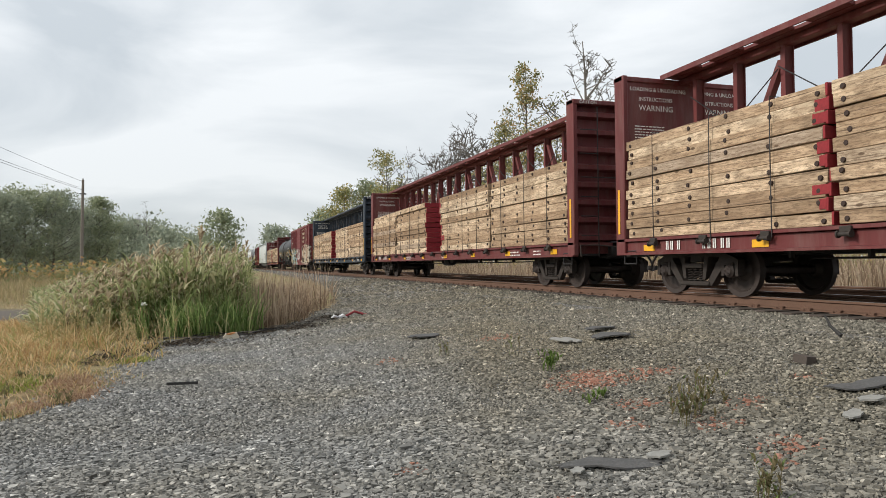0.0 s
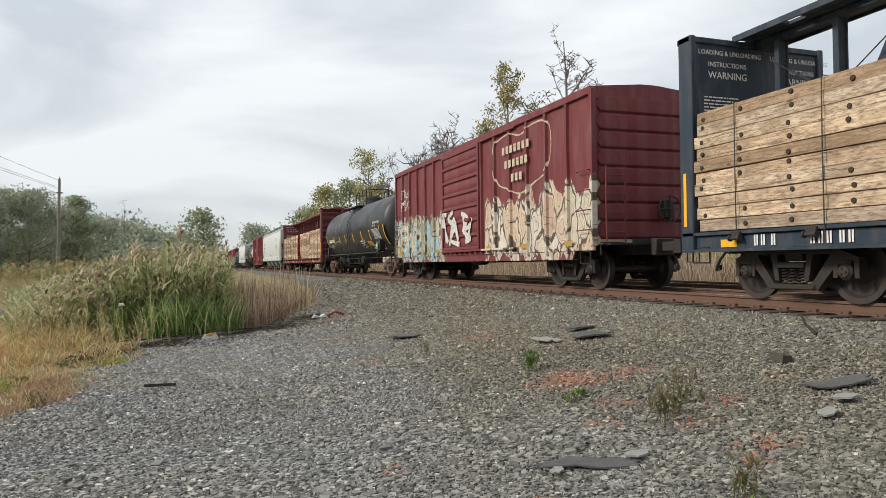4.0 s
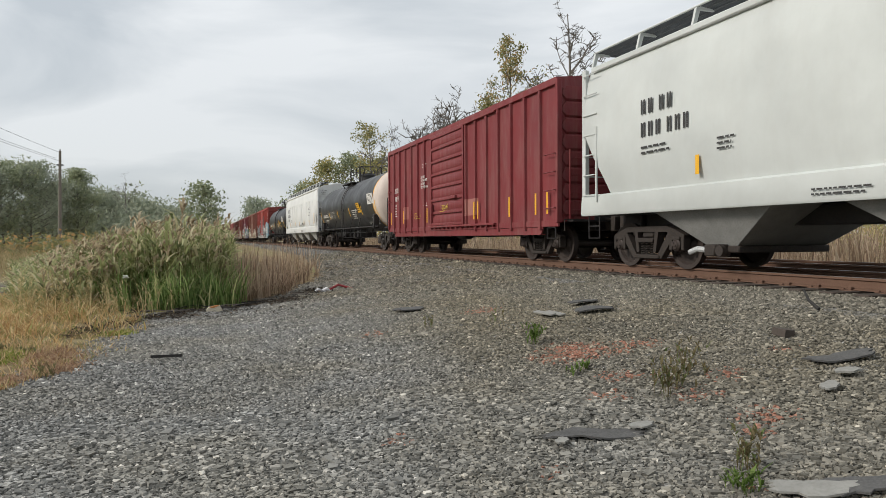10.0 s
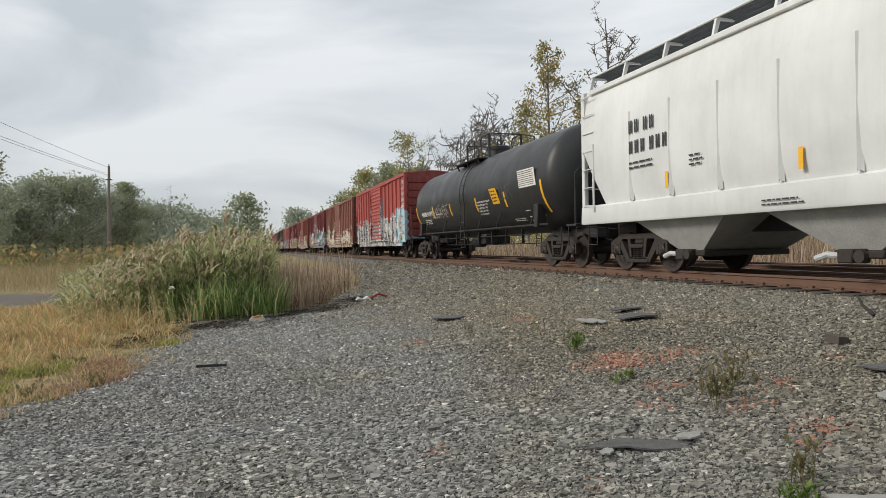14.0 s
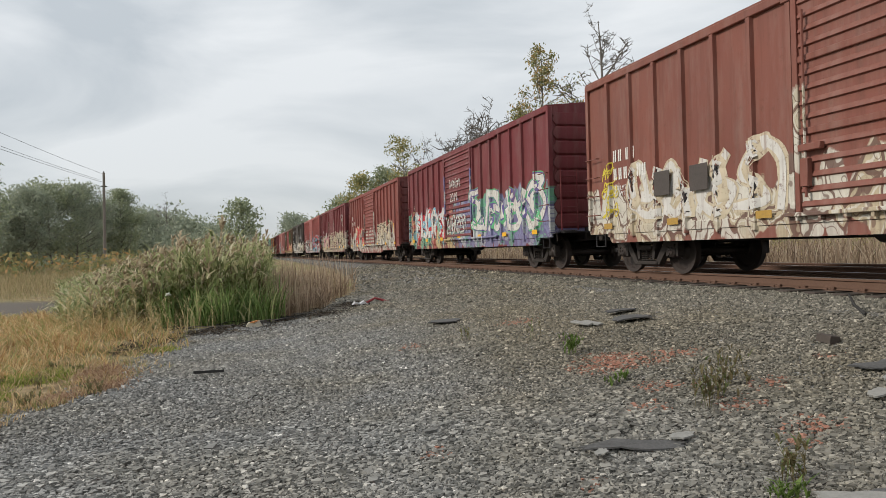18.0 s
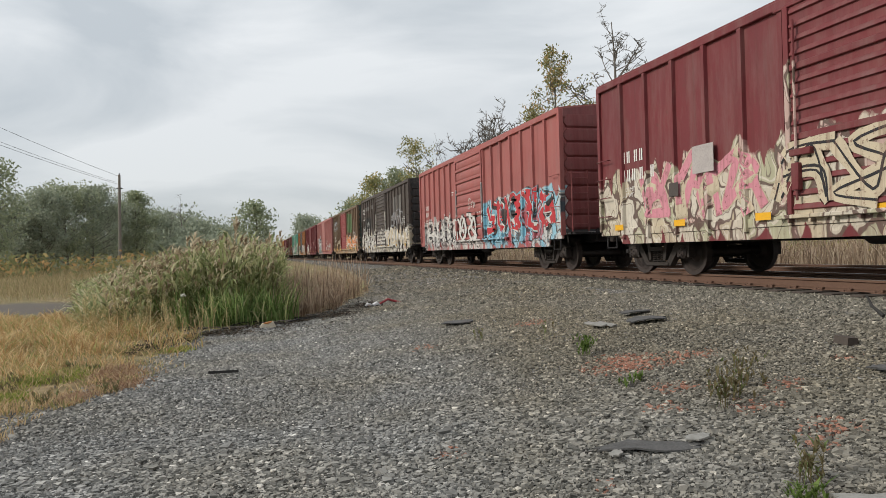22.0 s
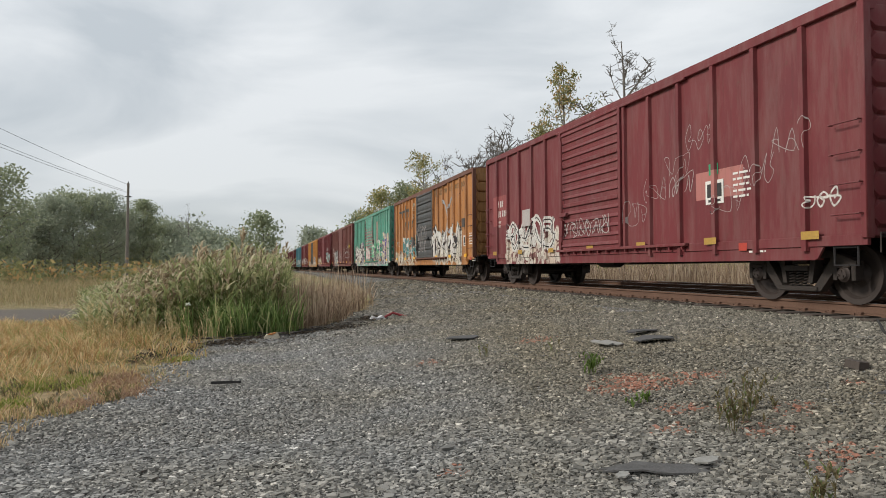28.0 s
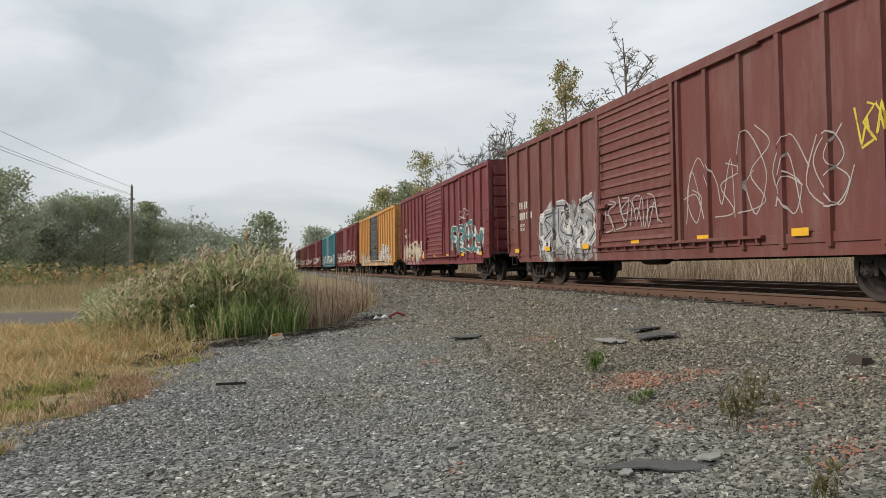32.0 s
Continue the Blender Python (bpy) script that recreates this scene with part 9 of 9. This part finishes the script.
for i in range(16):
    x, y = rng_w.uniform(-1.3, 2.6), 0
    y = 15.6 + 0.5 * max(0, x) + rng_w.uniform(-0.35, 0.5)
    solo("fallen_stalk", Geo().tube([(-0.3, 0, 0.0), (0, 0.02, 0.03), (0.33, 0, 0.01)], 0.012, 5, 0.008), CHARRED if i % 3 else POLE_WOOD, "dark fallen stalk along the reeds' edge", "stalk", "fallen stalks", m=pose(x, y, ground_z(x, y) + 0.05, 0, rng_w.uniform(-4, 4), rng_w.uniform(-30, 30)))
weed(3.68, 7.28, 0.26, 24, WEED, "low bright green weed in the gravel", 1, 7)
weed(3.42, 4.55, 0.36, 13, WEED_DRY, "wiry brown-green weed in red gravel", 2, 9)
weed(3.92, 4.92, 0.36, 13, WEED_DRY, "spindly weed with small green leaves", 3, 9)
weed(3.62, 4.70, 0.24, 7, WEED_DRY, "thin dry weed in the gravel", 13, 8)
weed(3.82, 8.59, 0.34, 7, WEED_DRY, "single dry stalk in the gravel", 4, 4)
weed(2.74, 2.97, 0.12, 14, WEED, "green weed beside the roofing scraps", 5, 7)
weed(2.92, 3.12, 0.24, 14, WEED_DRY, "brown-green weed in the gravel", 6, 8)
weed(3.45, 5.75, 0.08, 10, WEED, "tiny green weed between stones", 7, 4)
weed(3.30, 5.65, 0.07, 8, WEED, "tiny green seedling between stones", 8, 4)
weed(3.1, 9.4, 0.2, 8, WEED_DRY, "thin dry weed among the stones", 15, 4)
BLOSSOM = worn("white_blossom", (0.72, 0.73, 0.66), 0.8)
flower = weed(-1.47, 15.7, 0.85, 7, WEED, "tall white-flowered weed at the reeds' edge", 10, 8)
for i in range(9):
    part("blossom", kept("blossom", lambda: Geo().lathe([(0.004, 0), (0.022, 0.012), (0.026, 0.022), (0.008, 0.03)], "z", (0, 0, 0), 7)), BLOSSOM, flower, "white flower head", pose(0.05 + 0.05 * math.cos(i * 2.4) * (i / 9) ** 0.5, -0.1 + 0.05 * math.sin(i * 2.4), 0.74 + 0.012 * (i % 4)))
for i in range(9):
    x, y = rng_w.uniform(-3.0, -1.6), rng_w.uniform(8.3, 11.2)
    weed(x, y, rng_w.uniform(0.08, 0.2), 9, WEED_DRY, "low weed at the gravel's edge", 200 + i, 5)


motions()
